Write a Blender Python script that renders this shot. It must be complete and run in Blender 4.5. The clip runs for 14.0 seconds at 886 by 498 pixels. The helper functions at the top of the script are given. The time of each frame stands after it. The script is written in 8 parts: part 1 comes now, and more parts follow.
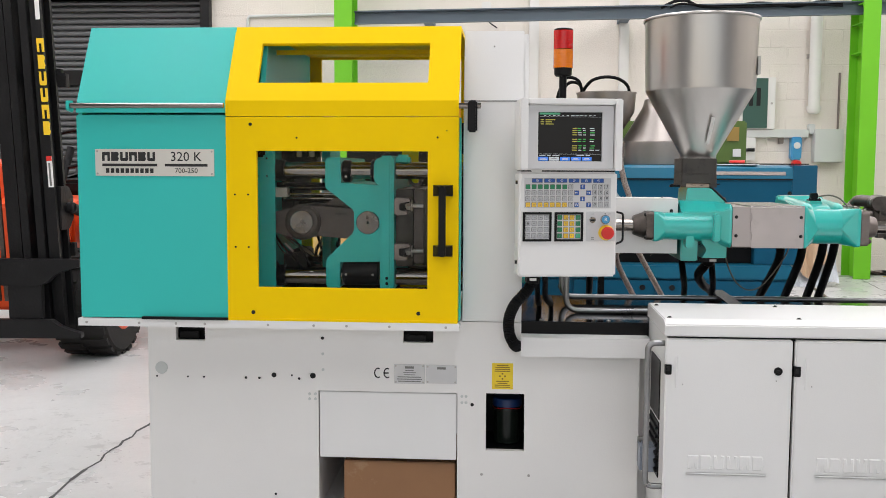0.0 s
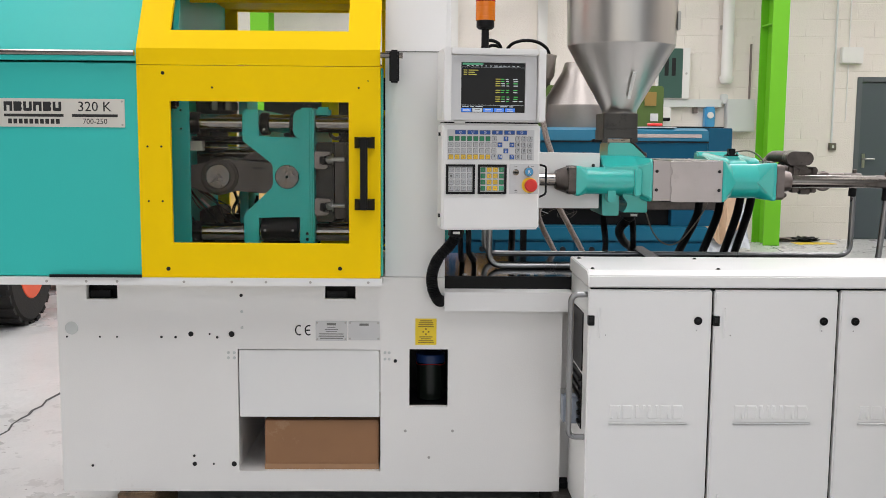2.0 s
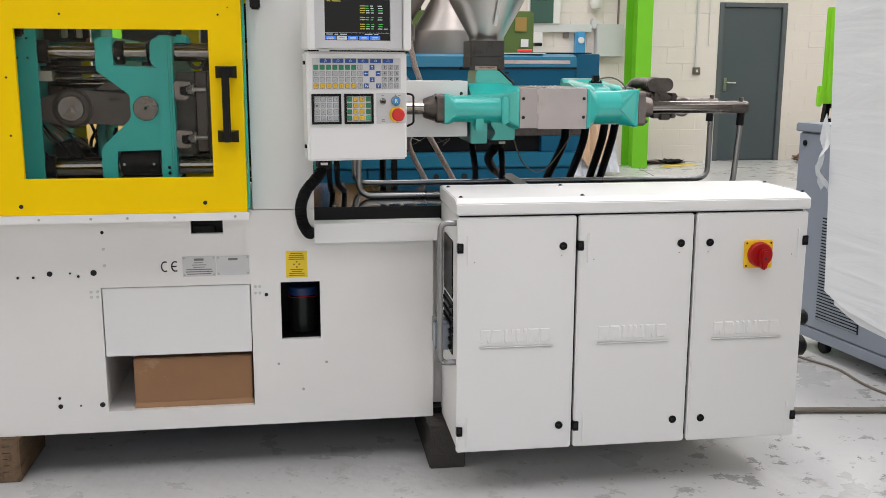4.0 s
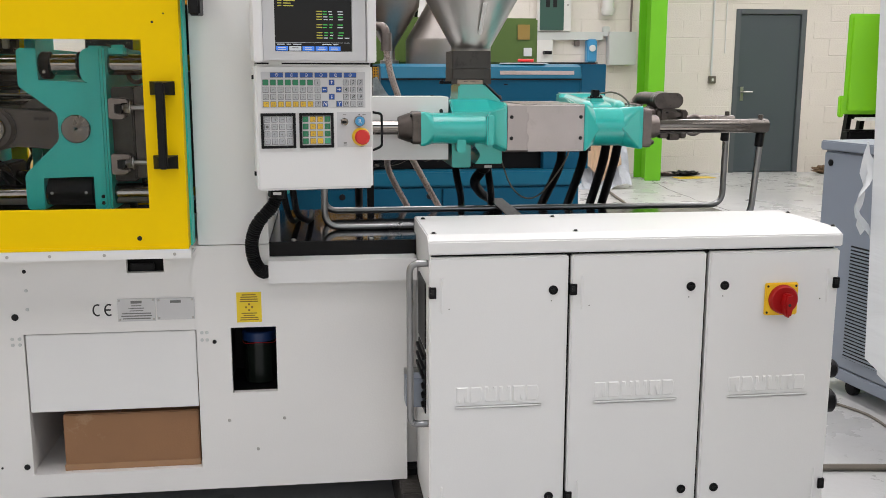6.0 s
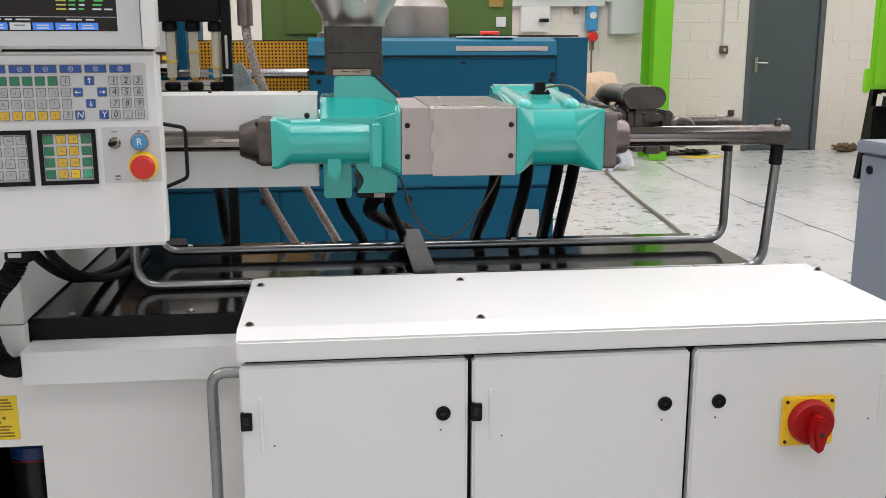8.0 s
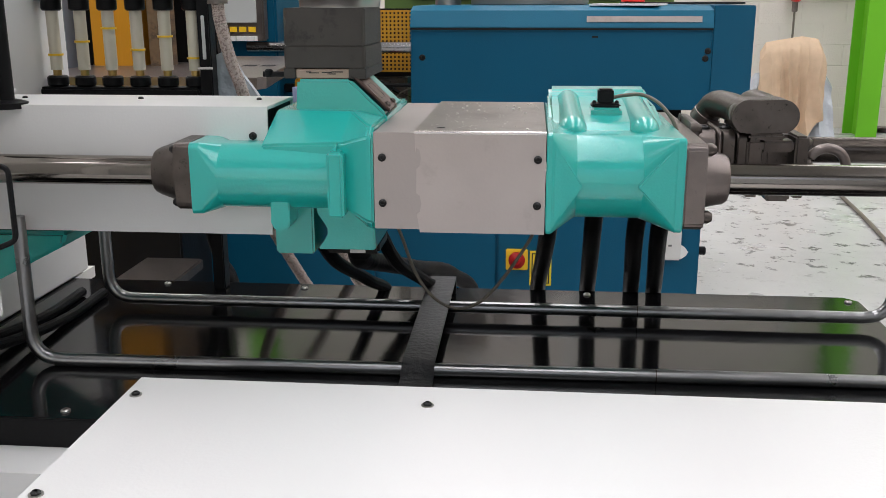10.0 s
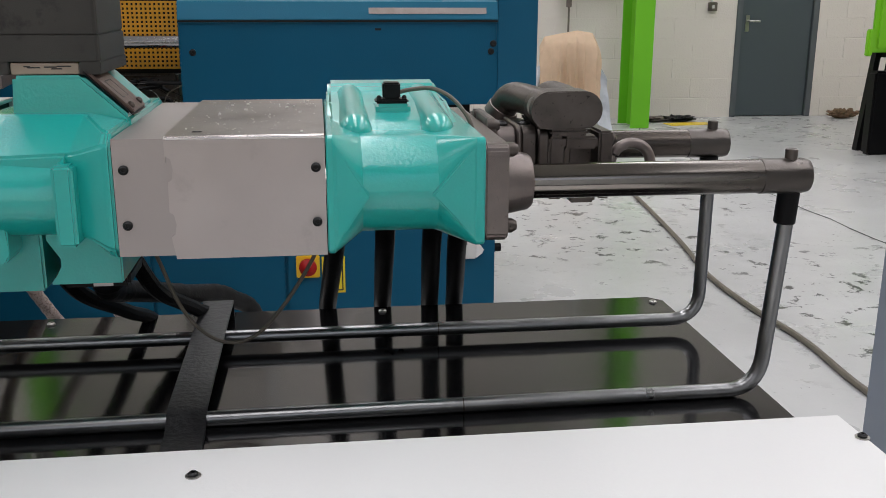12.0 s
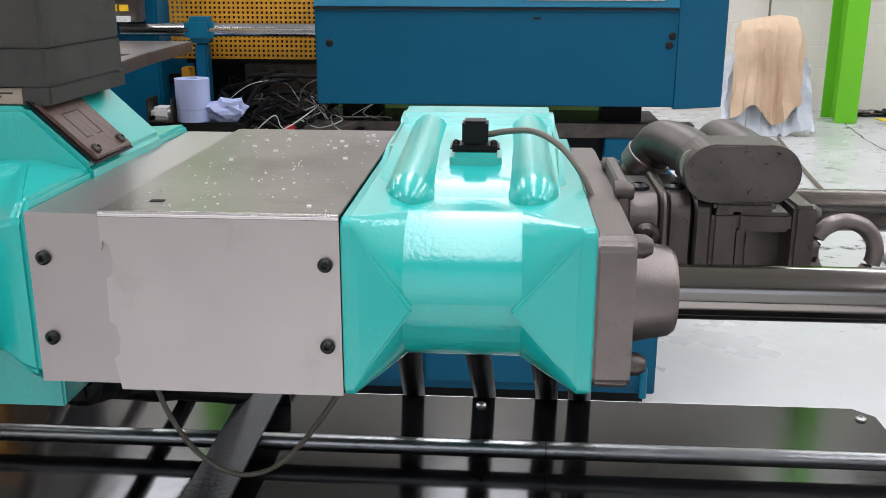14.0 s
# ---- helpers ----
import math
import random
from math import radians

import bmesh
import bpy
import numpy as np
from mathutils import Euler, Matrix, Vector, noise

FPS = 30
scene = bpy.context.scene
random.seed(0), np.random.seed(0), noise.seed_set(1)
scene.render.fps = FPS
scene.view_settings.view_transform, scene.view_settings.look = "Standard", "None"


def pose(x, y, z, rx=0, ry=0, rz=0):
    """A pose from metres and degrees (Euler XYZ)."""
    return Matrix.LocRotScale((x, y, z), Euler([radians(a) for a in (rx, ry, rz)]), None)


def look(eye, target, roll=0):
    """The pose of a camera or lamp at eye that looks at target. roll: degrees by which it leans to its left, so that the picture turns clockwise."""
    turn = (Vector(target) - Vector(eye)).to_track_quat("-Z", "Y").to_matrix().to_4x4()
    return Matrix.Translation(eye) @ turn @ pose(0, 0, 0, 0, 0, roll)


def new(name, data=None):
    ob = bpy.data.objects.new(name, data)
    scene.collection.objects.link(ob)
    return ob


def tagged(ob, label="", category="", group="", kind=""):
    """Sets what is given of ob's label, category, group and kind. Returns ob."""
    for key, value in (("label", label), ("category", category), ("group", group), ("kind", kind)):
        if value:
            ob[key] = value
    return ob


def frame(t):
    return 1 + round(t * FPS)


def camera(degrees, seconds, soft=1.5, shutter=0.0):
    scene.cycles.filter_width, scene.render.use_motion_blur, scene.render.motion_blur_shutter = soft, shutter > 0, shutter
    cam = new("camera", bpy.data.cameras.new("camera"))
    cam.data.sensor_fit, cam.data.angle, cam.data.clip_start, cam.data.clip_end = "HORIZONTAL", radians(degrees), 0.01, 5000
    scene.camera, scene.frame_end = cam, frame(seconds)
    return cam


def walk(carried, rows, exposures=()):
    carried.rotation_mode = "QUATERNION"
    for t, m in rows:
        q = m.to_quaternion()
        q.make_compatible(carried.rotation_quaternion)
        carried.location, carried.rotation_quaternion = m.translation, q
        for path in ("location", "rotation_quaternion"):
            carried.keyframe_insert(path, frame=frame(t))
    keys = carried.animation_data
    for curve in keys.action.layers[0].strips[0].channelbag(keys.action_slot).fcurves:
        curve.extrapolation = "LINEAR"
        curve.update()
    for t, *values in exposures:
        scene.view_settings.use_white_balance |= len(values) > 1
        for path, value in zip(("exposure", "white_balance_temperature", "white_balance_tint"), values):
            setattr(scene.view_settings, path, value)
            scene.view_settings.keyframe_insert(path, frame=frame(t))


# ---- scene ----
cam = camera(49.73, 14.0, soft=0.6)
ROWS = [
    (0, 0.0620, -2.9250, 1.2922, 3.899, -4.882, -0.265),
    (0.5, 0.0633, -2.9300, 1.2857, 2.722, -4.903, -0.268),
    (1, 0.0641, -2.8985, 1.2617, 1.538, -4.760, -0.288),
    (1.5, 0.0545, -2.8944, 1.2448, 0.294, -5.258, -0.342),
    (2, 0.0519, -2.8885, 1.2294, -0.926, -6.432, -0.433),
    (2.5, 0.0562, -2.8843, 1.2201, -2.442, -8.019, -0.413),
    (3, 0.0649, -2.8859, 1.2294, -5.158, -9.612, -0.359),
    (3.5, 0.0682, -2.8861, 1.2358, -7.455, -10.631, -0.264),
    (3.7, 0.0707, -2.8862, 1.2366, -8.045, -10.710, -0.250),
    (4.4, 0.1067, -2.8774, 1.2443, -8.295, -10.819, -0.131),
    (5.1, 0.1793, -2.8065, 1.2552, -7.363, -10.498, 0.013),
    (5.8, 0.2446, -2.6070, 1.2619, -7.057, -10.421, 0.027),
    (6, 0.2450, -2.5176, 1.2574, -7.333, -10.345, -0.112),
    (6.5, 0.2914, -2.3210, 1.2639, -7.666, -10.691, -0.077),
    (7, 0.4252, -2.0982, 1.2781, -8.201, -11.156, -0.154),
    (7.5, 0.5488, -1.8956, 1.2785, -7.810, -11.590, -0.163),
    (8, 0.6445, -1.6609, 1.2969, -6.598, -12.272, -0.007),
    (8.2, 0.6833, -1.5820, 1.3007, -6.141, -12.583, -0.105),
    (8.9, 0.8206, -1.3036, 1.3195, -1.727, -13.593, -0.035),
    (9.6, 0.9371, -1.1083, 1.3328, 3.922, -14.438, 0.051),
    (10, 0.9792, -1.0414, 1.3388, 5.249, -14.732, 0.102),
    (10.3, 0.9935, -1.0152, 1.3428, 4.424, -14.821, 0.139),
    (10.5, 0.9977, -1.0039, 1.3457, 3.091, -14.837, 0.165),
    (11, 1.0037, -0.9787, 1.3410, -1.847, -14.808, 0.065),
    (11.5, 0.9911, -0.9375, 1.3352, -5.556, -14.722, -0.015),
    (12, 0.9955, -0.8557, 1.3189, -7.273, -14.917, -0.157),
    (12.5, 1.0370, -0.7521, 1.3270, -6.723, -15.207, -0.219),
    (13, 1.0606, -0.6666, 1.3318, -4.442, -15.529, -0.287),
    (13.5, 1.0843, -0.5583, 1.3363, -0.958, -15.776, -0.232),
    (14, 1.1119, -0.4523, 1.3326, 3.870, -16.140, -0.123),
]
walk(cam, [(t, pose(x, y, z, 90 + pitch, roll, yaw)) for t, x, y, z, yaw, pitch, roll in ROWS],
     [(0.0, 0.10, 6500, 10), (2.0, 0.07, 6500, 10), (3.7, 0.06, 6560, 10), (8.0, -0.04, 6500, 10), (10.3, -0.18, 6400, 10), (11.0, -0.14, 6400, 10), (11.5, -0.18, 6380, 10), (12.0, -0.48, 6350, 10), (12.5, -0.50, 6350, 10), (13.0, -0.08, 6150, 10), (14.0, 0.15, 6100, 10)])
LAMP_ROOF, LAMP_FRONT = 282.0, 47.0

# ---- world, light, exposure ----
world = bpy.data.worlds.new("sky")
scene.world = world
world.use_nodes = True
wn = world.node_tree.nodes
sky = wn.new("ShaderNodeTexSky")
sky.sky_type, sky.sun_disc = "NISHITA", False
sky.sun_elevation, sky.sun_rotation = radians(40), radians(200)
world.node_tree.links.new(sky.outputs[0], wn["Background"].inputs[0])
wn["Background"].inputs[1].default_value = 0.08


def area_light(name, x, y, z, w, d, watts, colour, target=None):
    data = bpy.data.lights.new(name, "AREA")
    data.shape, data.size, data.size_y, data.energy, data.color = "RECTANGLE", w, d, watts, colour
    ob = new(name, data)
    ob.matrix_world = look((x, y, z), target or (x, y, 0.001))
    return ob


DAY = (1.0, 0.968, 0.985)
for lx in (-6.1, -2.6, 0.9, 4.4, 7.9):
    area_light("rooflight_lamp", lx, 2.75, 5.88, 1.05, 13.0, LAMP_ROOF, DAY)
# Added fill from the unseen south side, brightens the front faces.
area_light("loading_door_lamp", 0.5, -5.9, 2.4, 7.0, 4.2, LAMP_FRONT, (1.0, 0.968, 0.985), (0.5, 0, 1.6))

# ---- materials ----


def principled(name):
    m = bpy.data.materials.new(name)
    m.use_nodes = True
    return m, m.node_tree.nodes, m.node_tree.links, m.node_tree.nodes["Principled BSDF"]


def surface(name, rgb, rough=0.4, metal=0.0, var=0.06, scale=6.0, fine=120.0, bump=0.02, rvar=0.08, coat=0.0, coat_rough=0.12, stain=None, stain_at=(0.62, 0.7), stain_scale=3.0, stretch=(1, 1, 1), spec=0.5):
    """A painted or bare surface with mottling at two scales, fine relief and optional stains."""
    m, n, l, b = principled(name)
    tc, mp = n.new("ShaderNodeTexCoord"), n.new("ShaderNodeMapping")
    mp.inputs["Scale"].default_value = stretch
    l.new(tc.outputs["Object"], mp.inputs[0])
    big, small = n.new("ShaderNodeTexNoise"), n.new("ShaderNodeTexNoise")
    big.inputs["Scale"].default_value, big.inputs["Detail"].default_value = scale, 5
    small.inputs["Scale"].default_value, small.inputs["Detail"].default_value = fine, 3
    for t in (big, small):
        l.new(mp.outputs[0], t.inputs["Vector"])
    ramp = n.new("ShaderNodeMapRange")
    ramp.inputs["To Min"].default_value, ramp.inputs["To Max"].default_value = 1 - var, 1 + var
    l.new(big.outputs["Fac"], ramp.inputs["Value"])
    mul = n.new("ShaderNodeVectorMath")
    mul.operation = "SCALE"
    mul.inputs[0].default_value = rgb
    l.new(ramp.outputs[0], mul.inputs["Scale"])
    colour = mul.outputs[0]
    if stain:
        st = n.new("ShaderNodeTexNoise")
        st.inputs["Scale"].default_value, st.inputs["Detail"].default_value, st.inputs["Roughness"].default_value = stain_scale, 9, 0.68
        l.new(mp.outputs[0], st.inputs["Vector"])
        cr = n.new("ShaderNodeMapRange")
        cr.inputs["From Min"].default_value, cr.inputs["From Max"].default_value = stain_at
        l.new(st.outputs["Fac"], cr.inputs["Value"])
        mix = n.new("ShaderNodeMix")
        mix.data_type = "RGBA"
        mix.inputs["B"].default_value = (*stain, 1)
        l.new(cr.outputs[0], mix.inputs["Factor"])
        l.new(colour, mix.inputs["A"])
        colour = mix.outputs["Result"]
    l.new(colour, b.inputs["Base Color"])
    rr = n.new("ShaderNodeMapRange")
    rr.inputs["To Min"].default_value, rr.inputs["To Max"].default_value = max(0.02, rough - rvar), rough + rvar
    l.new(big.outputs["Fac"], rr.inputs["Value"])
    l.new(rr.outputs[0], b.inputs["Roughness"])
    b.inputs["Metallic"].default_value = metal
    b.inputs["Coat Weight"].default_value = coat
    b.inputs["Coat Roughness"].default_value = coat_rough
    b.inputs["Specular IOR Level"].default_value = spec
    if bump:
        bp = n.new("ShaderNodeBump")
        bp.inputs["Strength"].default_value, bp.inputs["Distance"].default_value = bump, 0.02
        l.new(small.outputs["Fac"], bp.inputs["Height"])
        l.new(bp.outputs[0], b.inputs["Normal"])
        l.new(bp.outputs[0], b.inputs["Coat Normal"])
    return m


WHITE = surface("white_powder_paint", (0.79, 0.786, 0.768), 0.36, var=0.025, scale=2.5, fine=260, bump=0.04)
WHITE_DIRTY = surface("white_paint_worn", (0.79, 0.776, 0.748), 0.42, var=0.05, scale=3, fine=200, bump=0.04, stain=(0.55, 0.53, 0.48), stain_at=(0.66, 0.8))
TEAL = surface("teal_sheet_paint", (0.036, 0.53, 0.475), 0.36, var=0.05, scale=3, fine=300, bump=0.04, spec=0.32)
TEAL_GLOSS = surface("teal_gloss_casting_paint", (0.014, 0.45, 0.395), 0.36, var=0.06, scale=9, fine=260, bump=0.045, rvar=0.05, coat=1.0, coat_rough=0.04)
YELLOW = surface("yellow_sheet_paint", (0.94, 0.625, 0.0), 0.50, var=0.03, scale=3, fine=320, bump=0.05, spec=0.10)
YELLOW_BIT = surface("yellow_plastic", (0.88, 0.56, 0.02), 0.4, var=0.04, scale=30)
BLACK = surface("black_satin_paint", (0.007, 0.007, 0.0075), 0.40, var=0.15, scale=8, bump=0.05, spec=0.16)
BLACK_GLOSS = surface("black_gloss_tray_paint", (0.006, 0.006, 0.0065), 0.105, var=0.2, scale=5, fine=40, bump=0.006, rvar=0.05, spec=0.5, stain=(0.022, 0.022, 0.022), stain_at=(0.60, 0.76), stain_scale=22)
RUBBER = surface("black_rubber_hose", (0.005, 0.005, 0.0055), 0.5, var=0.2, scale=30, fine=300, bump=0.15, spec=0.14)
GREY_MARK = surface("grey_rubber_strap", (0.020, 0.020, 0.021), 0.42, var=0.3, scale=14, bump=0.1, spec=0.4, stain=(0.06, 0.06, 0.06), stain_at=(0.62, 0.75), stain_scale=14)
STEEL = surface("brushed_stainless_steel", (0.47, 0.455, 0.435), 0.33, 1.0, var=0.06, scale=3, fine=60, bump=0.0, stretch=(14, 14, 0.8))
STEEL_DULL = surface("dull_stained_steel", (0.36, 0.33, 0.305), 0.42, 1.0, var=0.12, scale=4, fine=60, bump=0.05, stain=(0.26, 0.22, 0.18), stain_at=(0.55, 0.8))
# Near-black for dark iron and marks, and for shade inside the clamp guard.
IRON_SHADE = surface("dark_iron_and_shade", (0.022, 0.020, 0.018), 0.5, 0.2, var=0.4, scale=20, fine=200, bump=0.2, spec=0.3)
CHROME = surface("ground_steel_bar", (0.25, 0.225, 0.205), 0.13, 1.0, var=0.25, scale=5, fine=90, bump=0.012, rvar=0.04, stretch=(0.6, 14, 14))
TUBE = surface("dull_steel_tube", (0.30, 0.30, 0.30), 0.30, 1.0, var=0.3, scale=12, fine=90, bump=0.05)
SHEET = surface("milled_aluminium_sheet", (0.48, 0.435, 0.418), 0.36, 0.8, var=0.20, scale=7, fine=160, bump=0.03, rvar=0.12, stain=(0.33, 0.29, 0.27), stain_at=(0.52, 0.78), stain_scale=9)
# Paler than the sheet itself: the edge highlight is put into the fold's colour.
FOLD_SHINE = surface("fold_highlight_aluminium", (0.66, 0.62, 0.60), 0.26, 1.0, var=0.12, scale=12, fine=160, bump=0.01)
SHEET_IN = surface("dull_inner_sheet", (0.42, 0.38, 0.365), 0.38, 0.8, var=0.1, scale=6, fine=160, bump=0.03)
SHEET_TOP = surface("oily_aluminium_sheet", (0.31, 0.28, 0.25), 0.30, 0.8, var=0.32, scale=9, fine=160, bump=0.03, stain=(0.15, 0.12, 0.095), stain_at=(0.46, 0.72), stain_scale=5)
CAST = surface("dark_cast_iron", (0.115, 0.098, 0.087), 0.36, 0.85, var=0.55, scale=30, fine=900, bump=0.10, stain=(0.03, 0.027, 0.024), stain_at=(0.60, 0.68), stain_scale=160)
CAST_MID = surface("grey_cast_iron", (0.21, 0.178, 0.162), 0.34, 0.8, var=0.4, scale=26, fine=900, bump=0.09, stain=(0.09, 0.08, 0.07), stain_at=(0.62, 0.75), stain_scale=120)
BLOCKMETAL = surface("phosphated_steel_block", (0.050, 0.045, 0.039), 0.48, 0.3, var=0.35, scale=14, fine=900, bump=0.10, stain=(0.022, 0.020, 0.018), stain_at=(0.55, 0.7), stain_scale=40)
LINK = surface("brown_grey_cast_steel", (0.085, 0.070, 0.062), 0.38, 0.45, var=0.35, scale=16, fine=700, bump=0.15, stain=(0.06, 0.05, 0.044), stain_at=(0.58, 0.72), stain_scale=60)
BAR_DULL = surface("oxidised_steel_bar", (0.115, 0.098, 0.085), 0.24, 0.95, var=0.45, scale=6, fine=90, bump=0.03, rvar=0.10, stretch=(0.5, 9, 9), stain=(0.06, 0.052, 0.046), stain_at=(0.5, 0.7), stain_scale=7)


def guide_material():
    """Ground steel that turns dull and oxidised towards the free end of the bar."""
    m, n, l, b = principled("worn_guide_bar")
    tc, xyz, noise, add, ramp = n.new("ShaderNodeTexCoord"), n.new("ShaderNodeSeparateXYZ"), n.new("ShaderNodeTexNoise"), n.new("ShaderNodeMath"), n.new("ShaderNodeMapRange")
    mp = n.new("ShaderNodeMapping")
    mp.inputs["Scale"].default_value = (1.2, 30, 30)
    l.new(tc.outputs["Object"], xyz.inputs[0])
    l.new(tc.outputs["Object"], mp.inputs[0])
    l.new(mp.outputs[0], noise.inputs["Vector"])
    noise.inputs["Scale"].default_value, noise.inputs["Detail"].default_value = 3.0, 6
    add.operation = "MULTIPLY_ADD"
    l.new(noise.outputs["Fac"], add.inputs[0])
    add.inputs[1].default_value = 0.22
    l.new(xyz.outputs[0], add.inputs[2])
    ramp.inputs["From Min"].default_value, ramp.inputs["From Max"].default_value = 1.42, 1.62
    l.new(add.outputs[0], ramp.inputs["Value"])
    mix = n.new("ShaderNodeMix")
    mix.data_type = "RGBA"
    mix.inputs[6].default_value, mix.inputs[7].default_value = (0.30, 0.272, 0.245, 1), (0.115, 0.102, 0.090, 1)
    l.new(ramp.outputs[0], mix.inputs[0])
    l.new(mix.outputs[2], b.inputs["Base Color"])
    b.inputs["Metallic"].default_value = 1.0
    rough = n.new("ShaderNodeMapRange")
    rough.inputs["To Min"].default_value, rough.inputs["To Max"].default_value = 0.11, 0.30
    l.new(ramp.outputs[0], rough.inputs["Value"])
    l.new(rough.outputs[0], b.inputs["Roughness"])
    return m


GUIDE = guide_material()
OCHRE = surface("ochre_sheet_paint", (0.55, 0.33, 0.09), 0.5, var=0.1, scale=4)
BAR_BRIGHT = surface("polished_bar_steel", (0.52, 0.51, 0.50), 0.2, 1.0, var=0.06, scale=4, fine=60, bump=0.0)
PIN = surface("machined_pin_steel", (0.145, 0.135, 0.13), 0.26, 1.0, var=0.05, scale=20, fine=400, bump=0.0)
pin_tangent = PIN.node_tree.nodes.new("ShaderNodeTangent")
pin_tangent.direction_type, pin_tangent.axis = "RADIAL", "Y"
PIN.node_tree.links.new(pin_tangent.outputs[0], PIN.node_tree.nodes["Principled BSDF"].inputs["Tangent"])
PIN.node_tree.nodes["Principled BSDF"].inputs["Anisotropic"].default_value = 0.85
UPRIGHT_ORANGE = surface("orange_steel_paint", (0.62, 0.27, 0.012), 0.42, var=0.10, scale=5)
PRINT_BROWN = surface("faded_sticker_ink", (0.24, 0.15, 0.012), 0.5, var=0.05)
FERRULE = surface("yellowed_zinc_ferrule", (0.24, 0.19, 0.13), 0.35, 0.8, var=0.2, scale=30)
LIGHTBLUE = surface("bright_blue_paint", (0.02, 0.16, 0.45), 0.4, var=0.06)
BAR_END = surface("dark_steel_sleeve", (0.125, 0.111, 0.10), 0.30, 0.9, var=0.25, scale=14, fine=200, bump=0.05)
BROWN = surface("brown_anodised_plate", (0.105, 0.062, 0.048), 0.42, 0.1, var=0.1, scale=20, bump=0.08)
BOLT = surface("black_oxide_bolt", (0.02, 0.02, 0.02), 0.35, 0.6, var=0.1, scale=40)
ZINC = surface("zinc_fastener", (0.42, 0.41, 0.38), 0.35, 0.9, var=0.1, scale=40)
GREEN = surface("lime_green_column_paint", (0.155, 0.50, 0.02), 0.46, var=0.06, scale=3, fine=90, bump=0.05, spec=0.3, stain=(0.10, 0.32, 0.02), stain_at=(0.68, 0.8))
GREEN_CAB = surface("lime_green_machine_paint", (0.20, 0.55, 0.01), 0.42, var=0.05, scale=3)
OLIVE = surface("olive_green_paint", (0.105, 0.175, 0.035), 0.45, var=0.08, scale=5)
DGREEN = surface("dark_green_plastic", (0.03, 0.085, 0.065), 0.4, var=0.05)
BLUE = surface("petrol_blue_paint", (0.0015, 0.088, 0.168), 0.42, var=0.10, scale=4, fine=240, bump=0.06, spec=0.25, stain=(0.004, 0.06, 0.10), stain_at=(0.66, 0.8))
BLUE_TOP = surface("petrol_blue_lid_paint", (0.006, 0.13, 0.22), 0.40, var=0.07, scale=4, fine=240, bump=0.06, spec=0.3)
BEAM = surface("blue_grey_steel_beam", (0.085, 0.115, 0.14), 0.5, var=0.1, scale=3)
CREAM = surface("cream_wall_paint", (0.70, 0.652, 0.588), 0.62, var=0.05, scale=1.6, fine=60, bump=0.25, stain=(0.58, 0.53, 0.45), stain_at=(0.62, 0.8), stain_scale=1.8)
PIPEWHITE = surface("off_white_plastic", (0.68, 0.67, 0.64), 0.4, var=0.04)
GREYBOX = surface("light_grey_enamel", (0.56, 0.58, 0.56), 0.4, var=0.04)
DOORGREY = surface("slate_grey_door_paint", (0.060, 0.078, 0.086), 0.42, var=0.06, scale=2, fine=100, bump=0.04)
FRAMEGREY = surface("slate_grey_frame_paint", (0.085, 0.098, 0.105), 0.42, var=0.06)
SHUTTER = surface("galvanised_shutter_slat", (0.13, 0.135, 0.14), 0.45, 0.35, var=0.1, scale=3)
FORKBLACK = surface("forklift_black_steel", (0.008, 0.008, 0.0085), 0.42, var=0.4, scale=6, fine=60, bump=0.12, spec=0.25, stain=(0.03, 0.028, 0.026), stain_at=(0.6, 0.75))
ORANGE = surface("orange_forklift_paint", (0.72, 0.075, 0.012), 0.38, var=0.08, scale=4)
TYRE = surface("tyre_rubber", (0.026, 0.024, 0.023), 0.75, var=0.25, scale=8, bump=0.2, spec=0.2)
RED = surface("red_plastic", (0.62, 0.022, 0.016), 0.33, var=0.04)
RED_SW = surface("red_switch_plastic", (0.36, 0.005, 0.006), 0.38, var=0.04, spec=0.3)
SKYBLUE = surface("blue_button_plastic", (0.05, 0.28, 0.52), 0.35, var=0.03)
CARD = surface("brown_cardboard", (0.285, 0.142, 0.062), 0.55, var=0.16, scale=7, fine=220, bump=0.06, stain=(0.36, 0.21, 0.11), stain_at=(0.60, 0.68), stain_scale=9)
TAPE = surface("clear_parcel_tape", (0.36, 0.20, 0.10), 0.15, var=0.1, scale=20)
WOOD = surface("weathered_timber", (0.17, 0.105, 0.055), 0.65, var=0.45, scale=10, fine=80, bump=0.25, stretch=(8, 1, 8), stain=(0.05, 0.035, 0.02), stain_at=(0.50, 0.66))
WOOD_DARK = surface("oiled_dark_timber", (0.035, 0.030, 0.026), 0.6, var=0.3, scale=10, fine=80, bump=0.2)
CHILLER = surface("blue_grey_enamel", (0.235, 0.265, 0.31), 0.42, var=0.04, scale=3)
DARKHOLE = surface("dark_recess", (0.006, 0.006, 0.006), 0.8, var=0.1)
INK = surface("black_ink", (0.012, 0.012, 0.012), 0.5, var=0.05)
INKGREY = surface("grey_ink", (0.16, 0.16, 0.15), 0.5, var=0.05)
PLATE = surface("silver_name_plate", (0.66, 0.64, 0.58), 0.36, 0.25, var=0.03, scale=20)
PLATE2 = surface("etched_aluminium_plate", (0.55, 0.55, 0.55), 0.38, 0.6, var=0.06, scale=20)
KEYPAD = surface("grey_keypad_foil", (0.60, 0.60, 0.60), 0.38, var=0.02, scale=20)
KEY_GREY = surface("grey_key", (0.44, 0.45, 0.46), 0.4, var=0.04, scale=60)
KEY_GREEN = surface("green_key", (0.012, 0.20, 0.085), 0.4, var=0.05, scale=60)
KEY_MINT = surface("mint_key", (0.05, 0.40, 0.22), 0.4, var=0.05, scale=60)
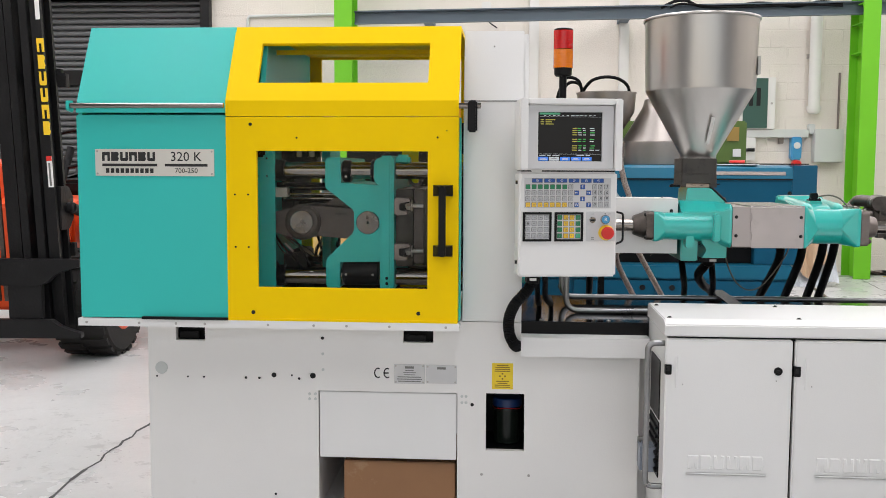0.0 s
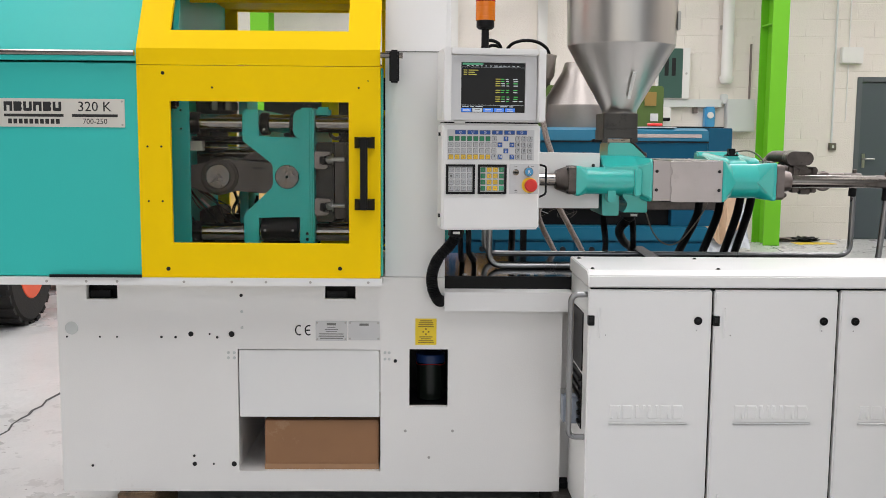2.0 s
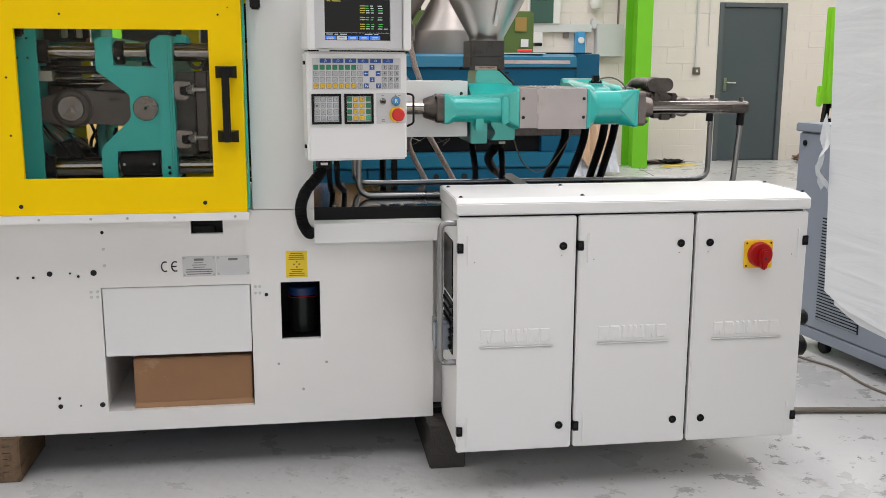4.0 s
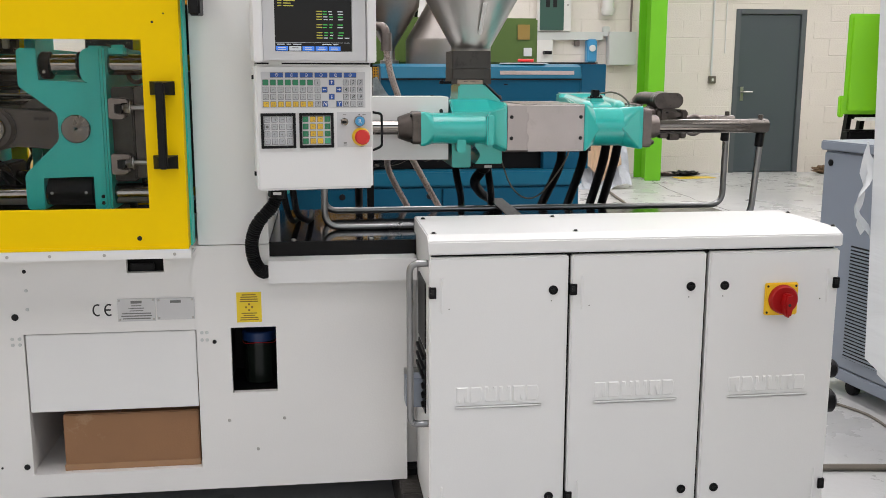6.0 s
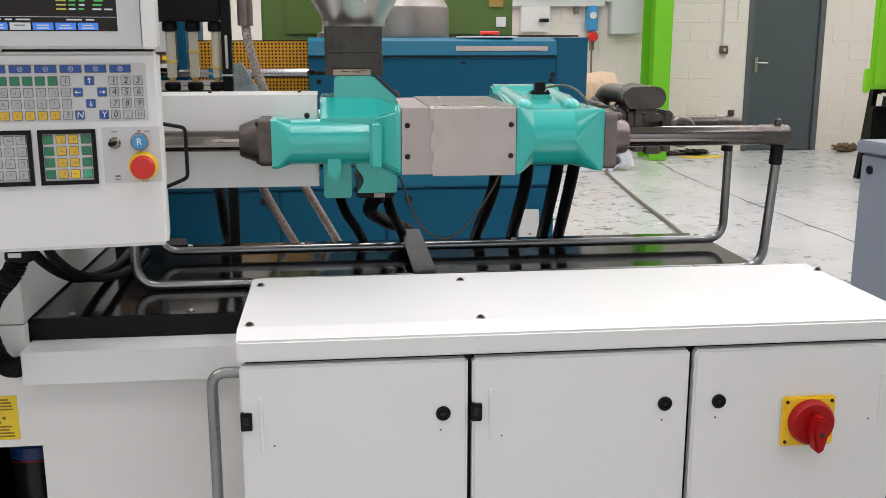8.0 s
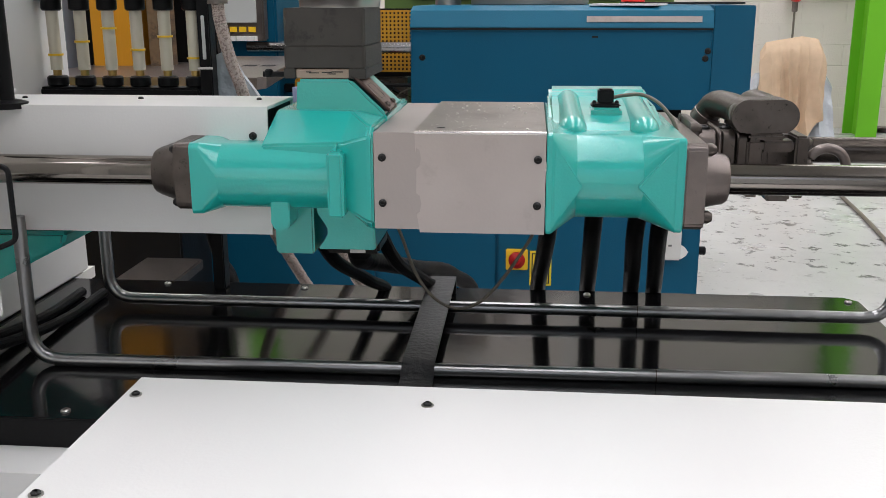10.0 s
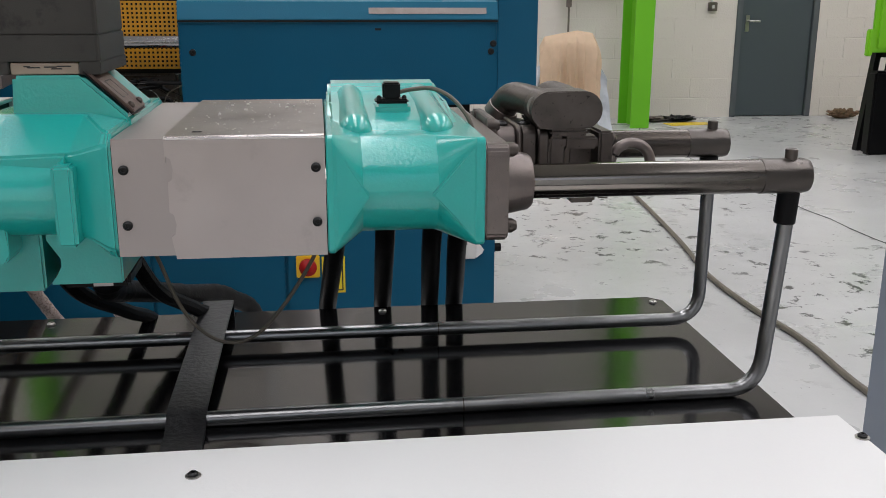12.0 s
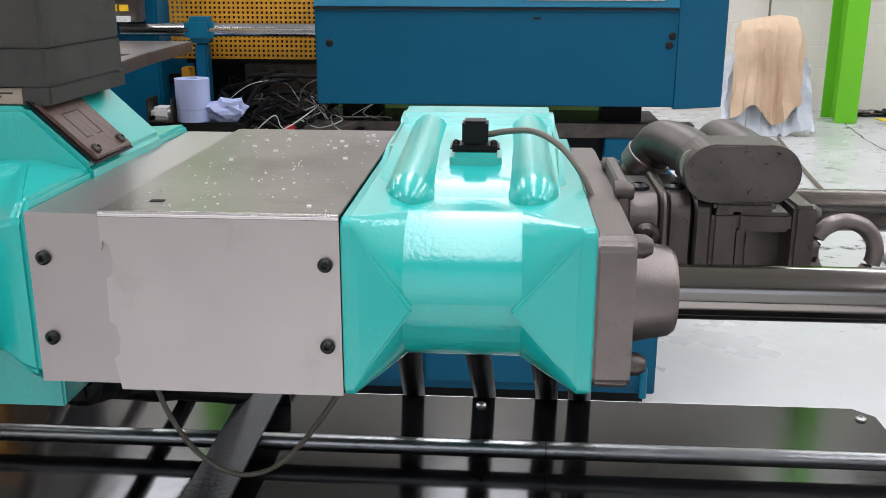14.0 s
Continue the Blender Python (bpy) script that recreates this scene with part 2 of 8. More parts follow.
KEY_BLUE = surface("blue_key", (0.015, 0.085, 0.34), 0.4, var=0.05, scale=60)
KEY_YEL = surface("yellow_key", (0.72, 0.45, 0.03), 0.4, var=0.05, scale=60)
SCRATCHED = surface("scratched_tan_plate", (0.40, 0.31, 0.24), 0.45, 0.3, var=0.15, scale=30)
STICKER = surface("yellow_sticker", (0.82, 0.60, 0.02), 0.4, var=0.05, scale=20)
CLOTHM = surface("peach_towel", (0.60, 0.44, 0.30), 0.9, var=0.14, scale=12, fine=180, bump=0.4)
PLASTIC_SHEET = surface("clear_crumpled_sheet", (0.50, 0.53, 0.57), 0.22, var=0.2, scale=12, fine=30, bump=0.5)
PAPER = surface("lilac_paper_roll", (0.42, 0.47, 0.70), 0.85, var=0.06, scale=20, bump=0.1)
WHITEPAPER = surface("white_paper", (0.8, 0.79, 0.77), 0.7, var=0.04)
HOSE_CLEAR = surface("braided_clear_hose", (0.44, 0.36, 0.32), 0.35, var=0.25, scale=90, fine=400, bump=0.2, stain=(0.22, 0.16, 0.14), stain_at=(0.50, 0.56), stain_scale=260)
CABLE = surface("grey_cable_sheath", (0.15, 0.13, 0.10), 0.5, var=0.1, scale=20)
NYLON = surface("milky_flow_tube", (0.62, 0.58, 0.46), 0.35, var=0.08, scale=20)
BRASS = surface("brass_fitting", (0.45, 0.30, 0.10), 0.35, 0.9, var=0.1)
AMBERMESH = surface("amber_guard_mesh", (0.62, 0.30, 0.015), 0.42, var=0.08)
SWARF = surface("white_granules", (0.8, 0.78, 0.74), 0.5, var=0.05)
BLUELID = surface("blue_jar_lid", (0.008, 0.032, 0.12), 0.42, var=0.05)
JAR = surface("oily_jar", (0.010, 0.014, 0.011), 0.22, var=0.3, spec=0.25)
CONCRETE_DARK = surface("dark_floor_seam", (0.05, 0.05, 0.05), 0.8, var=0.3)
# Grey of the unseen roof, lowered to weaken the bounce and deepen the darks.
CEIL = surface("unseen_roof_grey", (0.40, 0.40, 0.39), 0.7, var=0.04)


def floor_material():
    m, n, l, b = principled("painted_concrete_floor")
    tc = n.new("ShaderNodeTexCoord")

    def noise_node(scale, detail, rough=0.55):
        t = n.new("ShaderNodeTexNoise")
        t.inputs["Scale"].default_value, t.inputs["Detail"].default_value, t.inputs["Roughness"].default_value = scale, detail, rough
        l.new(tc.outputs["Object"], t.inputs["Vector"])
        return t.outputs["Fac"]

    def band(src, a, c, lo=0.0, hi=1.0):
        r = n.new("ShaderNodeMapRange")
        r.inputs["From Min"].default_value, r.inputs["From Max"].default_value = a, c
        r.inputs["To Min"].default_value, r.inputs["To Max"].default_value = lo, hi
        l.new(src, r.inputs["Value"])
        return r.outputs[0]

    def mixed(fac, a, c):
        x = n.new("ShaderNodeMix")
        x.data_type = "RGBA"
        for key, v in (("A", a), ("B", c)):
            if isinstance(v, tuple):
                x.inputs[key].default_value = (*v, 1)
            else:
                l.new(v, x.inputs[key])
        l.new(fac, x.inputs["Factor"])
        return x.outputs["Result"]

    def times(a, c):
        x = n.new("ShaderNodeMath")
        x.operation = "MULTIPLY"
        l.new(a, x.inputs[0])
        l.new(c, x.inputs[1])
        return x.outputs[0]

    cloud = noise_node(0.9, 6)
    base = mixed(band(cloud, 0.3, 0.7), (0.46, 0.46, 0.45), (0.56, 0.56, 0.55))
    chips = times(band(noise_node(8.0, 10, 0.72), 0.565, 0.59), band(noise_node(0.55, 3), 0.45, 0.53))
    xyz = n.new("ShaderNodeSeparateXYZ")
    l.new(tc.outputs["Object"], xyz.inputs[0])
    chips = times(chips, band(xyz.outputs[0], 0.6, 2.2, 0.22, 1.0))
    base = mixed(chips, base, (0.075, 0.075, 0.07))
    specks = band(noise_node(30.0, 4, 0.6), 0.66, 0.70)
    base = mixed(times(specks, band(noise_node(1.3, 2), 0.45, 0.6)), base, (0.16, 0.155, 0.14))
    worn = band(noise_node(7.0, 7, 0.68), 0.60, 0.65)
    base = mixed(times(worn, band(noise_node(0.75, 3), 0.54, 0.64)), base, (0.38, 0.375, 0.355))
    l.new(base, b.inputs["Base Color"])
    l.new(band(noise_node(2.2, 6), 0.3, 0.7, 0.22, 0.42), b.inputs["Roughness"])
    bp = n.new("ShaderNodeBump")
    bp.inputs["Strength"].default_value, bp.inputs["Distance"].default_value = 0.12, 0.02
    l.new(noise_node(24, 6), bp.inputs["Height"])
    l.new(bp.outputs[0], b.inputs["Normal"])
    return m


# Mid-grey for the unseen south wall, so that it bounces less light forward.
UNSEEN_WALL = surface("unseen_wall_grey", (0.24, 0.245, 0.25), 0.55, var=0.08, scale=2)
FLOOR = floor_material()


def pane_material(name, tint, gloss=0.08):
    m = bpy.data.materials.new(name)
    m.use_nodes = True
    n, l = m.node_tree.nodes, m.node_tree.links
    n.remove(n["Principled BSDF"])
    tr, gl, mx, fr = n.new("ShaderNodeBsdfTransparent"), n.new("ShaderNodeBsdfGlossy"), n.new("ShaderNodeMixShader"), n.new("ShaderNodeFresnel")
    tr.inputs[0].default_value = (*tint, 1)
    gl.inputs["Roughness"].default_value = gloss
    fr.inputs["IOR"].default_value = 1.16
    l.new(fr.outputs[0], mx.inputs[0])
    l.new(tr.outputs[0], mx.inputs[1])
    l.new(gl.outputs[0], mx.inputs[2])
    l.new(mx.outputs[0], n["Material Output"].inputs[0])
    return m


PANE = pane_material("clear_polycarbonate", (0.95, 0.96, 0.96))


def glow(name, rgb, strength):
    m, n, l, b = principled(name)
    b.inputs["Base Color"].default_value = (*[c * 0.3 for c in rgb], 1)
    b.inputs["Emission Color"].default_value = (*rgb, 1)
    b.inputs["Emission Strength"].default_value = strength
    b.inputs["Roughness"].default_value = 0.25
    return m


SCREEN = surface("dark_display_glass", (0.008, 0.008, 0.010), 0.10, var=0.1, scale=12, spec=0.22)
LED_GREEN = glow("green_display_text", (0.10, 0.75, 0.16), 0.28)
LED_YEL = glow("yellow_display_text", (0.75, 0.68, 0.10), 0.28)
LED_WHITE = glow("white_display_text", (0.75, 0.80, 0.85), 0.4)
LED_BLUE = glow("blue_display_key", (0.05, 0.22, 0.80), 0.7)
LED_TEAL = glow("green_display_bar", (0.10, 0.45, 0.25), 0.4)
LENS_RED = surface("red_beacon_lens", (0.50, 0.003, 0.003), 0.12, var=0.05, spec=0.5)
LENS_AMBER = surface("amber_beacon_lens", (0.68, 0.17, 0.002), 0.12, var=0.05, spec=0.5)


def film_material():
    m, n, l, b = principled("stretch_film")
    tc, mp = n.new("ShaderNodeTexCoord"), n.new("ShaderNodeMapping")
    mp.inputs["Scale"].default_value = (2.0, 2.0, 12.0)
    l.new(tc.outputs["Object"], mp.inputs[0])
    t = n.new("ShaderNodeTexNoise")
    t.inputs["Scale"].default_value, t.inputs["Detail"].default_value, t.inputs["Distortion"].default_value = 1.6, 6, 1.2
    l.new(mp.outputs[0], t.inputs["Vector"])
    r = n.new("ShaderNodeMapRange")
    r.inputs["To Min"].default_value, r.inputs["To Max"].default_value = 0.9, 1.08
    l.new(t.outputs["Fac"], r.inputs["Value"])
    s = n.new("ShaderNodeVectorMath")
    s.operation = "SCALE"
    s.inputs[0].default_value = (0.70, 0.73, 0.75)
    l.new(r.outputs[0], s.inputs["Scale"])
    l.new(s.outputs[0], b.inputs["Base Color"])
    b.inputs["Roughness"].default_value = 0.22
    bp = n.new("ShaderNodeBump")
    bp.inputs["Strength"].default_value, bp.inputs["Distance"].default_value = 0.2, 0.02
    l.new(t.outputs["Fac"], bp.inputs["Height"])
    l.new(bp.outputs[0], b.inputs["Normal"])
    return m


FILM = film_material()

# ---- building helpers ----


def thing(name, label, category, at=(0, 0, 0), turn=0.0, group="", kind=""):
    """An Empty at the base of a thing. Parts of an unturned thing are built in world places, of a turned one in its own."""
    ob = new(name)
    ob.empty_display_size = 0.05
    ob.matrix_world = pose(*at, 0, 0, turn)
    ob["local"] = 1 if turn else 0
    return tagged(ob, label, category, group, kind)


def part(name, bm, material, parent=None, label="", smooth=35):
    me = bpy.data.meshes.new(name)
    bmesh.ops.recalc_face_normals(bm, faces=bm.faces)
    bm.to_mesh(me)
    bm.free()
    me.materials.append(material)
    if smooth:
        me.polygons.foreach_set("use_smooth", [True] * len(me.polygons))
        me.set_sharp_from_angle(angle=radians(smooth))
    ob = new(name, me)
    if smooth and 8 < len(me.polygons) < 4000:
        ob.modifiers.new("even_normals", "WEIGHTED_NORMAL").keep_sharp = True
    if parent is not None:
        ob.parent = parent
        if parent.type == "EMPTY" and not parent["local"]:
            ob.matrix_parent_inverse = Matrix.Translation(-parent.matrix_basis.translation)
    return tagged(ob, label)


def box(bm, x0, x1, y0, y1, z0, z1, bevel=0.0, seg=2):
    r = bmesh.ops.create_cube(bm, size=1.0, matrix=Matrix.LocRotScale(((x0 + x1) / 2, (y0 + y1) / 2, (z0 + z1) / 2), None, (abs(x1 - x0), abs(y1 - y0), abs(z1 - z0))))
    if bevel:
        e = {e for v in r["verts"] for e in v.link_edges}
        bmesh.ops.bevel(bm, geom=list(e), offset=bevel, segments=seg, affect="EDGES", clamp_overlap=True)
    return bm


def B(x0, x1, y0, y1, z0, z1, bevel=0.0, seg=2):
    return box(bmesh.new(), x0, x1, y0, y1, z0, z1, bevel, seg)


def ring_points(c, d, r, seg, up=None):
    d = Vector(d).normalized()
    a = Vector(up) if up else (Vector((0, 0, 1)) if abs(d.z) < 0.9 else Vector((1, 0, 0)))
    u = d.cross(a).normalized()
    w = u.cross(d)
    return [Vector(c) + (u * math.cos(k) + w * math.sin(k)) * r for k in (2 * math.pi * i / seg for i in range(seg))]


def skin(bm, loops, cap=True, closed=False):
    rows = [[bm.verts.new(p) for p in lp] for lp in loops]
    n = len(rows[0])
    pairs = list(zip(rows, rows[1:])) + ([(rows[-1], rows[0])] if closed else [])
    for a, b in pairs:
        for i in range(n):
            bm.faces.new((a[i], a[(i + 1) % n], b[(i + 1) % n], b[i]))
    if cap and not closed:
        bm.faces.new(rows[0])
        bm.faces.new(rows[-1])
    return bm


def turned(bm, p, axis, profile, seg=24, cap=True):
    """A turned body: profile rows of (distance along the axis from p, radius)."""
    d = Vector(axis).normalized()
    return skin(bm, [ring_points(Vector(p) + d * s, d, max(r, 1e-4), seg) for s, r in profile], cap)


def T(p, axis, profile, seg=24, cap=True):
    return turned(bmesh.new(), p, axis, profile, seg, cap)


def rod(bm, a, b, r, seg=16, ch=0.0):
    a, b = Vector(a), Vector(b)
    n = (b - a).length
    prof = [(0, r), (n, r)] if not ch else [(0, r - ch), (ch, r), (n - ch, r), (n, r - ch)]
    return turned(bm, a, b - a, prof, seg)


def R(a, b, r, seg=16, ch=0.0):
    return rod(bmesh.new(), a, b, r, seg, ch)


def bent(points, radius, steps=6):
    """A path with its corners rounded."""
    pts = [Vector(p) for p in points]
    out = [pts[0]]
    for a, b, c in zip(pts, pts[1:], pts[2:]):
        u, w = (a - b), (c - b)
        k = min(radius, u.length * 0.49, w.length * 0.49)
        p, q = b + u.normalized() * k, b + w.normalized() * k
        for i in range(steps + 1):
            f = i / steps
            out.append(p * (1 - f) ** 2 + b * 2 * f * (1 - f) + q * f ** 2)
    return out + [pts[-1]]


def tube(bm, path, r, seg=12):
    path = [Vector(p) for p in path]
    loops = []
    u = None
    for i, p in enumerate(path):
        d = (path[min(i + 1, len(path) - 1)] - path[max(i - 1, 0)]).normalized()
        if u is None:
            u = d.cross(Vector((0.3, 0.2, 0.9))).normalized()
        u = (u - d * u.dot(d)).normalized()
        w = d.cross(u)
        rr = r(i / (len(path) - 1)) if callable(r) else r
        loops.append([p + (u * math.cos(k) + w * math.sin(k)) * rr for k in (2 * math.pi * j / seg for j in range(seg))])
    return skin(bm, loops)


def curve(points, steps=8):
    """A smooth line through points (Catmull-Rom)."""
    p = [Vector(q) for q in points]
    p = [p[0] * 2 - p[1]] + p + [p[-1] * 2 - p[-2]]
    out = []
    for a, b, c, d in zip(p, p[1:], p[2:], p[3:]):
        for i in range(steps):
            f = i / steps
            out.append(0.5 * (2 * b + (c - a) * f + (2 * a - 5 * b + 4 * c - d) * f * f + (3 * b - a - 3 * c + d) * f ** 3))
    return out + [p[-2]]


def holed(x0, x1, z0, z1, y0, y1, holes, bevel=0.0):
    """A wall-like plate in the xz plane, from y0 to y1, with rectangular openings right through it."""
    bm = bmesh.new()
    xs = sorted({x0, x1, *[v for h in holes for v in h[:2]]})
    zs = sorted({z0, z1, *[v for h in holes for v in h[2:]]})
    vert = {}

    def v(i, j):
        if (i, j) not in vert:
            vert[i, j] = bm.verts.new((xs[i], y0, zs[j]))
        return vert[i, j]
    for i in range(len(xs) - 1):
        for j in range(len(zs) - 1):
            cx, cz = (xs[i] + xs[i + 1]) / 2, (zs[j] + zs[j + 1]) / 2
            if not any(h[0] < cx < h[1] and h[2] < cz < h[3] for h in holes):
                bm.faces.new((v(i, j), v(i + 1, j), v(i + 1, j + 1), v(i, j + 1)))
    ex = bmesh.ops.extrude_face_region(bm, geom=list(bm.faces))
    bmesh.ops.translate(bm, verts=[g for g in ex["geom"] if isinstance(g, bmesh.types.BMVert)], vec=(0, y1 - y0, 0))
    return bm


def prism(profile, axis, a, b, bevel=0.0):
    """A profile of 2D points swept along an axis from a to b: (y, z) for x, (x, z) for y, (x, y) for z."""
    bm = bmesh.new()
    place = {"x": lambda p, s: (s, p[0], p[1]), "y": lambda p, s: (p[0], s, p[1]), "z": lambda p, s: (p[0], p[1], s)}[axis]
    skin(bm, [[place(p, s) for p in profile] for s in (a, b)])
    if bevel:
        bmesh.ops.bevel(bm, geom=list(bm.edges), offset=bevel, segments=2, affect="EDGES", clamp_overlap=True)
    return bm


def rounded(cy, cz, hy, hz, r, n=4):
    """A rounded rectangle in (y, z)."""
    out = []
    for sy, sz, a0 in ((1, 1, 0), (-1, 1, 90), (-1, -1, 180), (1, -1, 270)):
        for i in range(n + 1):
            a = radians(a0 + 90 * i / n)
            out.append((cy + sy * (hy - r) + r * math.cos(a), cz + sz * (hz - r) + r * math.sin(a)))
    return out


def screw(parent, p, axis, r=0.006, h=0.004, material=None, name="screw", socket=True):
    """A button-head socket screw that stands proud of its face."""
    bm = bmesh.new()
    prof = [(-0.002, r), (h * 0.55, r), (h, r * 0.62)]
    prof += [(h, r * 0.42), (h * 0.35, r * 0.42)] if socket else []
    turned(bm, p, axis, prof, 14)
    return part(name, bm, material or BOLT, parent)


def plug(parent, x, z, r, y=-0.001, material=None, name="plug_hole"):
    return part(name, T((x, y + 0.004, z), (0, -1, 0), [(0, r), (0.0045, r), (0.005, r * 0.85)], 12), material or DARKHOLE, parent)


def lettering(body, size, at, material, parent, name="lettering", lean=0.0, depth=0.0004, align="CENTER", turn=(90, 0, 0)):
    cu = bpy.data.curves.new(name, "FONT")
    cu.body, cu.size, cu.align_x, cu.align_y, cu.extrude, cu.shear, cu.resolution_u = body, size, align, "CENTER", depth, lean, 2
    tmp = new(name, cu)
    bpy.context.view_layer.update()
    me = bpy.data.meshes.new_from_object(tmp.evaluated_get(bpy.context.evaluated_depsgraph_get()))
    bpy.data.objects.remove(tmp)
    me.transform(pose(*at, *turn))
    me.materials.clear()
    me.materials.append(material)
    me.name = name
    ob = new(name, me)
    ob.parent = parent
    if parent.type == "EMPTY" and not parent["local"]:
        ob.matrix_parent_inverse = Matrix.Translation(-parent.matrix_basis.translation)
    return ob


SHAPES = ([(0, 0), (0, 1), (1, 1), (1, 0), (0.68, 0), (0.68, 0.62), (0.32, 0.62), (0.32, 0)], [(0, 1), (0.32, 1), (0.32, 0.34), (0.68, 0.34), (0.68, 1), (1, 1), (1, 0.12), (0.88, 0), (0.12, 0), (0, 0.12)], [(0, 0), (0, 1), (0.86, 1), (1, 0.8), (0.86, 0.52), (1, 0.25), (0.86, 0)])


def block_shape(k, x, z, w, h, y, t, bevel=0.0):
    """One plain blocky shape of a maker's mark, standing t proud of y, with sloping sides."""
    bm = prism([(x + px * w, z + pz * h) for px, pz in SHAPES[k % 3]], "y", y - t, y + 0.001)
    if bevel:
        rim = [e for e in bm.edges if all(v.co.y < y - t * 0.5 for v in e.verts)]
        bmesh.ops.bevel(bm, geom=rim, offset=bevel, segments=1, affect="EDGES", clamp_overlap=True)
    return bm


def badge(bm, x, z, w, h, y, t=0.0015, seed=1):
    """A row of six plain blocky shapes in the xz plane."""
    for i in range(6):
        pts = [(x + (i + px * 0.86) * w / 6, z + pz * h) for px, pz in SHAPES[(i * 2 + seed) % 3]]
        skin(bm, [[(p[0], yy, p[1]) for p in pts] for yy in (y - t, y + 0.001)])
    return bm

# ---- the hall ----
HX0, HX1, HY0, HY1, HZ = -8.0, 9.5, -6.0, 9.40, 6.0
part("floor", B(HX0 - 0.3, HX1 + 0.3, HY0 - 0.3, HY1 + 0.3, -0.2, 0.0), FLOOR, smooth=0)
floor = tagged(bpy.data.objects["floor"], "pale grey painted concrete floor with chips and stains", "floor", kind="structure")
wall_back = part("wall_north", holed(-3.78, HX1, 0, HZ, HY1, HY1 + 0.22, [(5.565, 6.465, 0.0, 2.05)]), CREAM, smooth=0)
tagged(wall_back, "cream painted concrete block wall", "wall", kind="structure")
for nm, a in (("wall_west", (HX0 - 0.2, HX0, HY0, HY1 + 0.22, 0, HZ)), ("wall_east", (HX1, HX1 + 0.2, HY0, HY1 + 0.22, 0, HZ))):
    tagged(part(nm, B(*a), CREAM, smooth=0), "cream painted plain hall wall", "wall", kind="structure")
# Unseen wall, added to limit front fill; its opening lets the sky in.
tagged(part("wall_south", holed(HX0 - 0.2, HX1 + 0.2, 0, HZ, HY0 - 0.2, HY0, [(-3.0, 4.0, 0.3, 4.5)]), UNSEEN_WALL, smooth=0), "unseen hall wall, greyed to cut front fill, with an added opening", "wall", kind="structure")
roof = bmesh.new()
edges = [HX0 - 0.2, -6.65, -5.55, -3.15, -2.05, 0.35, 1.45, 3.85, 4.95, 7.35, 8.45, HX1 + 0.2]
for i in range(0, len(edges), 2):
    box(roof, edges[i], edges[i + 1], HY0 - 0.2, HY1 + 0.22, HZ, HZ + 0.1)
for i in range(1, len(edges) - 1, 2):
    box(roof, edges[i], edges[i + 1], HY0 - 0.2, -3.75, HZ, HZ + 0.1)
    box(roof, edges[i], edges[i + 1], 9.25, HY1 + 0.22, HZ, HZ + 0.1)
tagged(part("ceiling", roof, CEIL, smooth=0), "unseen roof lining, greyed to cut bounce, with long rooflights", "ceiling", kind="structure")

# roller shutter at the back left
shutter = thing("roller_shutter", "grey galvanised slatted roller shutter, closed", "shutter", (-5.8, 9.45, 0))
slat_profile = [(9.47, -0.036), (9.435, -0.022), (9.425, 0.0), (9.435, 0.022), (9.47, 0.036)]
slat_me = None
for k in range(44):
    z = 0.05 + k * 0.078
    if slat_me is None:
        slat = part("slat", prism([(y, zz) for y, zz in slat_profile], "x", -7.98, -3.90), SHUTTER, shutter)
        slat_me = slat.data
    else:
        slat = new("slat", slat_me)
        slat.parent = shutter
        slat.matrix_parent_inverse = Matrix.Translation(-shutter.matrix_basis.translation)
    slat.location = (0, 0, z)
for nm, a in (("guide_rail", (-3.90, -3.78, 9.28, 9.50, 0, 4.2)), ("head_box", (-7.99, -3.74, 9.20, 9.62, 3.45, 4.4)), ("lock_bar", (-7.98, -3.90, 9.375, 9.424, 2.34, 2.53))):
    part(nm, B(*a, 0.006), FORKBLACK, shutter)
tagged(part("wall_north_upper", B(HX0, -3.78, HY1, HY1 + 0.22, 4.4, HZ), CREAM, smooth=0), "cream painted wall above the shutter", "wall", kind="structure")
tagged(part("wall_north_back", B(HX0, -3.5, HY1 + 0.22, HY1 + 0.3, 0, HZ), CREAM, smooth=0), "plain wall behind the shutter", "wall", kind="structure")

# green columns and the long beam
for cx0, cx1, y0, y1 in ((4.130, 4.327, 8.58, 9.01), (-2.043, -1.826, 8.62, 9.05)):
    col = thing("steel_column", "lime green painted steel I-section column", "column", ((cx0 + cx1) / 2, 8.8, 0), group="green columns")
    m = (cx0 + cx1) / 2
    part("flange", B(cx0, cx1, y0, y0 + 0.02, 0, HZ, 0.003), GREEN, col)
    part("flange", B(cx0, cx1, y1 - 0.02, y1, 0, HZ, 0.003), GREEN, col)
    part("web", B(m - 0.008, m + 0.008, y0 + 0.02, y1 - 0.02, 0, HZ), GREEN, col)
    for cz in (2.66, 3.00, 3.22):
        part("cleat", prism([(y0 + 0.02, cz - 0.10), (y0 + 0.02, cz), (y1 - 0.02, cz), (y1 - 0.02, cz - 0.012), (y0 + 0.08, cz - 0.012)], "x", cx0 + 0.01, m - 0.008), GREEN, col)
beam = thing("steel_beam", "blue-grey painted steel channel beam along the wall", "beam", (1.0, 8.72, 3.0))
part("web", B(-1.82, HX1, 8.80, 8.82, 3.035, 3.160), BEAM, beam)
part("top_flange", B(-1.82, HX1, 8.74, 8.82, 3.160, 3.175), BEAM, beam)
part("bottom_flange", B(-1.82, HX1, 8.74, 8.82, 3.020, 3.035), BEAM, beam)
for bx in (-1.0, 1.4, 6.9, 9.3):
    part("bracket", B(bx, bx + 0.12, 8.82, 9.40, 3.05, 3.15), BEAM, beam)
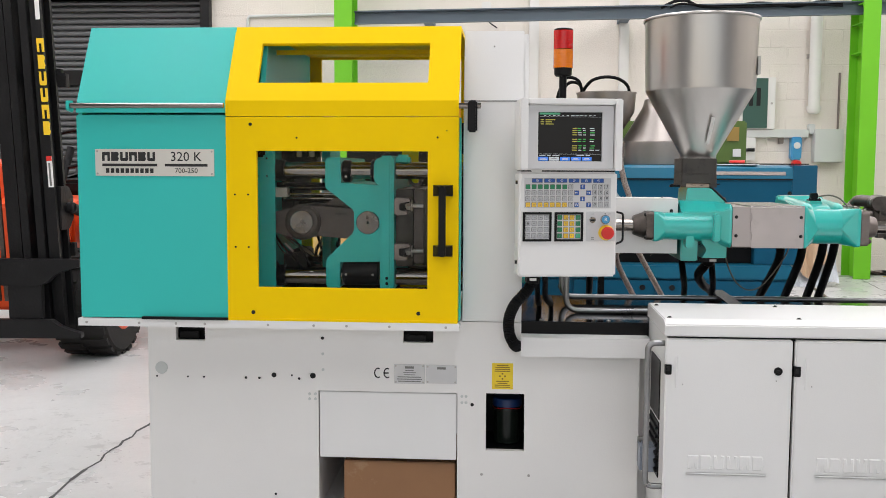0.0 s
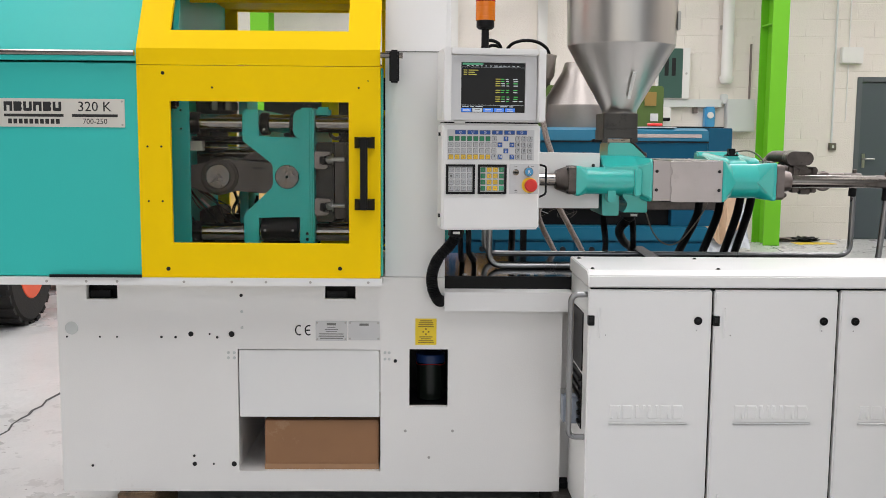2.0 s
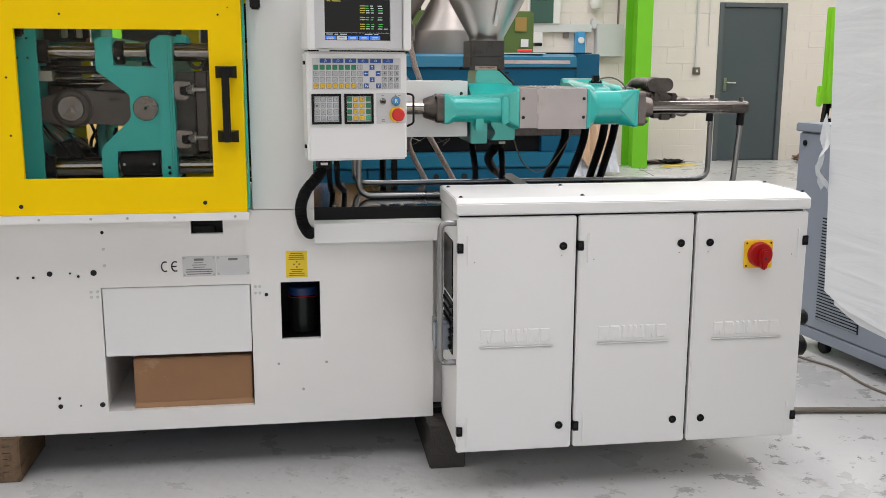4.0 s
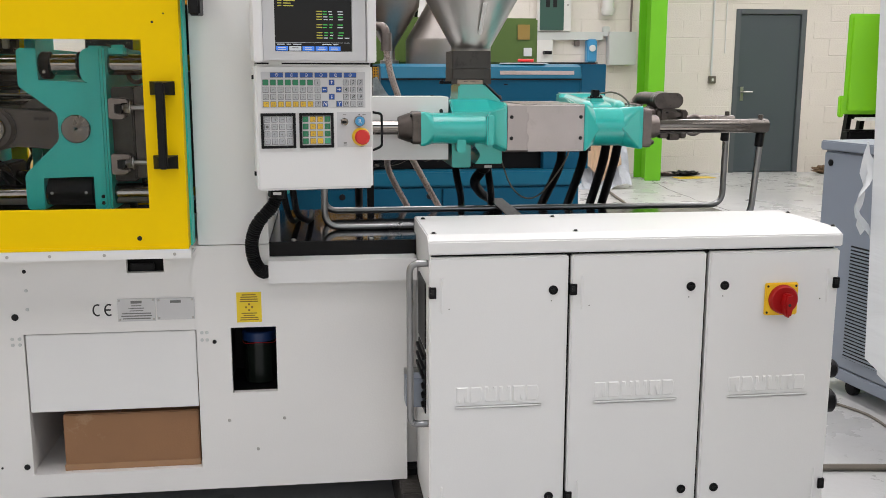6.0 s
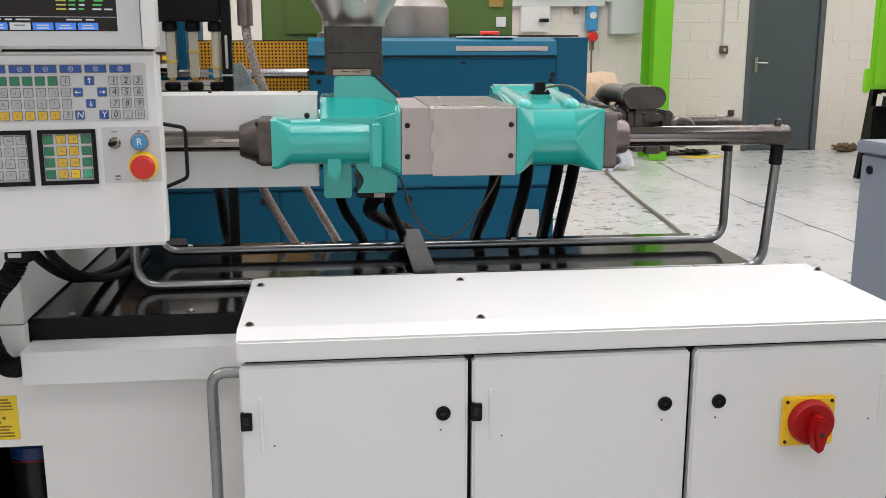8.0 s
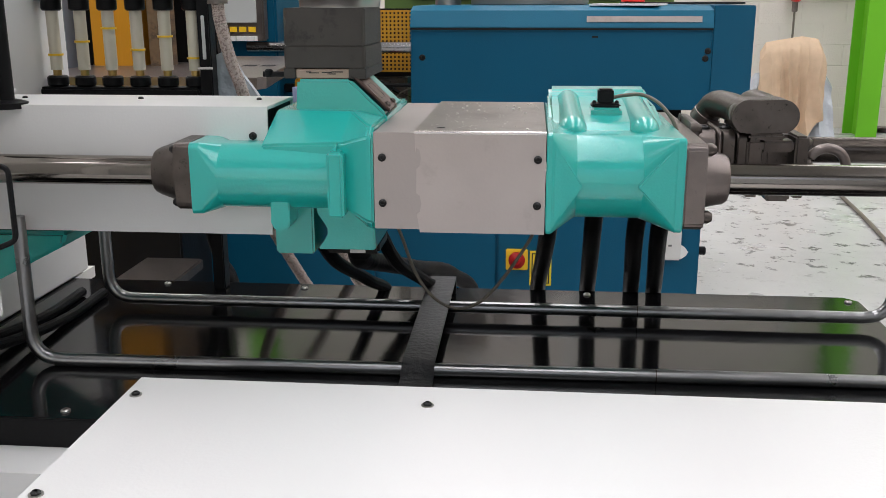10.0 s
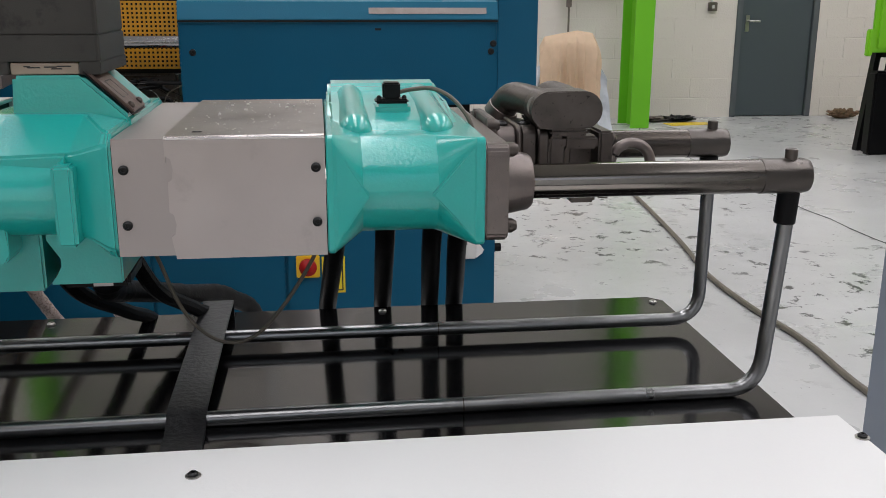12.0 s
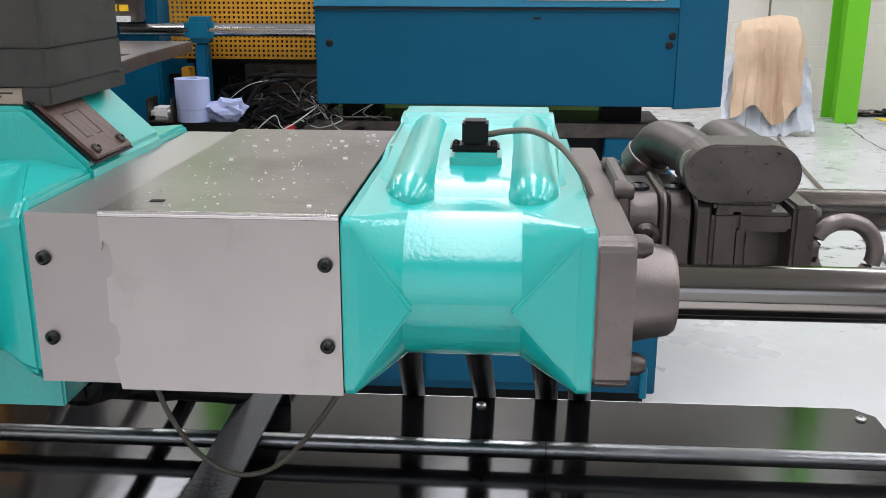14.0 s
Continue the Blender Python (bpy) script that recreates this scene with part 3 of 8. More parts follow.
for ob in beam.children:
    for v in ob.data.vertices:
        v.co.z += 0.0133 * (v.co.x + 1.76)

# ---- the moulding machine: base, clamp and guards ----
machine = thing("moulding_machine", "injection moulding machine with white base, teal and yellow sheet guards", "machine", (-0.3, 0.3, 0.14))
part("base_front", holed(-1.072, 0.47, 0.14, 0.816, 0.0, 0.02, [(-0.527, -0.089, 0.204, 0.591), (0.0, 0.119, 0.412, 0.593), (-0.982, -0.888, 0.744, 0.790), (-0.259, -0.165, 0.748, 0.792), (0.107, 0.47, 0.720, 0.816)]), WHITE_DIRTY, machine, smooth=0)
part("base_side", B(-1.072, -1.052, 0.02, 0.78, 0.14, 0.816), WHITE_DIRTY, machine, smooth=0)
part("base_back", B(-1.072, 1.50, 0.76, 0.78, 0.14, 0.76), WHITE_DIRTY, machine, smooth=0)
# Added sheet that stops light from behind, so the floor below stays dark.
part("rear_skirt", B(-1.072, 1.50, 0.765, 0.775, 0.004, 0.1395), BLACK, machine, "added black sheet that keeps light from under the machine", 0)
part("base_bottom", B(-1.05, 1.50, 0.021, 0.76, 0.142, 0.160), BLACK, machine, smooth=0)
part("base_deck", B(-1.05, 0.10, 0.021, 0.76, 0.79, 0.812), WHITE_DIRTY, machine, smooth=0)
part("base_rear_body", B(0.47, 1.50, 0.06, 0.755, 0.165, 0.760), WHITE_DIRTY, machine, smooth=0)
cover = part("chute_cover", B(-0.524, -0.092, 0.004, 0.012, 0.377, 0.588, 0.0015), WHITE, machine, "white lift-off cover plate")
part("chute_wall", B(-0.55, -0.533, 0.021, 0.5, 0.19, 0.62), WHITE_DIRTY, machine, smooth=0)
part("chute_wall", B(-0.083, -0.066, 0.021, 0.5, 0.19, 0.62), WHITE_DIRTY, machine, smooth=0)
part("chute_floor", B(-0.533, -0.083, 0.021, 0.5, 0.186, 0.2035), WHITE_DIRTY, machine, smooth=0)
part("chute_back", B(-0.533, -0.083, 0.5, 0.515, 0.19, 0.62), WHITE_DIRTY, machine, smooth=0)
for a in ((-0.03, -0.012, 0.3, 0.68), (0.131, 0.15, 0.3, 0.68)):
    part("recess_wall", B(a[0], a[1], 0.021, 0.25, a[2], a[3]), BLACK, machine, smooth=0)
part("recess_back", B(-0.03, 0.15, 0.25, 0.262, 0.3, 0.68), BLACK, machine, smooth=0)
part("recess_floor", B(-0.012, 0.131, 0.021, 0.25, 0.38, 0.405), BLACK, machine, smooth=0)
for a in ((-0.99, -0.88), (-0.267, -0.157)):
    part("slot_backing", B(a[0], a[1], 0.05, 0.06, 0.735, 0.789), BLACK, machine, smooth=0)
    part("slot_bracket", B(a[0] + 0.012, a[0] + 0.075, 0.022, 0.03, 0.748, 0.768, 0.002), BLACK, machine)
# holes and rivets of the base plate
for hx, hz, hr in ((-1.045, 0.628, 0.003), (-0.945, 0.628, 0.003), (-0.893, 0.628, 0.003), (-0.758, 0.628, 0.004), (-0.715, 0.628, 0.004), (-0.668, 0.638, 0.008), (-0.611, 0.638, 0.003), (-0.588, 0.628, 0.004), (-0.544, 0.638, 0.009), (-0.513, 0.758, 0.005)):
    plug(machine, hx, hz, hr)
for hx, hz, hr in ((-0.665, 0.228, 0.007), (-0.666, 0.254, 0.004), (-0.606, 0.228, 0.003), (-0.543, 0.228, 0.008), (-0.98, 0.222, 0.004), (-0.043, 0.556, 0.0055)):
    plug(machine, hx, hz, hr)
for rx, rz in ((-0.512, 0.708), (-0.512, 0.658), (-0.555, 0.580), (-0.537, 0.580), (-0.555, 0.564), (-0.537, 0.564), (-0.075, 0.582), (-0.062, 0.582), (-0.075, 0.562), (-0.062, 0.562), (-0.012, 0.335), (0.135, 0.335), (0.062, 0.250)):
    screw(machine, (rx, -0.0005, rz), (0, -1, 0), 0.0045, 0.002, GREYBOX if rz > 0.4 else ZINC, "rivet", False)
part("blanking_plug", T((-1.030, 0.001, 0.655), (0, -1, 0), [(0, 0.020), (0.002, 0.020), (0.003, 0.017)], 24), GREYBOX, machine, "pale grey blanking plug")
# the certification mark, two rating plates and the sticker
mark = bmesh.new()
for cx, bar in ((-0.338, False), (-0.3085, True)):
    pts = [(cx + 0.0125 * math.cos(a), 0.651 + 0.0165 * math.sin(a)) for a in (radians(60 + 240 * i / 14) for i in range(15))]
    pin = [(cx + 0.0085 * math.cos(a), 0.651 + 0.0125 * math.sin(a)) for a in (radians(60 + 240 * i / 14) for i in range(15))]
    skin(mark, [[(p[0], yy, p[1]) for p in pts + pin[::-1]] for yy in (-0.0012, 0.0)])
    if bar:
        box(mark, cx - 0.012, cx + 0.004, -0.0012, 0.0, 0.649, 0.653)
part("certification_mark", mark, INK, machine, "black printed certification mark", 0)
for x0, x1, z0, z1, kind in ((-0.287, -0.191, 0.619, 0.680, 1), (-0.187, -0.091, 0.621, 0.679, 0)):
    pl = part("rating_plate", B(x0, x1, -0.0025, 0.0, z0, z1, 0.0005), PLATE2, machine, "silver rating plate with small print")
    bars = bmesh.new()
    box(bars, (x0 + x1) / 2 - 0.014, (x0 + x1) / 2 + 0.014, -0.0032, -0.002, z1 - 0.013, z1 - 0.006)
    if kind:
        for k, (w, h) in enumerate(((0.026, 0.0022), (0.040, 0.0022), (0.034, 0.0022), (0.074, 0.0028), (0.078, 0.0028), (0.070, 0.0028))):
            zz = z1 - 0.018 - k * 0.0068
            box(bars, (x0 + x1) / 2 - w / 2, (x0 + x1) / 2 + w / 2, -0.0032, -0.002, zz - h, zz)
    part("print", bars, INKGREY, pl, "", 0)
    for sx in (x0 + 0.005, x1 - 0.005):
        for sz in (z0 + 0.005, z1 - 0.005):
            screw(pl, (sx, -0.0025, sz), (0, -1, 0), 0.003, 0.0015, ZINC, "rivet", False)
st = part("sticker", B(0.018, 0.083, -0.001, 0.0, 0.607, 0.689, 0.0003), STICKER, machine, "yellow warning sticker with small print")
bars = bmesh.new()
for zz, w in ((0.682, 0.036), (0.676, 0.044), (0.670, 0.046), (0.664, 0.048), (0.632, 0.040), (0.626, 0.030), (0.620, 0.046), (0.614, 0.048)):
    box(bars, 0.0505 - w / 2, 0.0505 + w / 2, -0.0016, -0.0005, zz - 0.0015, zz + 0.0012)
for dx, dz in ((0, 0.008), (0, -0.008), (0.008, 0), (-0.008, 0)):
    box(bars, 0.0505 + dx - 0.0025, 0.0505 + dx + 0.0025, -0.0016, -0.0005, 0.648 + dz - 0.0025, 0.648 + dz + 0.0025)
part("print", bars, PRINT_BROWN, st, "", 0)

# lip under the guards
part("guard_sill", holed(-1.252, -0.080, 0.803, 0.826, -0.100, -0.085, []), WHITE, machine, "white sheet sill under the guards", 0)
part("sill_top", B(-1.252, -0.080, -0.0845, 0.0, 0.8085, 0.8125), WHITE, machine, smooth=0)
part("sill_end", B(-1.252, -1.244, -0.0845, 0.75, 0.803, 0.826), WHITE, machine, smooth=0)
part("guard_floor", B(-1.244, -1.072, 0.0, 0.76, 0.806, 0.8115), WHITE, machine, smooth=0)
for sx in (-1.225, -1.06, -0.945, -0.855, -0.66, -0.52, -0.29, -0.12, -0.42):
    screw(machine, (sx, -0.100, 0.814), (0, -1, 0), 0.004, 0.002, ZINC, "screw", False)
part("seal_strip", B(-1.050, -0.782, -0.1045, -0.094, 0.8262, 0.834), BLACK, machine)

# teal fixed guard: lower front, sloped upper front, roof, end
TY = -0.090
part("guard_lower_front", B(-1.246, -0.778, TY, TY + 0.012, 0.828, 1.446, 0.003), TEAL, machine, "teal painted sheet guard")
slope = [(TY, 1.452), (TY, 1.470), (0.035, 1.722), (0.047, 1.722), (TY + 0.012, 1.468), (TY + 0.012, 1.452)]
part("guard_upper_front", prism(slope, "x", -1.246, -0.780, 0.0012), TEAL, machine, "teal painted sloped sheet guard")
part("guard_roof", B(-1.246, -0.780, 0.047, 0.75, 1.712, 1.722), TEAL, machine, smooth=0)
end = [(TY + 0.013, 0.828), (TY + 0.013, 1.468), (0.045, 1.711), (0.75, 1.711), (0.75, 0.828)]
part("guard_end", prism(end, "x", -1.244, -1.232), TEAL, machine, smooth=0)
part("guard_rear", B(-1.246, -0.80, 0.751, 0.763, 0.828, 1.72), TEAL, machine, smooth=0)
for a, b in ((-1.262, -0.784), (-0.084, -0.02)):
    part("slide_rail", R((a, -0.112, 1.472), (b, -0.112, 1.472), 0.0085, 16), CHROME, machine, "round ground steel slide rail")
part("rail_bracket", prism([(-0.124, 1.458), (-0.124, 1.486), (-0.09, 1.488), (-0.09, 1.452)], "x", -1.262, -1.252, 0.002), TEAL, machine)
cuff = part("rail_stop", B(-0.058, -0.030, -0.126, -0.094, 1.395, 1.487, 0.005, 3), BLACK, machine, "black plastic rail bracket")
part("stop_foot", B(-0.052, -0.036, -0.094, -0.001, 1.40, 1.48, 0.002), BLACK, cuff)
# name plate
pl = part("name_plate", B(-1.188, -0.821, TY - 0.003, TY, 1.262, 1.343, 0.0006), PLATE, machine, "silver maker's name plate with black lettering")
bars = badge(bmesh.new(), -1.166, 1.307, 0.168, 0.027, TY - 0.003, 0.0008, 3)
for x0, x1 in ((-1.166, -0.996), (-0.972, -0.841)):
    box(bars, x0, x1, TY - 0.0038, TY - 0.002, 1.291, 1.299)
for k in range(10):
    box(bars, -1.155 + k * 0.0152, -1.155 + k * 0.0152 + 0.0105, TY - 0.0036, TY - 0.002, 1.271, 1.285)
part("print", bars, INK, pl, "", 0)
lettering("320 K", 0.040, (-0.907, TY - 0.0034, 1.3195), INK, pl, "model_number")
lettering("700-250", 0.0215, (-0.9065, TY - 0.0034, 1.278), INK, pl, "model_number")
for sx in (-1.181, -0.828):
    for sz in (1.269, 1.336):
        screw(pl, (sx, TY - 0.003, sz), (0, -1, 0), 0.003, 0.0015, ZINC, "rivet", False)

# yellow sliding guard with two windows
YY = -0.097
door = part("sliding_guard", holed(-0.783, -0.085, 0.828, 1.440, YY, YY + 0.016, [(-0.691, -0.176, 0.928, 1.339)]), YELLOW, machine, "yellow painted sliding guard door with a window", 0)
part("guard_waist", prism([(YY, 1.4415), (YY, 1.488), (-0.0657, 1.543), (-0.0507, 1.537), (YY + 0.016, 1.484), (YY + 0.016, 1.4415)], "x", -0.783, -0.085), YELLOW, door, smooth=0)
part("guard_top_frame", prism([(0.0054, 1.668), (0.036, 1.722), (0.052, 1.722), (0.0204, 1.662)], "x", -0.783, -0.085), YELLOW, door, smooth=0)
for a in ((-0.783, -0.694), (-0.178, -0.085)):
    part("guard_top_frame", prism([(-0.0657, 1.543), (0.0054, 1.668), (0.0204, 1.662), (-0.0507, 1.537)], "x", *a), YELLOW, door, smooth=0)
part("guard_roof", B(-0.783, -0.085, 0.052, 0.399, 1.708, 1.722), YELLOW, door, smooth=0)
part("inner_rail", B(-0.690, -0.100, 0.14, 0.155, 1.650, 1.664), YELLOW, door, smooth=0)
part("window_pane", prism([(-0.0537, 1.530), (0.0224, 1.668), (0.0254, 1.666), (-0.0507, 1.528)], "x", -0.70, -0.17), PANE, door, smooth=0).visible_shadow = False
part("window_pane", B(-0.70, -0.17, YY + 0.017, YY + 0.020, 0.92, 1.347), PANE, door, smooth=0).visible_shadow = False
part("guard_hem", B(-0.783, -0.085, YY - 0.003, YY + 0.004, 0.8265, 0.834), YELLOW, door)
for hx, hz, hr in ((-0.705, 0.852, 0.006), (-0.203, 0.855, 0.006), (-0.708, 1.418, 0.005), (-0.568, 1.378, 0.003), (-0.147, 1.380, 0.003), (-0.757, 1.208, 0.003), (-0.717, 1.208, 0.003), (-0.757, 1.050, 0.003), (-0.717, 1.050, 0.003), (-0.12, 1.40, 0.002)):
    plug(door, hx, hz, hr, YY - 0.001)
grip = [(-0.1405, 1.238), (-0.1405, 1.030), (-0.1195, 1.030), (-0.1195, 1.238)]
part("guard_return", B(-0.0870, -0.0852, YY + 0.0163, -0.045, 0.829, 1.440), YELLOW, door, smooth=0)
part("seal_strip", B(-0.0845, -0.0800, -0.060, -0.004, 0.829, 1.440), TEAL, machine, "teal edge strip beside the guard door", 0)
handle = part("pull_handle", prism(grip, "y", YY - 0.050, YY - 0.034, 0.004), BLACK, door, "black plastic bow handle")
for hz, s in ((1.222, 1), (1.046, -1)):
    foot = skin(bmesh.new(), [[(-0.130 - w, y, hz - h * s), (-0.130 - w, y, hz + g * s), (-0.130 + w, y, hz + g * s), (-0.130 + w, y, hz - h * s)] for y, w, h, g in ((YY - 0.0004, 0.029, 0.015, 0.018), (YY - 0.008, 0.029, 0.015, 0.018), (YY - 0.036, 0.011, 0.012, 0.015))])
    part("handle_foot", foot, BLACK, handle)
# rear guard with openings, seen through the windows
part("rear_guard", holed(-0.80, -0.085, 0.83, 1.72, 0.735, 0.75, [(-0.655, -0.12, 1.45, 1.700), (-0.665, -0.345, 1.10, 1.395), (-0.283, -0.13, 1.12, 1.395), (-0.695, -0.560, 0.91, 1.065)]), YELLOW, machine, "yellow rear guard with window openings", 0)
part("rear_roof", B(-0.78, -0.085, 0.40, 0.735, 1.708, 1.722), YELLOW, machine, smooth=0)

# white fixed-platen housing
col_profile = [(0.0, 0.818), (0.0, 1.493), (0.045, 1.708), (0.72, 1.708), (0.72, 0.818)]
part("platen_housing", prism(col_profile, "x", -0.075, 0.107, 0.002), WHITE, machine, "white sheet housing round the fixed platen", 0)
part("housing_seam", B(-0.074, 0.1068, -0.0012, 0.001, 1.4915, 1.4945), INKGREY, machine)
part("housing_side_cover", prism([(0.02, 1.50), (0.055, 1.700), (0.70, 1.700), (0.70, 1.50)], "x", 0.107, 0.121, 0.002), WHITE, machine)
plug(machine, -0.053, 1.435, 0.003)
plug(machine, 0.016, 1.66, 0.0025, 0.034)

# clamp unit inside the guards
CY = 0.12
for ty in (CY, 0.52):
    for tz in (1.281, 0.942):
        part("tie_bar", R((-1.10, ty, tz), (-0.06, ty, tz), 0.027, 20), CHROME, machine, "ground steel tie bar")
part("toggle_frame", B(-0.752, -0.680, 0.083, 0.095, 0.815, 1.42, 0.003), TEAL, machine, "teal sheet upright of the toggle frame")
part("toggle_frame", B(-0.762, -0.720, 0.0955, 0.66, 0.815, 1.42, 0.004), TEAL, machine)
for sx in (-0.735, -0.705):
    for sz in (1.318, 1.262):
        screw(machine, (sx, 0.083, sz), (0, -1, 0), 0.0035, 0.002, BLACK, "screw", False)
part("frame_latch", B(-0.755, -0.708, 0.066, 0.0825, 1.322, 1.36, 0.006), BLACK, machine)
part("toggle_frame_rib", B(-0.60, -0.570, 0.45, 0.66, 0.90, 1.40, 0.004), TEAL, machine)
arc = lambda cx, cz, r, a0, a1, n=7: [(cx + r * math.cos(radians(a0 + (a1 - a0) * i / n)), cz + r * math.sin(radians(a0 + (a1 - a0) * i / n))) for i in range(n + 1)]
lobe = [(-0.469, 1.322)] + arc(-0.507, 1.311, 0.011, 90, 180, 4) + [(-0.518, 1.250)] + arc(-0.503, 1.232, 0.015, 180, 215, 3) + arc(-0.448, 1.146, 0.022, 40, 0, 4) + arc(-0.448, 1.093, 0.022, 0, -42, 4) + arc(-0.497, 0.990, 0.020, 130, 180, 4) + arc(-0.506, 0.917, 0.011, 180, 270, 4) + [(-0.472, 0.906), (-0.472, 0.990), (-0.340, 0.991), (-0.340, 1.236), (-0.469, 1.240)]
part("moving_platen", prism(lobe, "y", CY - 0.035, 0.60, 0.004), TEAL, machine, "teal painted cast moving platen")
part("platen_lobe", prism(arc(-0.338, 1.300, 0.022, 90, 180, 5) + arc(-0.338, 1.256, 0.022, 180, 270, 5), "y", CY - 0.050, CY + 0.05, 0.003), TEAL, machine)
part("platen_plate", B(-0.3405, -0.296, CY - 0.06, 0.62, 0.900, 1.328, 0.006), TEAL, machine)
part("platen_plate_edge", B(-0.313, -0.308, CY - 0.066, CY - 0.0605, 0.905, 1.32, 0.001), TEAL, machine)
part("platen_hose_clip", B(-0.296, -0.250, CY - 0.01, CY + 0.03, 1.300, 1.332, 0.008), TEAL, machine)
for sz in (0.925, 0.942):
    screw(machine, (-0.318, CY - 0.060, sz), (0, -1, 0), 0.005, 0.002, BLACK, "screw", False)
for cx in (-0.382, -0.594):
    part("pivot_pin", T((cx, CY - 0.030 if cx > -0.5 else CY - 0.034, 1.116), (0, -1, 0), [(0, 0.037), (0.007, 0.037), (0.009, 0.035), (0.0091, 0.026), (0.0086, 0.0255), (0.0086, 0.0245), (0.0091, 0.024), (0.0091, 0.014), (0.0087, 0.0135), (0.0091, 0.013), (0.0091, 0.005), (0.005, 0.004)], 32), PIN, machine, "machined steel pivot pin")
link = [(-0.70, 1.080), (-0.70, 1.145), (-0.65, 1.152), (-0.60, 1.172), (-0.55, 1.168), (-0.425, 1.160), (-0.423, 1.075), (-0.455, 1.062), (-0.545, 1.074), (-0.60, 1.055), (-0.65, 1.074)]
part("toggle_link", prism(link, "y", CY - 0.012, 0.30, 0.004), LINK, machine, "brownish grey cast steel toggle link")
part("link_web", prism([(-0.535, 1.168), (-0.50, 1.192), (-0.44, 1.192), (-0.426, 1.168)], "y", CY + 0.01, 0.20, 0.003), LINK, machine)
part("pivot_boss", T((-0.594, CY - 0.011, 1.116), (0, -1, 0), [(0, 0.058), (0.010, 0.058), (0.014, 0.052), (0.019, 0.050), (0.022, 0.043), (0.0221, 0.039)], 32), LINK, machine)
cast_mark = bmesh.new()
for k in range(4):
    box(cast_mark, -0.490 + 0.010 * k, -0.483 + 0.010 * k, CY - 0.0128, CY - 0.0115, 1.138, 1.146)
part("cast_mark", cast_mark, IRON_SHADE, machine, "", 0)
for cx in (-0.465, -0.374):
    part("bar_collar", R((cx, CY, 1.279), (cx + 0.027, CY, 1.279), 0.035, 24, 0.003), BLACK, machine)
    screw(machine, (cx + 0.013, CY - 0.034, 1.262), (0, -1, 0), 0.004, 0.002, ZINC, "screw", False)
part("bar_collar", R((-0.465, CY, 0.953), (-0.348, CY, 0.953), 0.040, 24, 0.004), BLACK, machine, "black clamping sleeve")
for cx in (-0.452, -0.366):
    screw(machine, (cx, CY - 0.039, 0.950), (0, -1, 0), 0.004, 0.002, ZINC, "screw", False)
part("mould_plate", B(-0.2955, -0.240, CY - 0.01, 0.58, 0.975, 1.223, 0.004), BLOCKMETAL, machine, "dark brown steel mould half")
part("mould_plate", B(-0.236, -0.205, CY - 0.016, 0.58, 0.985, 1.223, 0.003), LINK, machine, "brown steel mould plate")
part("mould_plate", B(-0.2045, -0.160, CY - 0.010, 0.58, 0.975, 1.223, 0.003), BLOCKMETAL, machine, "dark brown steel mould half")
part("mould_plate", B(-0.156, -0.082, CY - 0.02, 0.60, 0.90, 1.29, 0.004), IRON_SHADE, machine, "dark steel fixed platen")
for cz in (1.169, 1.025):
    shoe = [(-0.2955, cz - 0.027), (-0.2955, cz + 0.027), (-0.246, cz + 0.024), (-0.246, cz + 0.012), (-0.283, cz + 0.014), (-0.283, cz - 0.014), (-0.252, cz - 0.016), (-0.258, cz - 0.027)]
    cl = part("mould_clamp", prism(shoe, "y", CY - 0.052, CY - 0.0105, 0.003), CAST_MID, machine, "grey steel mould clamp")
    part("clamp_pad", B(-0.2825, -0.262, CY - 0.046, CY - 0.012, cz - 0.0135, cz + 0.0115, 0.003), BLACK, cl)
    part("clamp_bolt", R((-0.262, CY - 0.034, cz + 0.002), (-0.205, CY - 0.034, cz + 0.002), 0.007, 10), STEEL, cl)
    part("clamp_nut", R((-0.258, CY - 0.034, cz + 0.002), (-0.244, CY - 0.034, cz + 0.002), 0.015, 6, 0.002), STEEL, cl)
    part("clamp_washer", R((-0.243, CY - 0.034, cz + 0.002), (-0.239, CY - 0.034, cz + 0.002), 0.018, 16), STEEL, cl)
part("lifting_ring", skin(bmesh.new(), [ring_points(Vector((-0.235 + 0.020 * math.cos(a), CY + 0.03, 1.255 + 0.020 * math.sin(a))), Vector((-math.sin(a), 0, math.cos(a))), 0.006, 8) for a in (2 * math.pi * i / 18 for i in range(18))], closed=True), CAST, machine)
part("spray_pipe", R((-0.69, CY, 1.205), (-0.35, CY, 1.205), 0.003, 8), CHROME, machine)
part("lube_block", B(-0.69, -0.645, CY - 0.02, CY + 0.02, 1.195, 1.225, 0.002), ZINC, machine)
for k, pts in enumerate(([(-0.69, CY, 1.06), (-0.66, CY - 0.02, 1.02), (-0.62, CY, 0.99), (-0.60, CY + 0.02, 0.955)], [(-0.65, CY - 0.02, 1.065), (-0.60, CY - 0.03, 1.03), (-0.56, CY - 0.02, 1.0), (-0.53, CY, 0.965)], [(-0.66, CY, 1.07), (-0.62, CY - 0.01, 1.05), (-0.57, CY, 1.02), (-0.55, CY, 0.98)])):
    part("lube_hose", tube(bmesh.new(), curve(pts), 0.0016, 8), RUBBER, machine)
for k in range(4):
    part("cable", tube(bmesh.new(), curve([(-0.64 + k * 0.03, 0.58, 0.90), (-0.645 + k * 0.03, 0.56, 0.98), (-0.62 + k * 0.012, 0.58, 1.04), (-0.63 + k * 0.02, 0.58, 1.12)]), 0.006, 8), RUBBER, machine)
part("limit_block", B(-0.69, -0.585, 0.3, 0.36, 1.295, 1.375, 0.004), BLACK, machine, "black limit switch block")
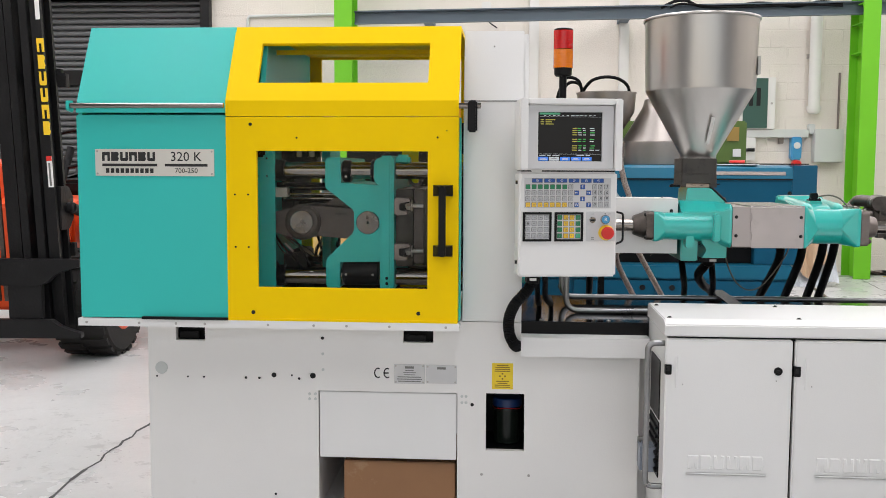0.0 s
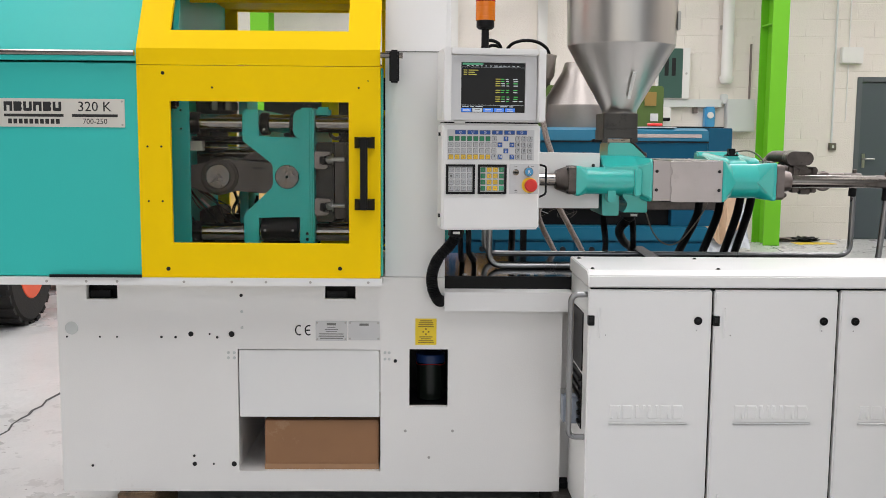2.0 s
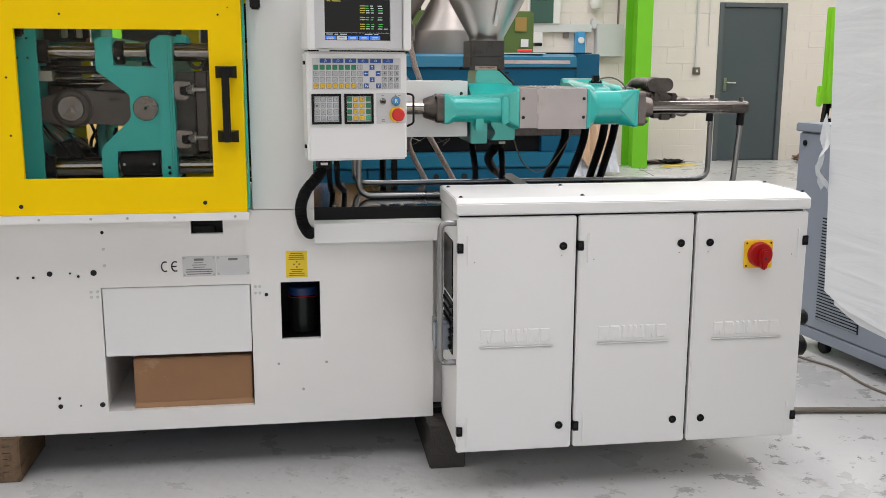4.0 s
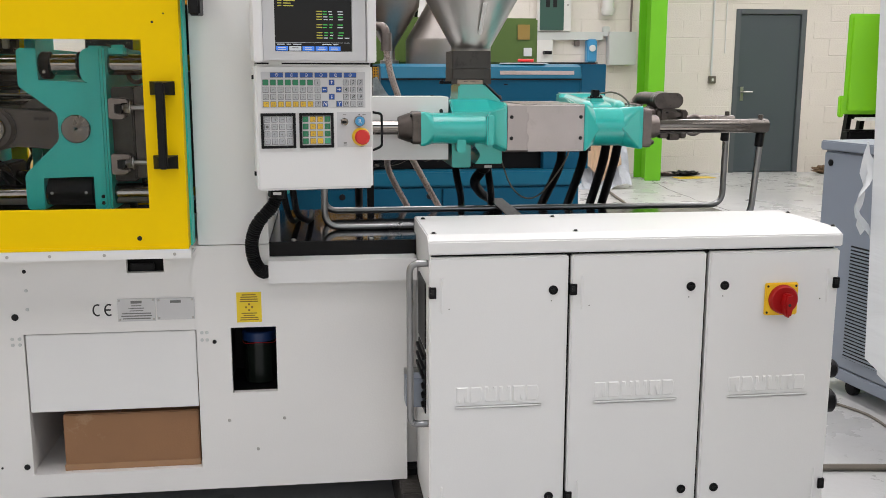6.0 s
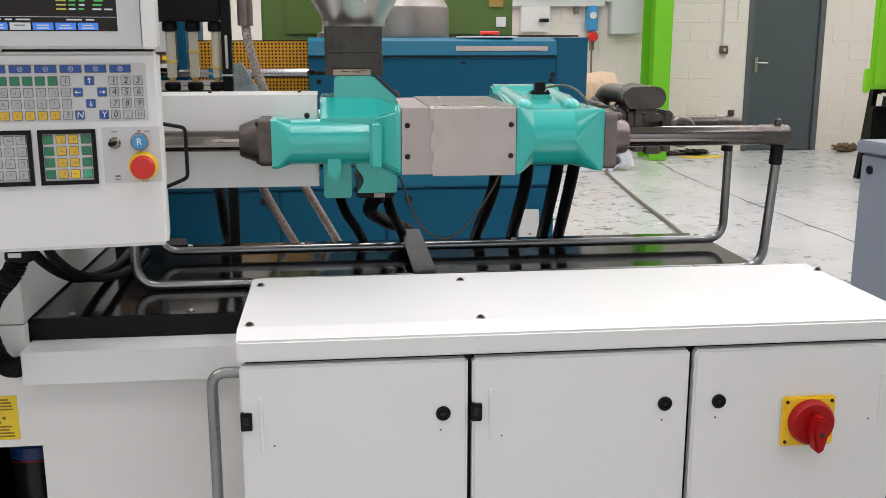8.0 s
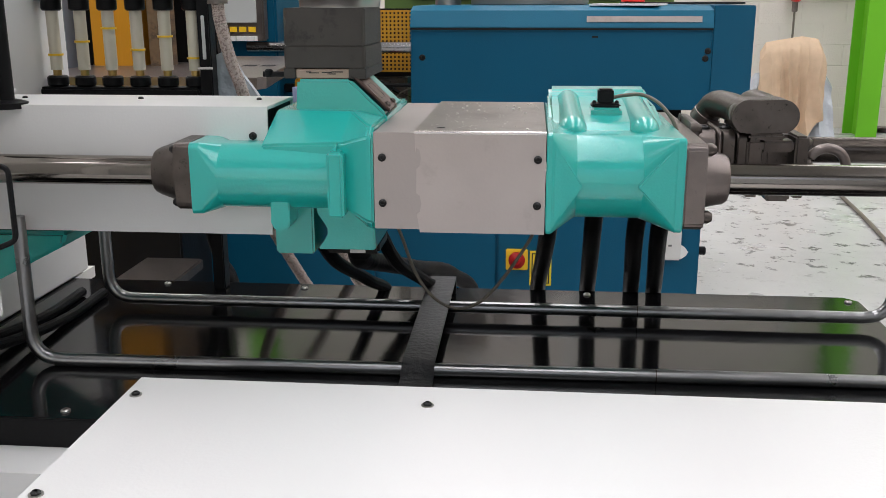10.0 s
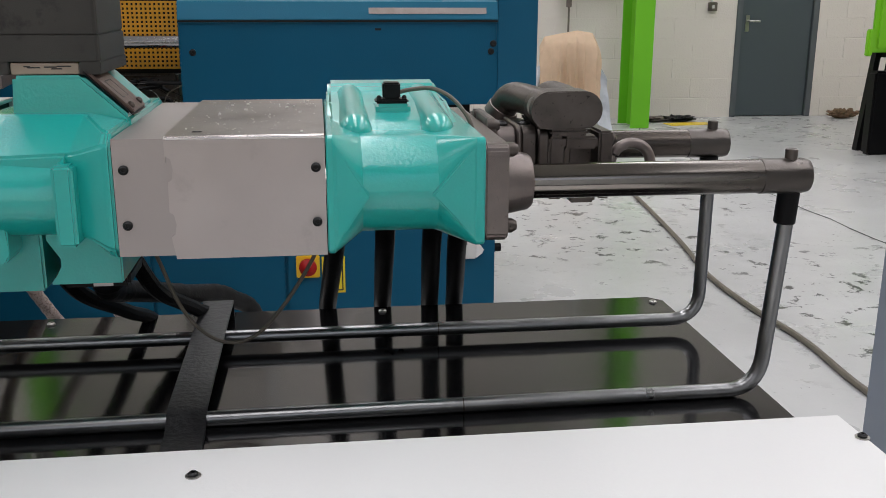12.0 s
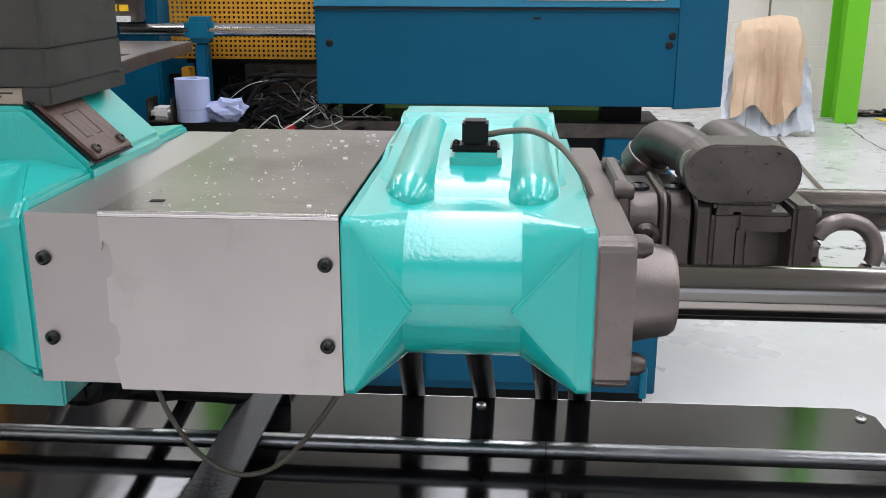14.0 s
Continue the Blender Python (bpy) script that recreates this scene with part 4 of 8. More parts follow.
part("bar_sleeve", R((-0.725, CY, 1.281), (-0.652, CY, 1.281), 0.034, 24, 0.003), BLACK, machine, "black bar sleeve")
part("bar_sleeve", R((-0.725, CY, 0.942), (-0.652, CY, 0.942), 0.034, 24, 0.003), BLACK, machine, "black bar sleeve")
# Added dark plate in place of the deep shade between the clamp parts.
part("sump_wall", B(-0.715, -0.345, 0.66, 0.672, 0.815, 0.925, 0.002), IRON_SHADE, machine, "dark backing plate added for the shade behind the clamp")
for pts in ([(-0.655, 0.60, 1.06), (-0.635, 0.60, 1.00), (-0.630, 0.60, 0.95), (-0.650, 0.58, 0.90)], [(-0.612, 0.60, 1.05), (-0.618, 0.60, 1.00), (-0.640, 0.60, 0.96), (-0.645, 0.58, 0.89)], [(-0.585, 0.59, 1.05), (-0.592, 0.59, 1.01), (-0.604, 0.59, 0.97), (-0.600, 0.58, 0.90)], [(-0.560, 0.57, 1.03), (-0.568, 0.57, 0.98), (-0.59, 0.57, 0.94), (-0.62, 0.57, 0.90)]):
    part("cable", tube(bmesh.new(), curve(pts), 0.0055, 8), RUBBER, machine)
for pts in ([(-0.71, 0.16, 1.09), (-0.675, 0.11, 1.055), (-0.64, 0.10, 1.015), (-0.60, 0.12, 0.965)], [(-0.71, 0.14, 1.02), (-0.69, 0.10, 1.00), (-0.665, 0.10, 0.965), (-0.645, 0.14, 0.945)], [(-0.70, 0.2, 1.10), (-0.66, 0.15, 1.07), (-0.615, 0.13, 1.04), (-0.575, 0.14, 0.965)]):
    part("lube_hose", tube(bmesh.new(), curve(pts), 0.0036, 8), RUBBER, machine)
part("hose_ferrule", R((-0.655, 0.115, 1.045), (-0.628, 0.108, 1.020), 0.0040, 10), STEEL, machine, "bright crimped ferrule")
part("spring_guide", R((-0.545, 0.20, 1.205), (-0.45, 0.20, 1.205), 0.011, 14), STEEL, machine, "bright spring guide rod")
part("cross_shaft", R((-0.71, 0.24, 1.232), (-0.50, 0.24, 1.232), 0.008, 12), BLACK, machine)

part("upper_end_sheet", prism([(-0.03, 1.46), (0.04, 1.70), (0.66, 1.70), (0.66, 1.46)], "x", -0.700, -0.684), TEAL, machine, smooth=0)
# Near-black blocks fill the clamp's depth, shade put into their colour.
for a in ((-0.715, -0.672, 0.32, 0.62, 1.05, 1.38), (-0.665, -0.43, 0.36, 0.62, 1.09, 1.195), (-0.715, -0.665, 0.34, 0.62, 0.83, 0.995), (-0.47, -0.36, 0.45, 0.62, 0.83, 1.0)):
    part("machinery_block", B(*a, 0.006), IRON_SHADE, machine)
part("slide_bar", R((-0.70, 0.26, 1.225), (-0.36, 0.26, 1.225), 0.012, 14), CHROME, machine)
part("slide_bar", R((-0.70, 0.28, 1.185), (-0.36, 0.28, 1.185), 0.009, 14), CHROME, machine)
for k in range(5):
    part("bracket_tab", B(-0.675 + k * 0.022, -0.660 + k * 0.022, 0.28, 0.31, 1.325, 1.350 + 0.006 * (k % 2), 0.002), ZINC if k % 2 else BLACK, machine)

tagged(part("yellow_barrier", prism([(1.10, 0.0), (1.10, 0.80), (1.34, 1.10), (1.38, 1.10), (1.16, 0.80), (1.16, 0.0)], "x", -0.86, -0.56, 0.004), OCHRE), "ochre painted sheet barrier standing behind the clamp unit", "barrier")

# ---- tray, shelf and rails of the injection side ----
tray = part("tray_top", prism([(0.10, 0.045), (1.567, 0.045), (1.567, 0.64), (1.545, 0.662), (0.10, 0.662)], "z", 0.807, 0.815, 0.0015), BLACK_GLOSS, machine, "glossy black drip tray")
part("tray_front", B(0.100, 1.560, 0.042, 0.052, 0.772, 0.8145, 0.001), BLACK, tray)
part("shelf", prism([(-0.030, 0.717), (-0.030, 0.776), (0.041, 0.776), (0.041, 0.770), (-0.024, 0.770), (-0.024, 0.717)], "x", 0.106, 0.496), WHITE, machine, "white sheet shelf", 0)
part("shelf_end", B(0.106, 0.111, -0.024, 0.0, 0.717, 0.770), WHITE, machine, smooth=0)
for sx, sy in ((0.566, 0.632), (1.087, 0.636), (0.30, 0.640), (1.545, 0.630), (0.17, 0.066), (0.38, 0.066), (1.10, 0.066)):
    screw(tray, (sx, sy, 0.815), (0, 0, 1), 0.0065, 0.004, ZINC, "screw")
for ry, rz, dy in ((0.238, 0.8245, 0.016), (0.489, 0.8345, 0.0)):
    ex = 1.548 if ry < 0.3 else 1.566
    rl = part("support_rail", tube(bmesh.new(), bent([(0.256, ry - dy, 1.04), (0.256, ry - dy, rz), (ex, ry, rz), (1.568, ry, 1.088)], 0.045, 8), 0.0098, 14), TUBE, machine, "bent dull steel support tube")
    part("tube_socket", R((1.563, ry, 1.045), (1.566, ry, 1.090), 0.0135, 14, 0.002), BLACK, rl)
    part("tube_weld", R((1.16, ry - dy * 0.3, rz), (1.1615, ry - dy * 0.3, rz), 0.0103, 14), CAST, rl)
strap = part("cross_strap", prism([(0.06, 0.8155), (0.06, 0.8195), (0.20, 0.8195), (0.232, 0.8385), (0.62, 0.8490), (0.626, 0.8155), (0.622, 0.8155), (0.616, 0.8450), (0.234, 0.8345), (0.203, 0.8155)], "x", 0.803, 0.850), GREY_MARK, machine, "black flat rubber strap over the rails")

# ---- electrical cabinet in front ----
cabinet = thing("electrical_cabinet", "white three-door electrical cabinet with embossed doors", "cabinet", (1.02, -0.13, 0.14))
part("body", B(0.501, 1.540, -0.272, 0.040, 0.142, 0.832, 0.002), WHITE, cabinet)
# Full black sheet behind the doors, gives their gaps a shaded colour.
part("door_seal", B(0.506, 1.535, -0.2743, -0.2722, 0.146, 0.829), BLACK, cabinet, "black sheet behind the doors that darkens their gaps", 0)
lid = part("lid", prism([(-0.298, 0.834), (-0.298, 0.866), (-0.264, 0.8785), (0.042, 0.8785), (0.042, 0.834)], "x", 0.496, 1.546, 0.003), WHITE, cabinet, "white sheet lid with screws")
for sx in (0.514, 0.866, 1.540):
    for sy in (-0.254, -0.015):
        part("washer", T((sx, sy, 0.878), (0, 0, 1), [(0, 0.0075), (0.0016, 0.0075)], 14), ZINC, lid)
        screw(lid, (sx, sy, 0.8796), (0, 0, 1), 0.005, 0.0035, BOLT)
for k, (x0, x1, lx, hx) in enumerate(((0.499, 0.841, 0.803, 0.507), (0.848, 1.191, 1.153, 0.854), (1.199, 1.543, 1.241, 1.536))):
    dr = part("door", B(x0, x1, -0.295, -0.2745, 0.134, 0.8265, 0.004, 3), WHITE, cabinet)
    for lz in (0.741, 0.205):
        lk = part("lock", T((lx, -0.2945, lz), (0, -1, 0), [(0, 0.0115), (0.003, 0.0115), (0.004, 0.0098), (0.004, 0.006), (0.0015, 0.006)], 20), BLACK, dr, "black quarter-turn lock")
        box_bm = B(lx - 0.004, lx + 0.004, -0.2990, -0.2955, lz - 0.0035, lz + 0.0035, 0.0008)
        part("lock_key", box_bm, BOLT, dr)
    for hz in (0.741, 0.200):
        hg = part("hinge", B(hx - 0.0085, hx + 0.0085, -0.3000, -0.2800, hz - 0.014, hz + 0.014, 0.0012), BLACK, dr, "black plastic hinge")
        part("hinge_pin", B(hx - 0.005, hx + 0.003, -0.3012, -0.2995, hz - 0.004, hz + 0.009), BOLT, dr)
    gx = hx + (0.022 if k < 2 else -0.022)
    for g0, g1 in ((0.690, 0.778), (0.150, 0.245)):
        part("embossed_slot", B(gx - 0.0032, gx + 0.0032, -0.2980, -0.294, g0, g1, 0.0026, 1), WHITE, dr, "", 0)
    part("embossed_line", B(x0 + 0.062, x0 + 0.282, -0.2985, -0.294, 0.4465, 0.4535, 0.0025, 3), WHITE, dr)
    for i in range(6):
        part("embossed_shape", block_shape(i * 2 + i // 3, x0 + 0.066 + i * 0.0352, 0.462, 0.0305, 0.040, -0.2945, 0.0030, 0.0026), WHITE, dr, "", 0)
    for px_, pz in ((lx - 0.004, 0.714), (gx + 0.018 * (1 if k < 2 else -1), 0.700)):
        plug(dr, px_, pz, 0.0014, -0.2952)
sw = part("main_switch", B(1.346, 1.433, -0.3040, -0.2952, 0.662, 0.745, 0.003), YELLOW_BIT, cabinet, "yellow and red main switch")
part("switch_ring", T((1.391, -0.304, 0.704), (0, -1, 0), [(0, 0.0370), (0.010, 0.0370), (0.016, 0.033), (0.016, 0.01)], 32), RED_SW, sw)
knob = part("switch_knob", prism([(1.382, 0.724), (1.400, 0.724), (1.4045, 0.697), (1.397, 0.665), (1.385, 0.665), (1.3775, 0.697)], "y", -0.345, -0.320, 0.004), RED_SW, sw, "red rotary switch grip")
part("padlock_hole", T((1.391, -0.3448, 0.697), (0, -1, 0), [(0, 0.004), (0.0006, 0.004)], 12), INK, sw)
for hx, hz in ((1.352, 0.737), (1.426, 0.737), (1.352, 0.670), (1.360, 0.697)):
    screw(sw, (hx, -0.304, hz), (0, -1, 0), 0.003, 0.001, BOLT, "screw", False)
part("side_vent", B(0.4975, 0.502, -0.205, -0.045, 0.575, 0.745, 0.001), BLACK, cabinet, "black side vent panel")
lv = part("side_louvre", B(0.4975, 0.502, -0.205, -0.045, 0.405, 0.565, 0.001), BLACK, cabinet, "black side louvre")
for k in range(6):
    part("louvre_fin", B(0.490, 0.499, -0.20, -0.05, 0.420 + k * 0.025, 0.428 + k * 0.025, 0.001), BLACK, lv)
part("grab_bar", tube(bmesh.new(), bent([(0.502, -0.262, 0.808), (0.455, -0.262, 0.808), (0.455, -0.262, 0.400), (0.502, -0.262, 0.400)], 0.030, 7), 0.0085, 14), TUBE, cabinet, "bent steel grab bar")
jb = part("junction_box", B(0.457, 0.499, -0.175, -0.118, 0.411, 0.490, 0.005), CHILLER, cabinet, "grey junction box on the cabinet side")
part("box_lid", B(0.4525, 0.4568, -0.173, -0.120, 0.413, 0.488, 0.002), CHILLER, jb)
part("box_foot", B(0.452, 0.499, -0.1175, -0.110, 0.425, 0.500), ZINC, jb)

for cz, cr in ((0.466, 0.026), (0.375, 0.033)):
    pl = part("power_socket", T((1.5405, -0.15, cz), (1, 0, 0), [(0, cr * 0.8), (0.03, cr * 0.8), (0.034, cr), (0.088, cr), (0.096, cr * 0.75)], 22), BLACK, cabinet, "black round power connector")
    part("socket_collar", T((1.573, -0.15, cz), (1, 0, 0), [(0, cr + 0.0015), (0.012, cr + 0.0015)], 22), BOLT, pl)

# ---- control panel ----
panel = thing("control_panel", "white control panel with display, key fields and buttons", "control panel", (0.226, -0.02, 0.975))
part("lower_housing", B(0.083, 0.371, -0.090, -0.002, 0.975, 1.281, 0.006, 3), WHITE, panel)
hood = part("display_housing", B(0.081, 0.373, -0.092, -0.002, 1.285, 1.489, 0.004), WHITE, panel, "white display housing")
part("housing_gap", B(0.090, 0.364, -0.085, -0.004, 1.2812, 1.2848), BLACK, panel, smooth=0)
part("panel_arm", B(0.10, 0.14, -0.0018, 0.10, 1.05, 1.40, 0.004), WHITE, panel)
part("panel_bracket", B(0.108, 0.30, -0.002, 0.075, 1.02, 1.45, 0.003), WHITE, panel)
fr = bmesh.new()
for a in ((0.081, 0.102, 1.285, 1.489), (0.352, 0.373, 1.285, 1.489)):
    box(fr, a[0], a[1], -0.135, -0.0915, a[2], a[3], 0.003)
box(fr, 0.1025, 0.3515, -0.135, -0.0915, 1.471, 1.489, 0.003)
part("display_frame", fr, WHITE, hood, "deep white frame round the display")
bz = holed(0.104, 0.350, 1.290, 1.470, -0.118, -0.0925, [(0.132, 0.317, 1.311, 1.451)])
part("display_bezel", bz, KEYPAD, hood, "pale grey display bezel", 0)
part("screen", B(0.1325, 0.3165, -0.110, -0.104, 1.3115, 1.4505), SCREEN, hood, "dark display showing rows of small text", 0)
rng = random.Random(4)
sy0, sy1 = -0.1108, -0.1098
rows_y, rows_g, rows_w = bmesh.new(), bmesh.new(), bmesh.new()
box(rows_w, 0.134, 0.315, sy0, sy1, 1.3315, 1.3322)
box(rows_w, 0.137, 0.315, sy0, sy1, 1.4375, 1.4380)
for k in range(12):
    box(rows_w, 0.150 + k * 0.013, 0.150 + k * 0.013 + rng.uniform(0.004, 0.010), sy0, sy1, 1.4405, 1.4425)
for k in range(3):
    zz = 1.428 - k * 0.006
    box(rows_y, 0.140, 0.150, sy0, sy1, zz, zz + 0.0024)
    box(rows_y, 0.154, 0.154 + (0.028, 0.018, 0.024)[k], sy0, sy1, zz, zz + 0.0024)
for k in range(11):
    zz = 1.404 - k * 0.0062
    if k in (4, 7):
        continue
    x = 0.232
    box(rows_y, x, x + 0.014, sy0, sy1, zz, zz + 0.0024)
    for w in (0.012, 0.010, 0.016, 0.014):
        x += rng.uniform(0.003, 0.006) + w
        if x + w < 0.314:
            box(rows_g if rng.random() < 0.45 else rows_w, x, x + w * 0.8, sy0, sy1, zz, zz + 0.0024)
for x, w in ((0.137, 0.018), (0.160, 0.010), (0.175, 0.020), (0.245, 0.022), (0.272, 0.012)):
    box(rows_w, x, x + w, sy0, sy1, 1.3268, 1.3290)
for k in range(5):
    x0 = 0.1345 + k * 0.0315
    part("screen_key", B(x0, x0 + 0.0285, sy0, sy1, 1.3130, 1.3235), LED_BLUE if k != 1 else LED_WHITE, hood, "", 0)
    key_text = bmesh.new()
    for zz, w in ((1.3196, (0.018, 0.015, 0.016, 0.014, 0.015)[k]), (1.3156, (0.020, 0.0, 0.017, 0.019, 0.018)[k])):
        if w:
            box(key_text, x0 + 0.014 - w / 2, x0 + 0.014 + w / 2, sy0 - 0.0003, sy1, zz - 0.0008, zz + 0.0010)
    part("screen_text", key_text, LED_WHITE if k != 1 else INKGREY, hood, "", 0)
top = box(bmesh.new(), 0.137, 0.196, sy0, sy1, 1.4440, 1.4495)
for bmx, mt, nm in ((rows_y, LED_YEL, "screen_text"), (rows_g, LED_GREEN, "screen_text"), (rows_w, LED_WHITE, "screen_text"), (top, LED_TEAL, "screen_bar")):
    tagged(part(nm, bmx, mt, hood, "", 0), kind="stuff")
part("latch", B(0.118, 0.148, -0.096, -0.088, 1.281, 1.2875, 0.001), WHITE, hood)

# key fields: the sheet, then each key
KY = -0.090
field = part("key_field", B(0.098, 0.352, KY - 0.0015, KY, 1.176, 1.263, 0.0004), KEYPAD, panel, "pale grey membrane key field")
key_cache = {}


def key(x, z, w, h, material, parent, glyph="", ink=None, size=0.010):
    k = (round(w, 4), round(h, 4), material.name)
    yk = KY - 0.0016
    if k not in key_cache:
        ob = part("key", B(-w / 2, w / 2, -0.0016, 0.0004, -h / 2, h / 2, 0.0009, 1), material, parent, smooth=0)
        ob.data.materials.append(INKGREY)
        for f in ob.data.polygons:
            f.material_index = 0 if f.normal.y < -0.95 else 1
        key_cache[k] = ob.data
    else:
        ob = new("key", key_cache[k])
        ob.parent = parent
    ob.matrix_basis = Matrix.Translation((x, yk, z))
    if glyph:
        lettering(glyph, size, (x, yk - 0.0018, z), ink or INK, parent, "key_print", 0.15, 0.0001)


def icon(bm, x, z, s, rng):
    """A small unreadable key sign: a few strokes."""
    yk = KY - 0.0036
    for _ in range(2):
        a, b = rng.uniform(-s, s * 0.2), rng.uniform(-s, s * 0.6)
        box(bm, x + a, x + a + rng.uniform(0.5, 1.1) * s, yk, yk + 0.0008, z + b, z + b + 0.0007)
    a = rng.uniform(-s * 0.6, s * 0.6)
    box(bm, x + a, x + a + 0.0007, yk, yk + 0.0008, z - s * 0.6, z + s * 0.6)


icons, icons_w = bmesh.new(), bmesh.new()
rng = random.Random(11)
for k in range(6):
    x = 0.1355 + k * 0.0358
    key(x, 1.2555, 0.0315, 0.0122, KEY_BLUE, field)
    skin(icons_w, [ring_points(Vector((x + 0.0034 * math.cos(a), KY - 0.0034, 1.2555 + 0.0034 * math.sin(a))), Vector((-math.sin(a), 0, math.cos(a))), 0.0004, 4) for a in (2 * math.pi * i / 12 for i in range(12))], closed=True)
    box(icons_w, x - 0.001, x + 0.001, KY - 0.0036, KY - 0.0030, 1.2549, 1.2561)
pitch, kw = 0.0179, 0.0143
for r in range(4):
    z = 1.2377 - r * 0.0173
    for c in range(8):
        x = 0.1085 + c * pitch
        mt = KEY_GREY if c == 7 or r in (1, 2) else (KEY_GREEN if r == 0 else KEY_YEL)
        gl = {(0, 7): "i", (3, 7): "?"}.get((r, c), "")
        key(x, z, kw, kw * 0.98, mt, field, gl, INK, 0.013)
        if not gl and r:
            icon(icons, x, z, 0.0042, rng)
    for c, d in enumerate((("1", "2", "3"), ("4", "5", "6"), ("7", "8", "9"), ("0", ".", "(-)"))[r]):
        key(0.3035 + c * pitch, z, kw, kw * 0.98, KEY_GREY, field, d, INK, 0.0135 if len(d) == 1 else 0.008)
for x, z, g in ((0.2685, 1.2377, "v"), (0.2510, 1.2204, "h"), (0.2860, 1.2204, "h"), (0.2685, 1.2031, "v"), (0.2515, 1.1858, "N"), (0.2865, 1.1858, "Y")):
    key(x, z, kw, kw * 0.98, KEY_BLUE, field, g if g in "NY" else "", WHITEPAPER, 0.0135)
    if g in "vh":
        way = {(0.2685, 1.2377): (0, 1), (0.2685, 1.2031): (0, -1), (0.2510, 1.2204): (-1, 0), (0.2860, 1.2204): (1, 0)}[x, z]
        tip = [(x + way[0] * 0.0050, z + way[1] * 0.0050), (x + way[0] * 0.0015 + way[1] * 0.0028, z + way[1] * 0.0015 + way[0] * 0.0028), (x + way[0] * 0.0015 - way[1] * 0.0028, z + way[1] * 0.0015 - way[0] * 0.0028)]
        skin(icons_w, [[(a, yy, b) for a, b in tip] for yy in (KY - 0.0036, KY - 0.0030)])
    if g == "v":
        box(icons_w, x - 0.0007, x + 0.0007, KY - 0.0036, KY - 0.0030, z - 0.004, z + 0.004)
    if g == "h":
        box(icons_w, x - 0.004, x + 0.004, KY - 0.0036, KY - 0.0030, z - 0.0007, z + 0.0007)
part("key_signs", icons, INKGREY, field, "", 0)
part("key_signs", icons_w, WHITEPAPER, field, "", 0)
for x0, cols in ((0.0945, "gggg"), (0.1875, "nyyn")):
    fld = part("key_block", holed(x0, x0 + 0.084, 1.079, 1.164, KY - 0.005, KY, [(x0 + 0.0065, x0 + 0.0775, 1.0855, 1.1575)]), BLACK, panel, "black framed block of sixteen keys", 0)
    part("key_sheet", B(x0 + 0.0065, x0 + 0.0775, KY - 0.0014, KY, 1.0855, 1.1575), KEYPAD, fld, smooth=0)
    signs = bmesh.new()
    for r in range(4):
        for c in range(4):
            mt = {"g": KEY_GREY, "n": KEY_GREEN, "y": KEY_YEL}[cols[c]]
            if cols[0] == "n" and r == 3 and c in (2, 3):
                mt = YELLOW_BIT if c == 2 else KEY_MINT
            x, z = x0 + 0.0150 + c * 0.0180, 1.1490 - r * 0.0178
            key(x, z, 0.0145, 0.0142, mt, fld)
            icon(signs, x, z, 0.0042, rng)
    if cols[0] == "g":
        turned(signs, (x0 + 0.0150, KY - 0.003, 1.1312), (0, -1, 0), [(0, 0.0036), (0.0006, 0.0036)], 12)
    part("key_signs", signs, INKGREY, fld, "", 0)
bp = part("button_plate", B(0.2805, 0.3665, KY - 0.0012, KY, 1.079, 1.166, 0.0003), KEYPAD, panel, "pale plate with emergency stop and buttons")
part("key_switch", T((0.299, KY - 0.001, 1.142), (0, -1, 0), [(0, 0.0090), (0.004, 0.0090), (0.006, 0.007)], 20), CHROME, bp, "metal key switch")
part("switch_key", B(0.2905, 0.3015, KY - 0.022, KY - 0.006, 1.1385, 1.1445, 0.001), BLACK, bp)
part("reset_ring", T((0.336, KY - 0.001, 1.143), (0, -1, 0), [(0, 0.0135), (0.007, 0.0135), (0.008, 0.0115)], 24), CHROME, bp)
rb = part("reset_button", T((0.336, KY - 0.007, 1.143), (0, -1, 0), [(0, 0.0115), (0.005, 0.0115), (0.006, 0.0100)], 24), SKYBLUE, bp, "blue push button")
lettering("R", 0.0155, (0.336, KY - 0.0135, 1.143), WHITEPAPER, bp, "button_print")
part("stop_collar", T((0.3395, KY - 0.001, 1.1045), (0, -1, 0), [(0, 0.0225), (0.004, 0.0225), (0.010, 0.0185)], 28), YELLOW_BIT, bp, "yellow collar")
part("stop_button", T((0.3395, KY - 0.010, 1.1045), (0, -1, 0), [(0, 0.012), (0.006, 0.013), (0.008, 0.0185), (0.016, 0.0185), (0.020, 0.0155), (0.0205, 0.006)], 28), RED, bp, "red mushroom emergency stop button")
part("lamp_blank", T((0.300, KY - 0.001, 1.1045), (0, -1, 0), [(0, 0.0072), (0.0016, 0.0072)], 20), KEYPAD, bp)
bars = bmesh.new()
for x, z, w, h in ((0.299, 1.159, 0.008, 0.0014), (0.348, 1.159, 0.008, 0.0014), (0.336, 1.1595, 0.004, 0.003), (0.300, 1.0895, 0.008, 0.003), (0.300, 1.0845, 0.009, 0.0014), (0.341, 1.0805, 0.010, 0.0012)):
    box(bars, x - w / 2, x + w / 2, KY - 0.0018, KY - 0.001, z - h / 2, z + h / 2)
part("print", bars, INKGREY, bp, "", 0)
guard = part("guard_bow", tube(bmesh.new(), bent([(0.368, -0.03, 1.165), (0.405, -0.03, 1.158), (0.405, -0.03, 1.075), (0.368, -0.03, 1.060)], 0.008, 4), 0.0032, 10), BLACK, panel, "black wire bow at the panel's side")
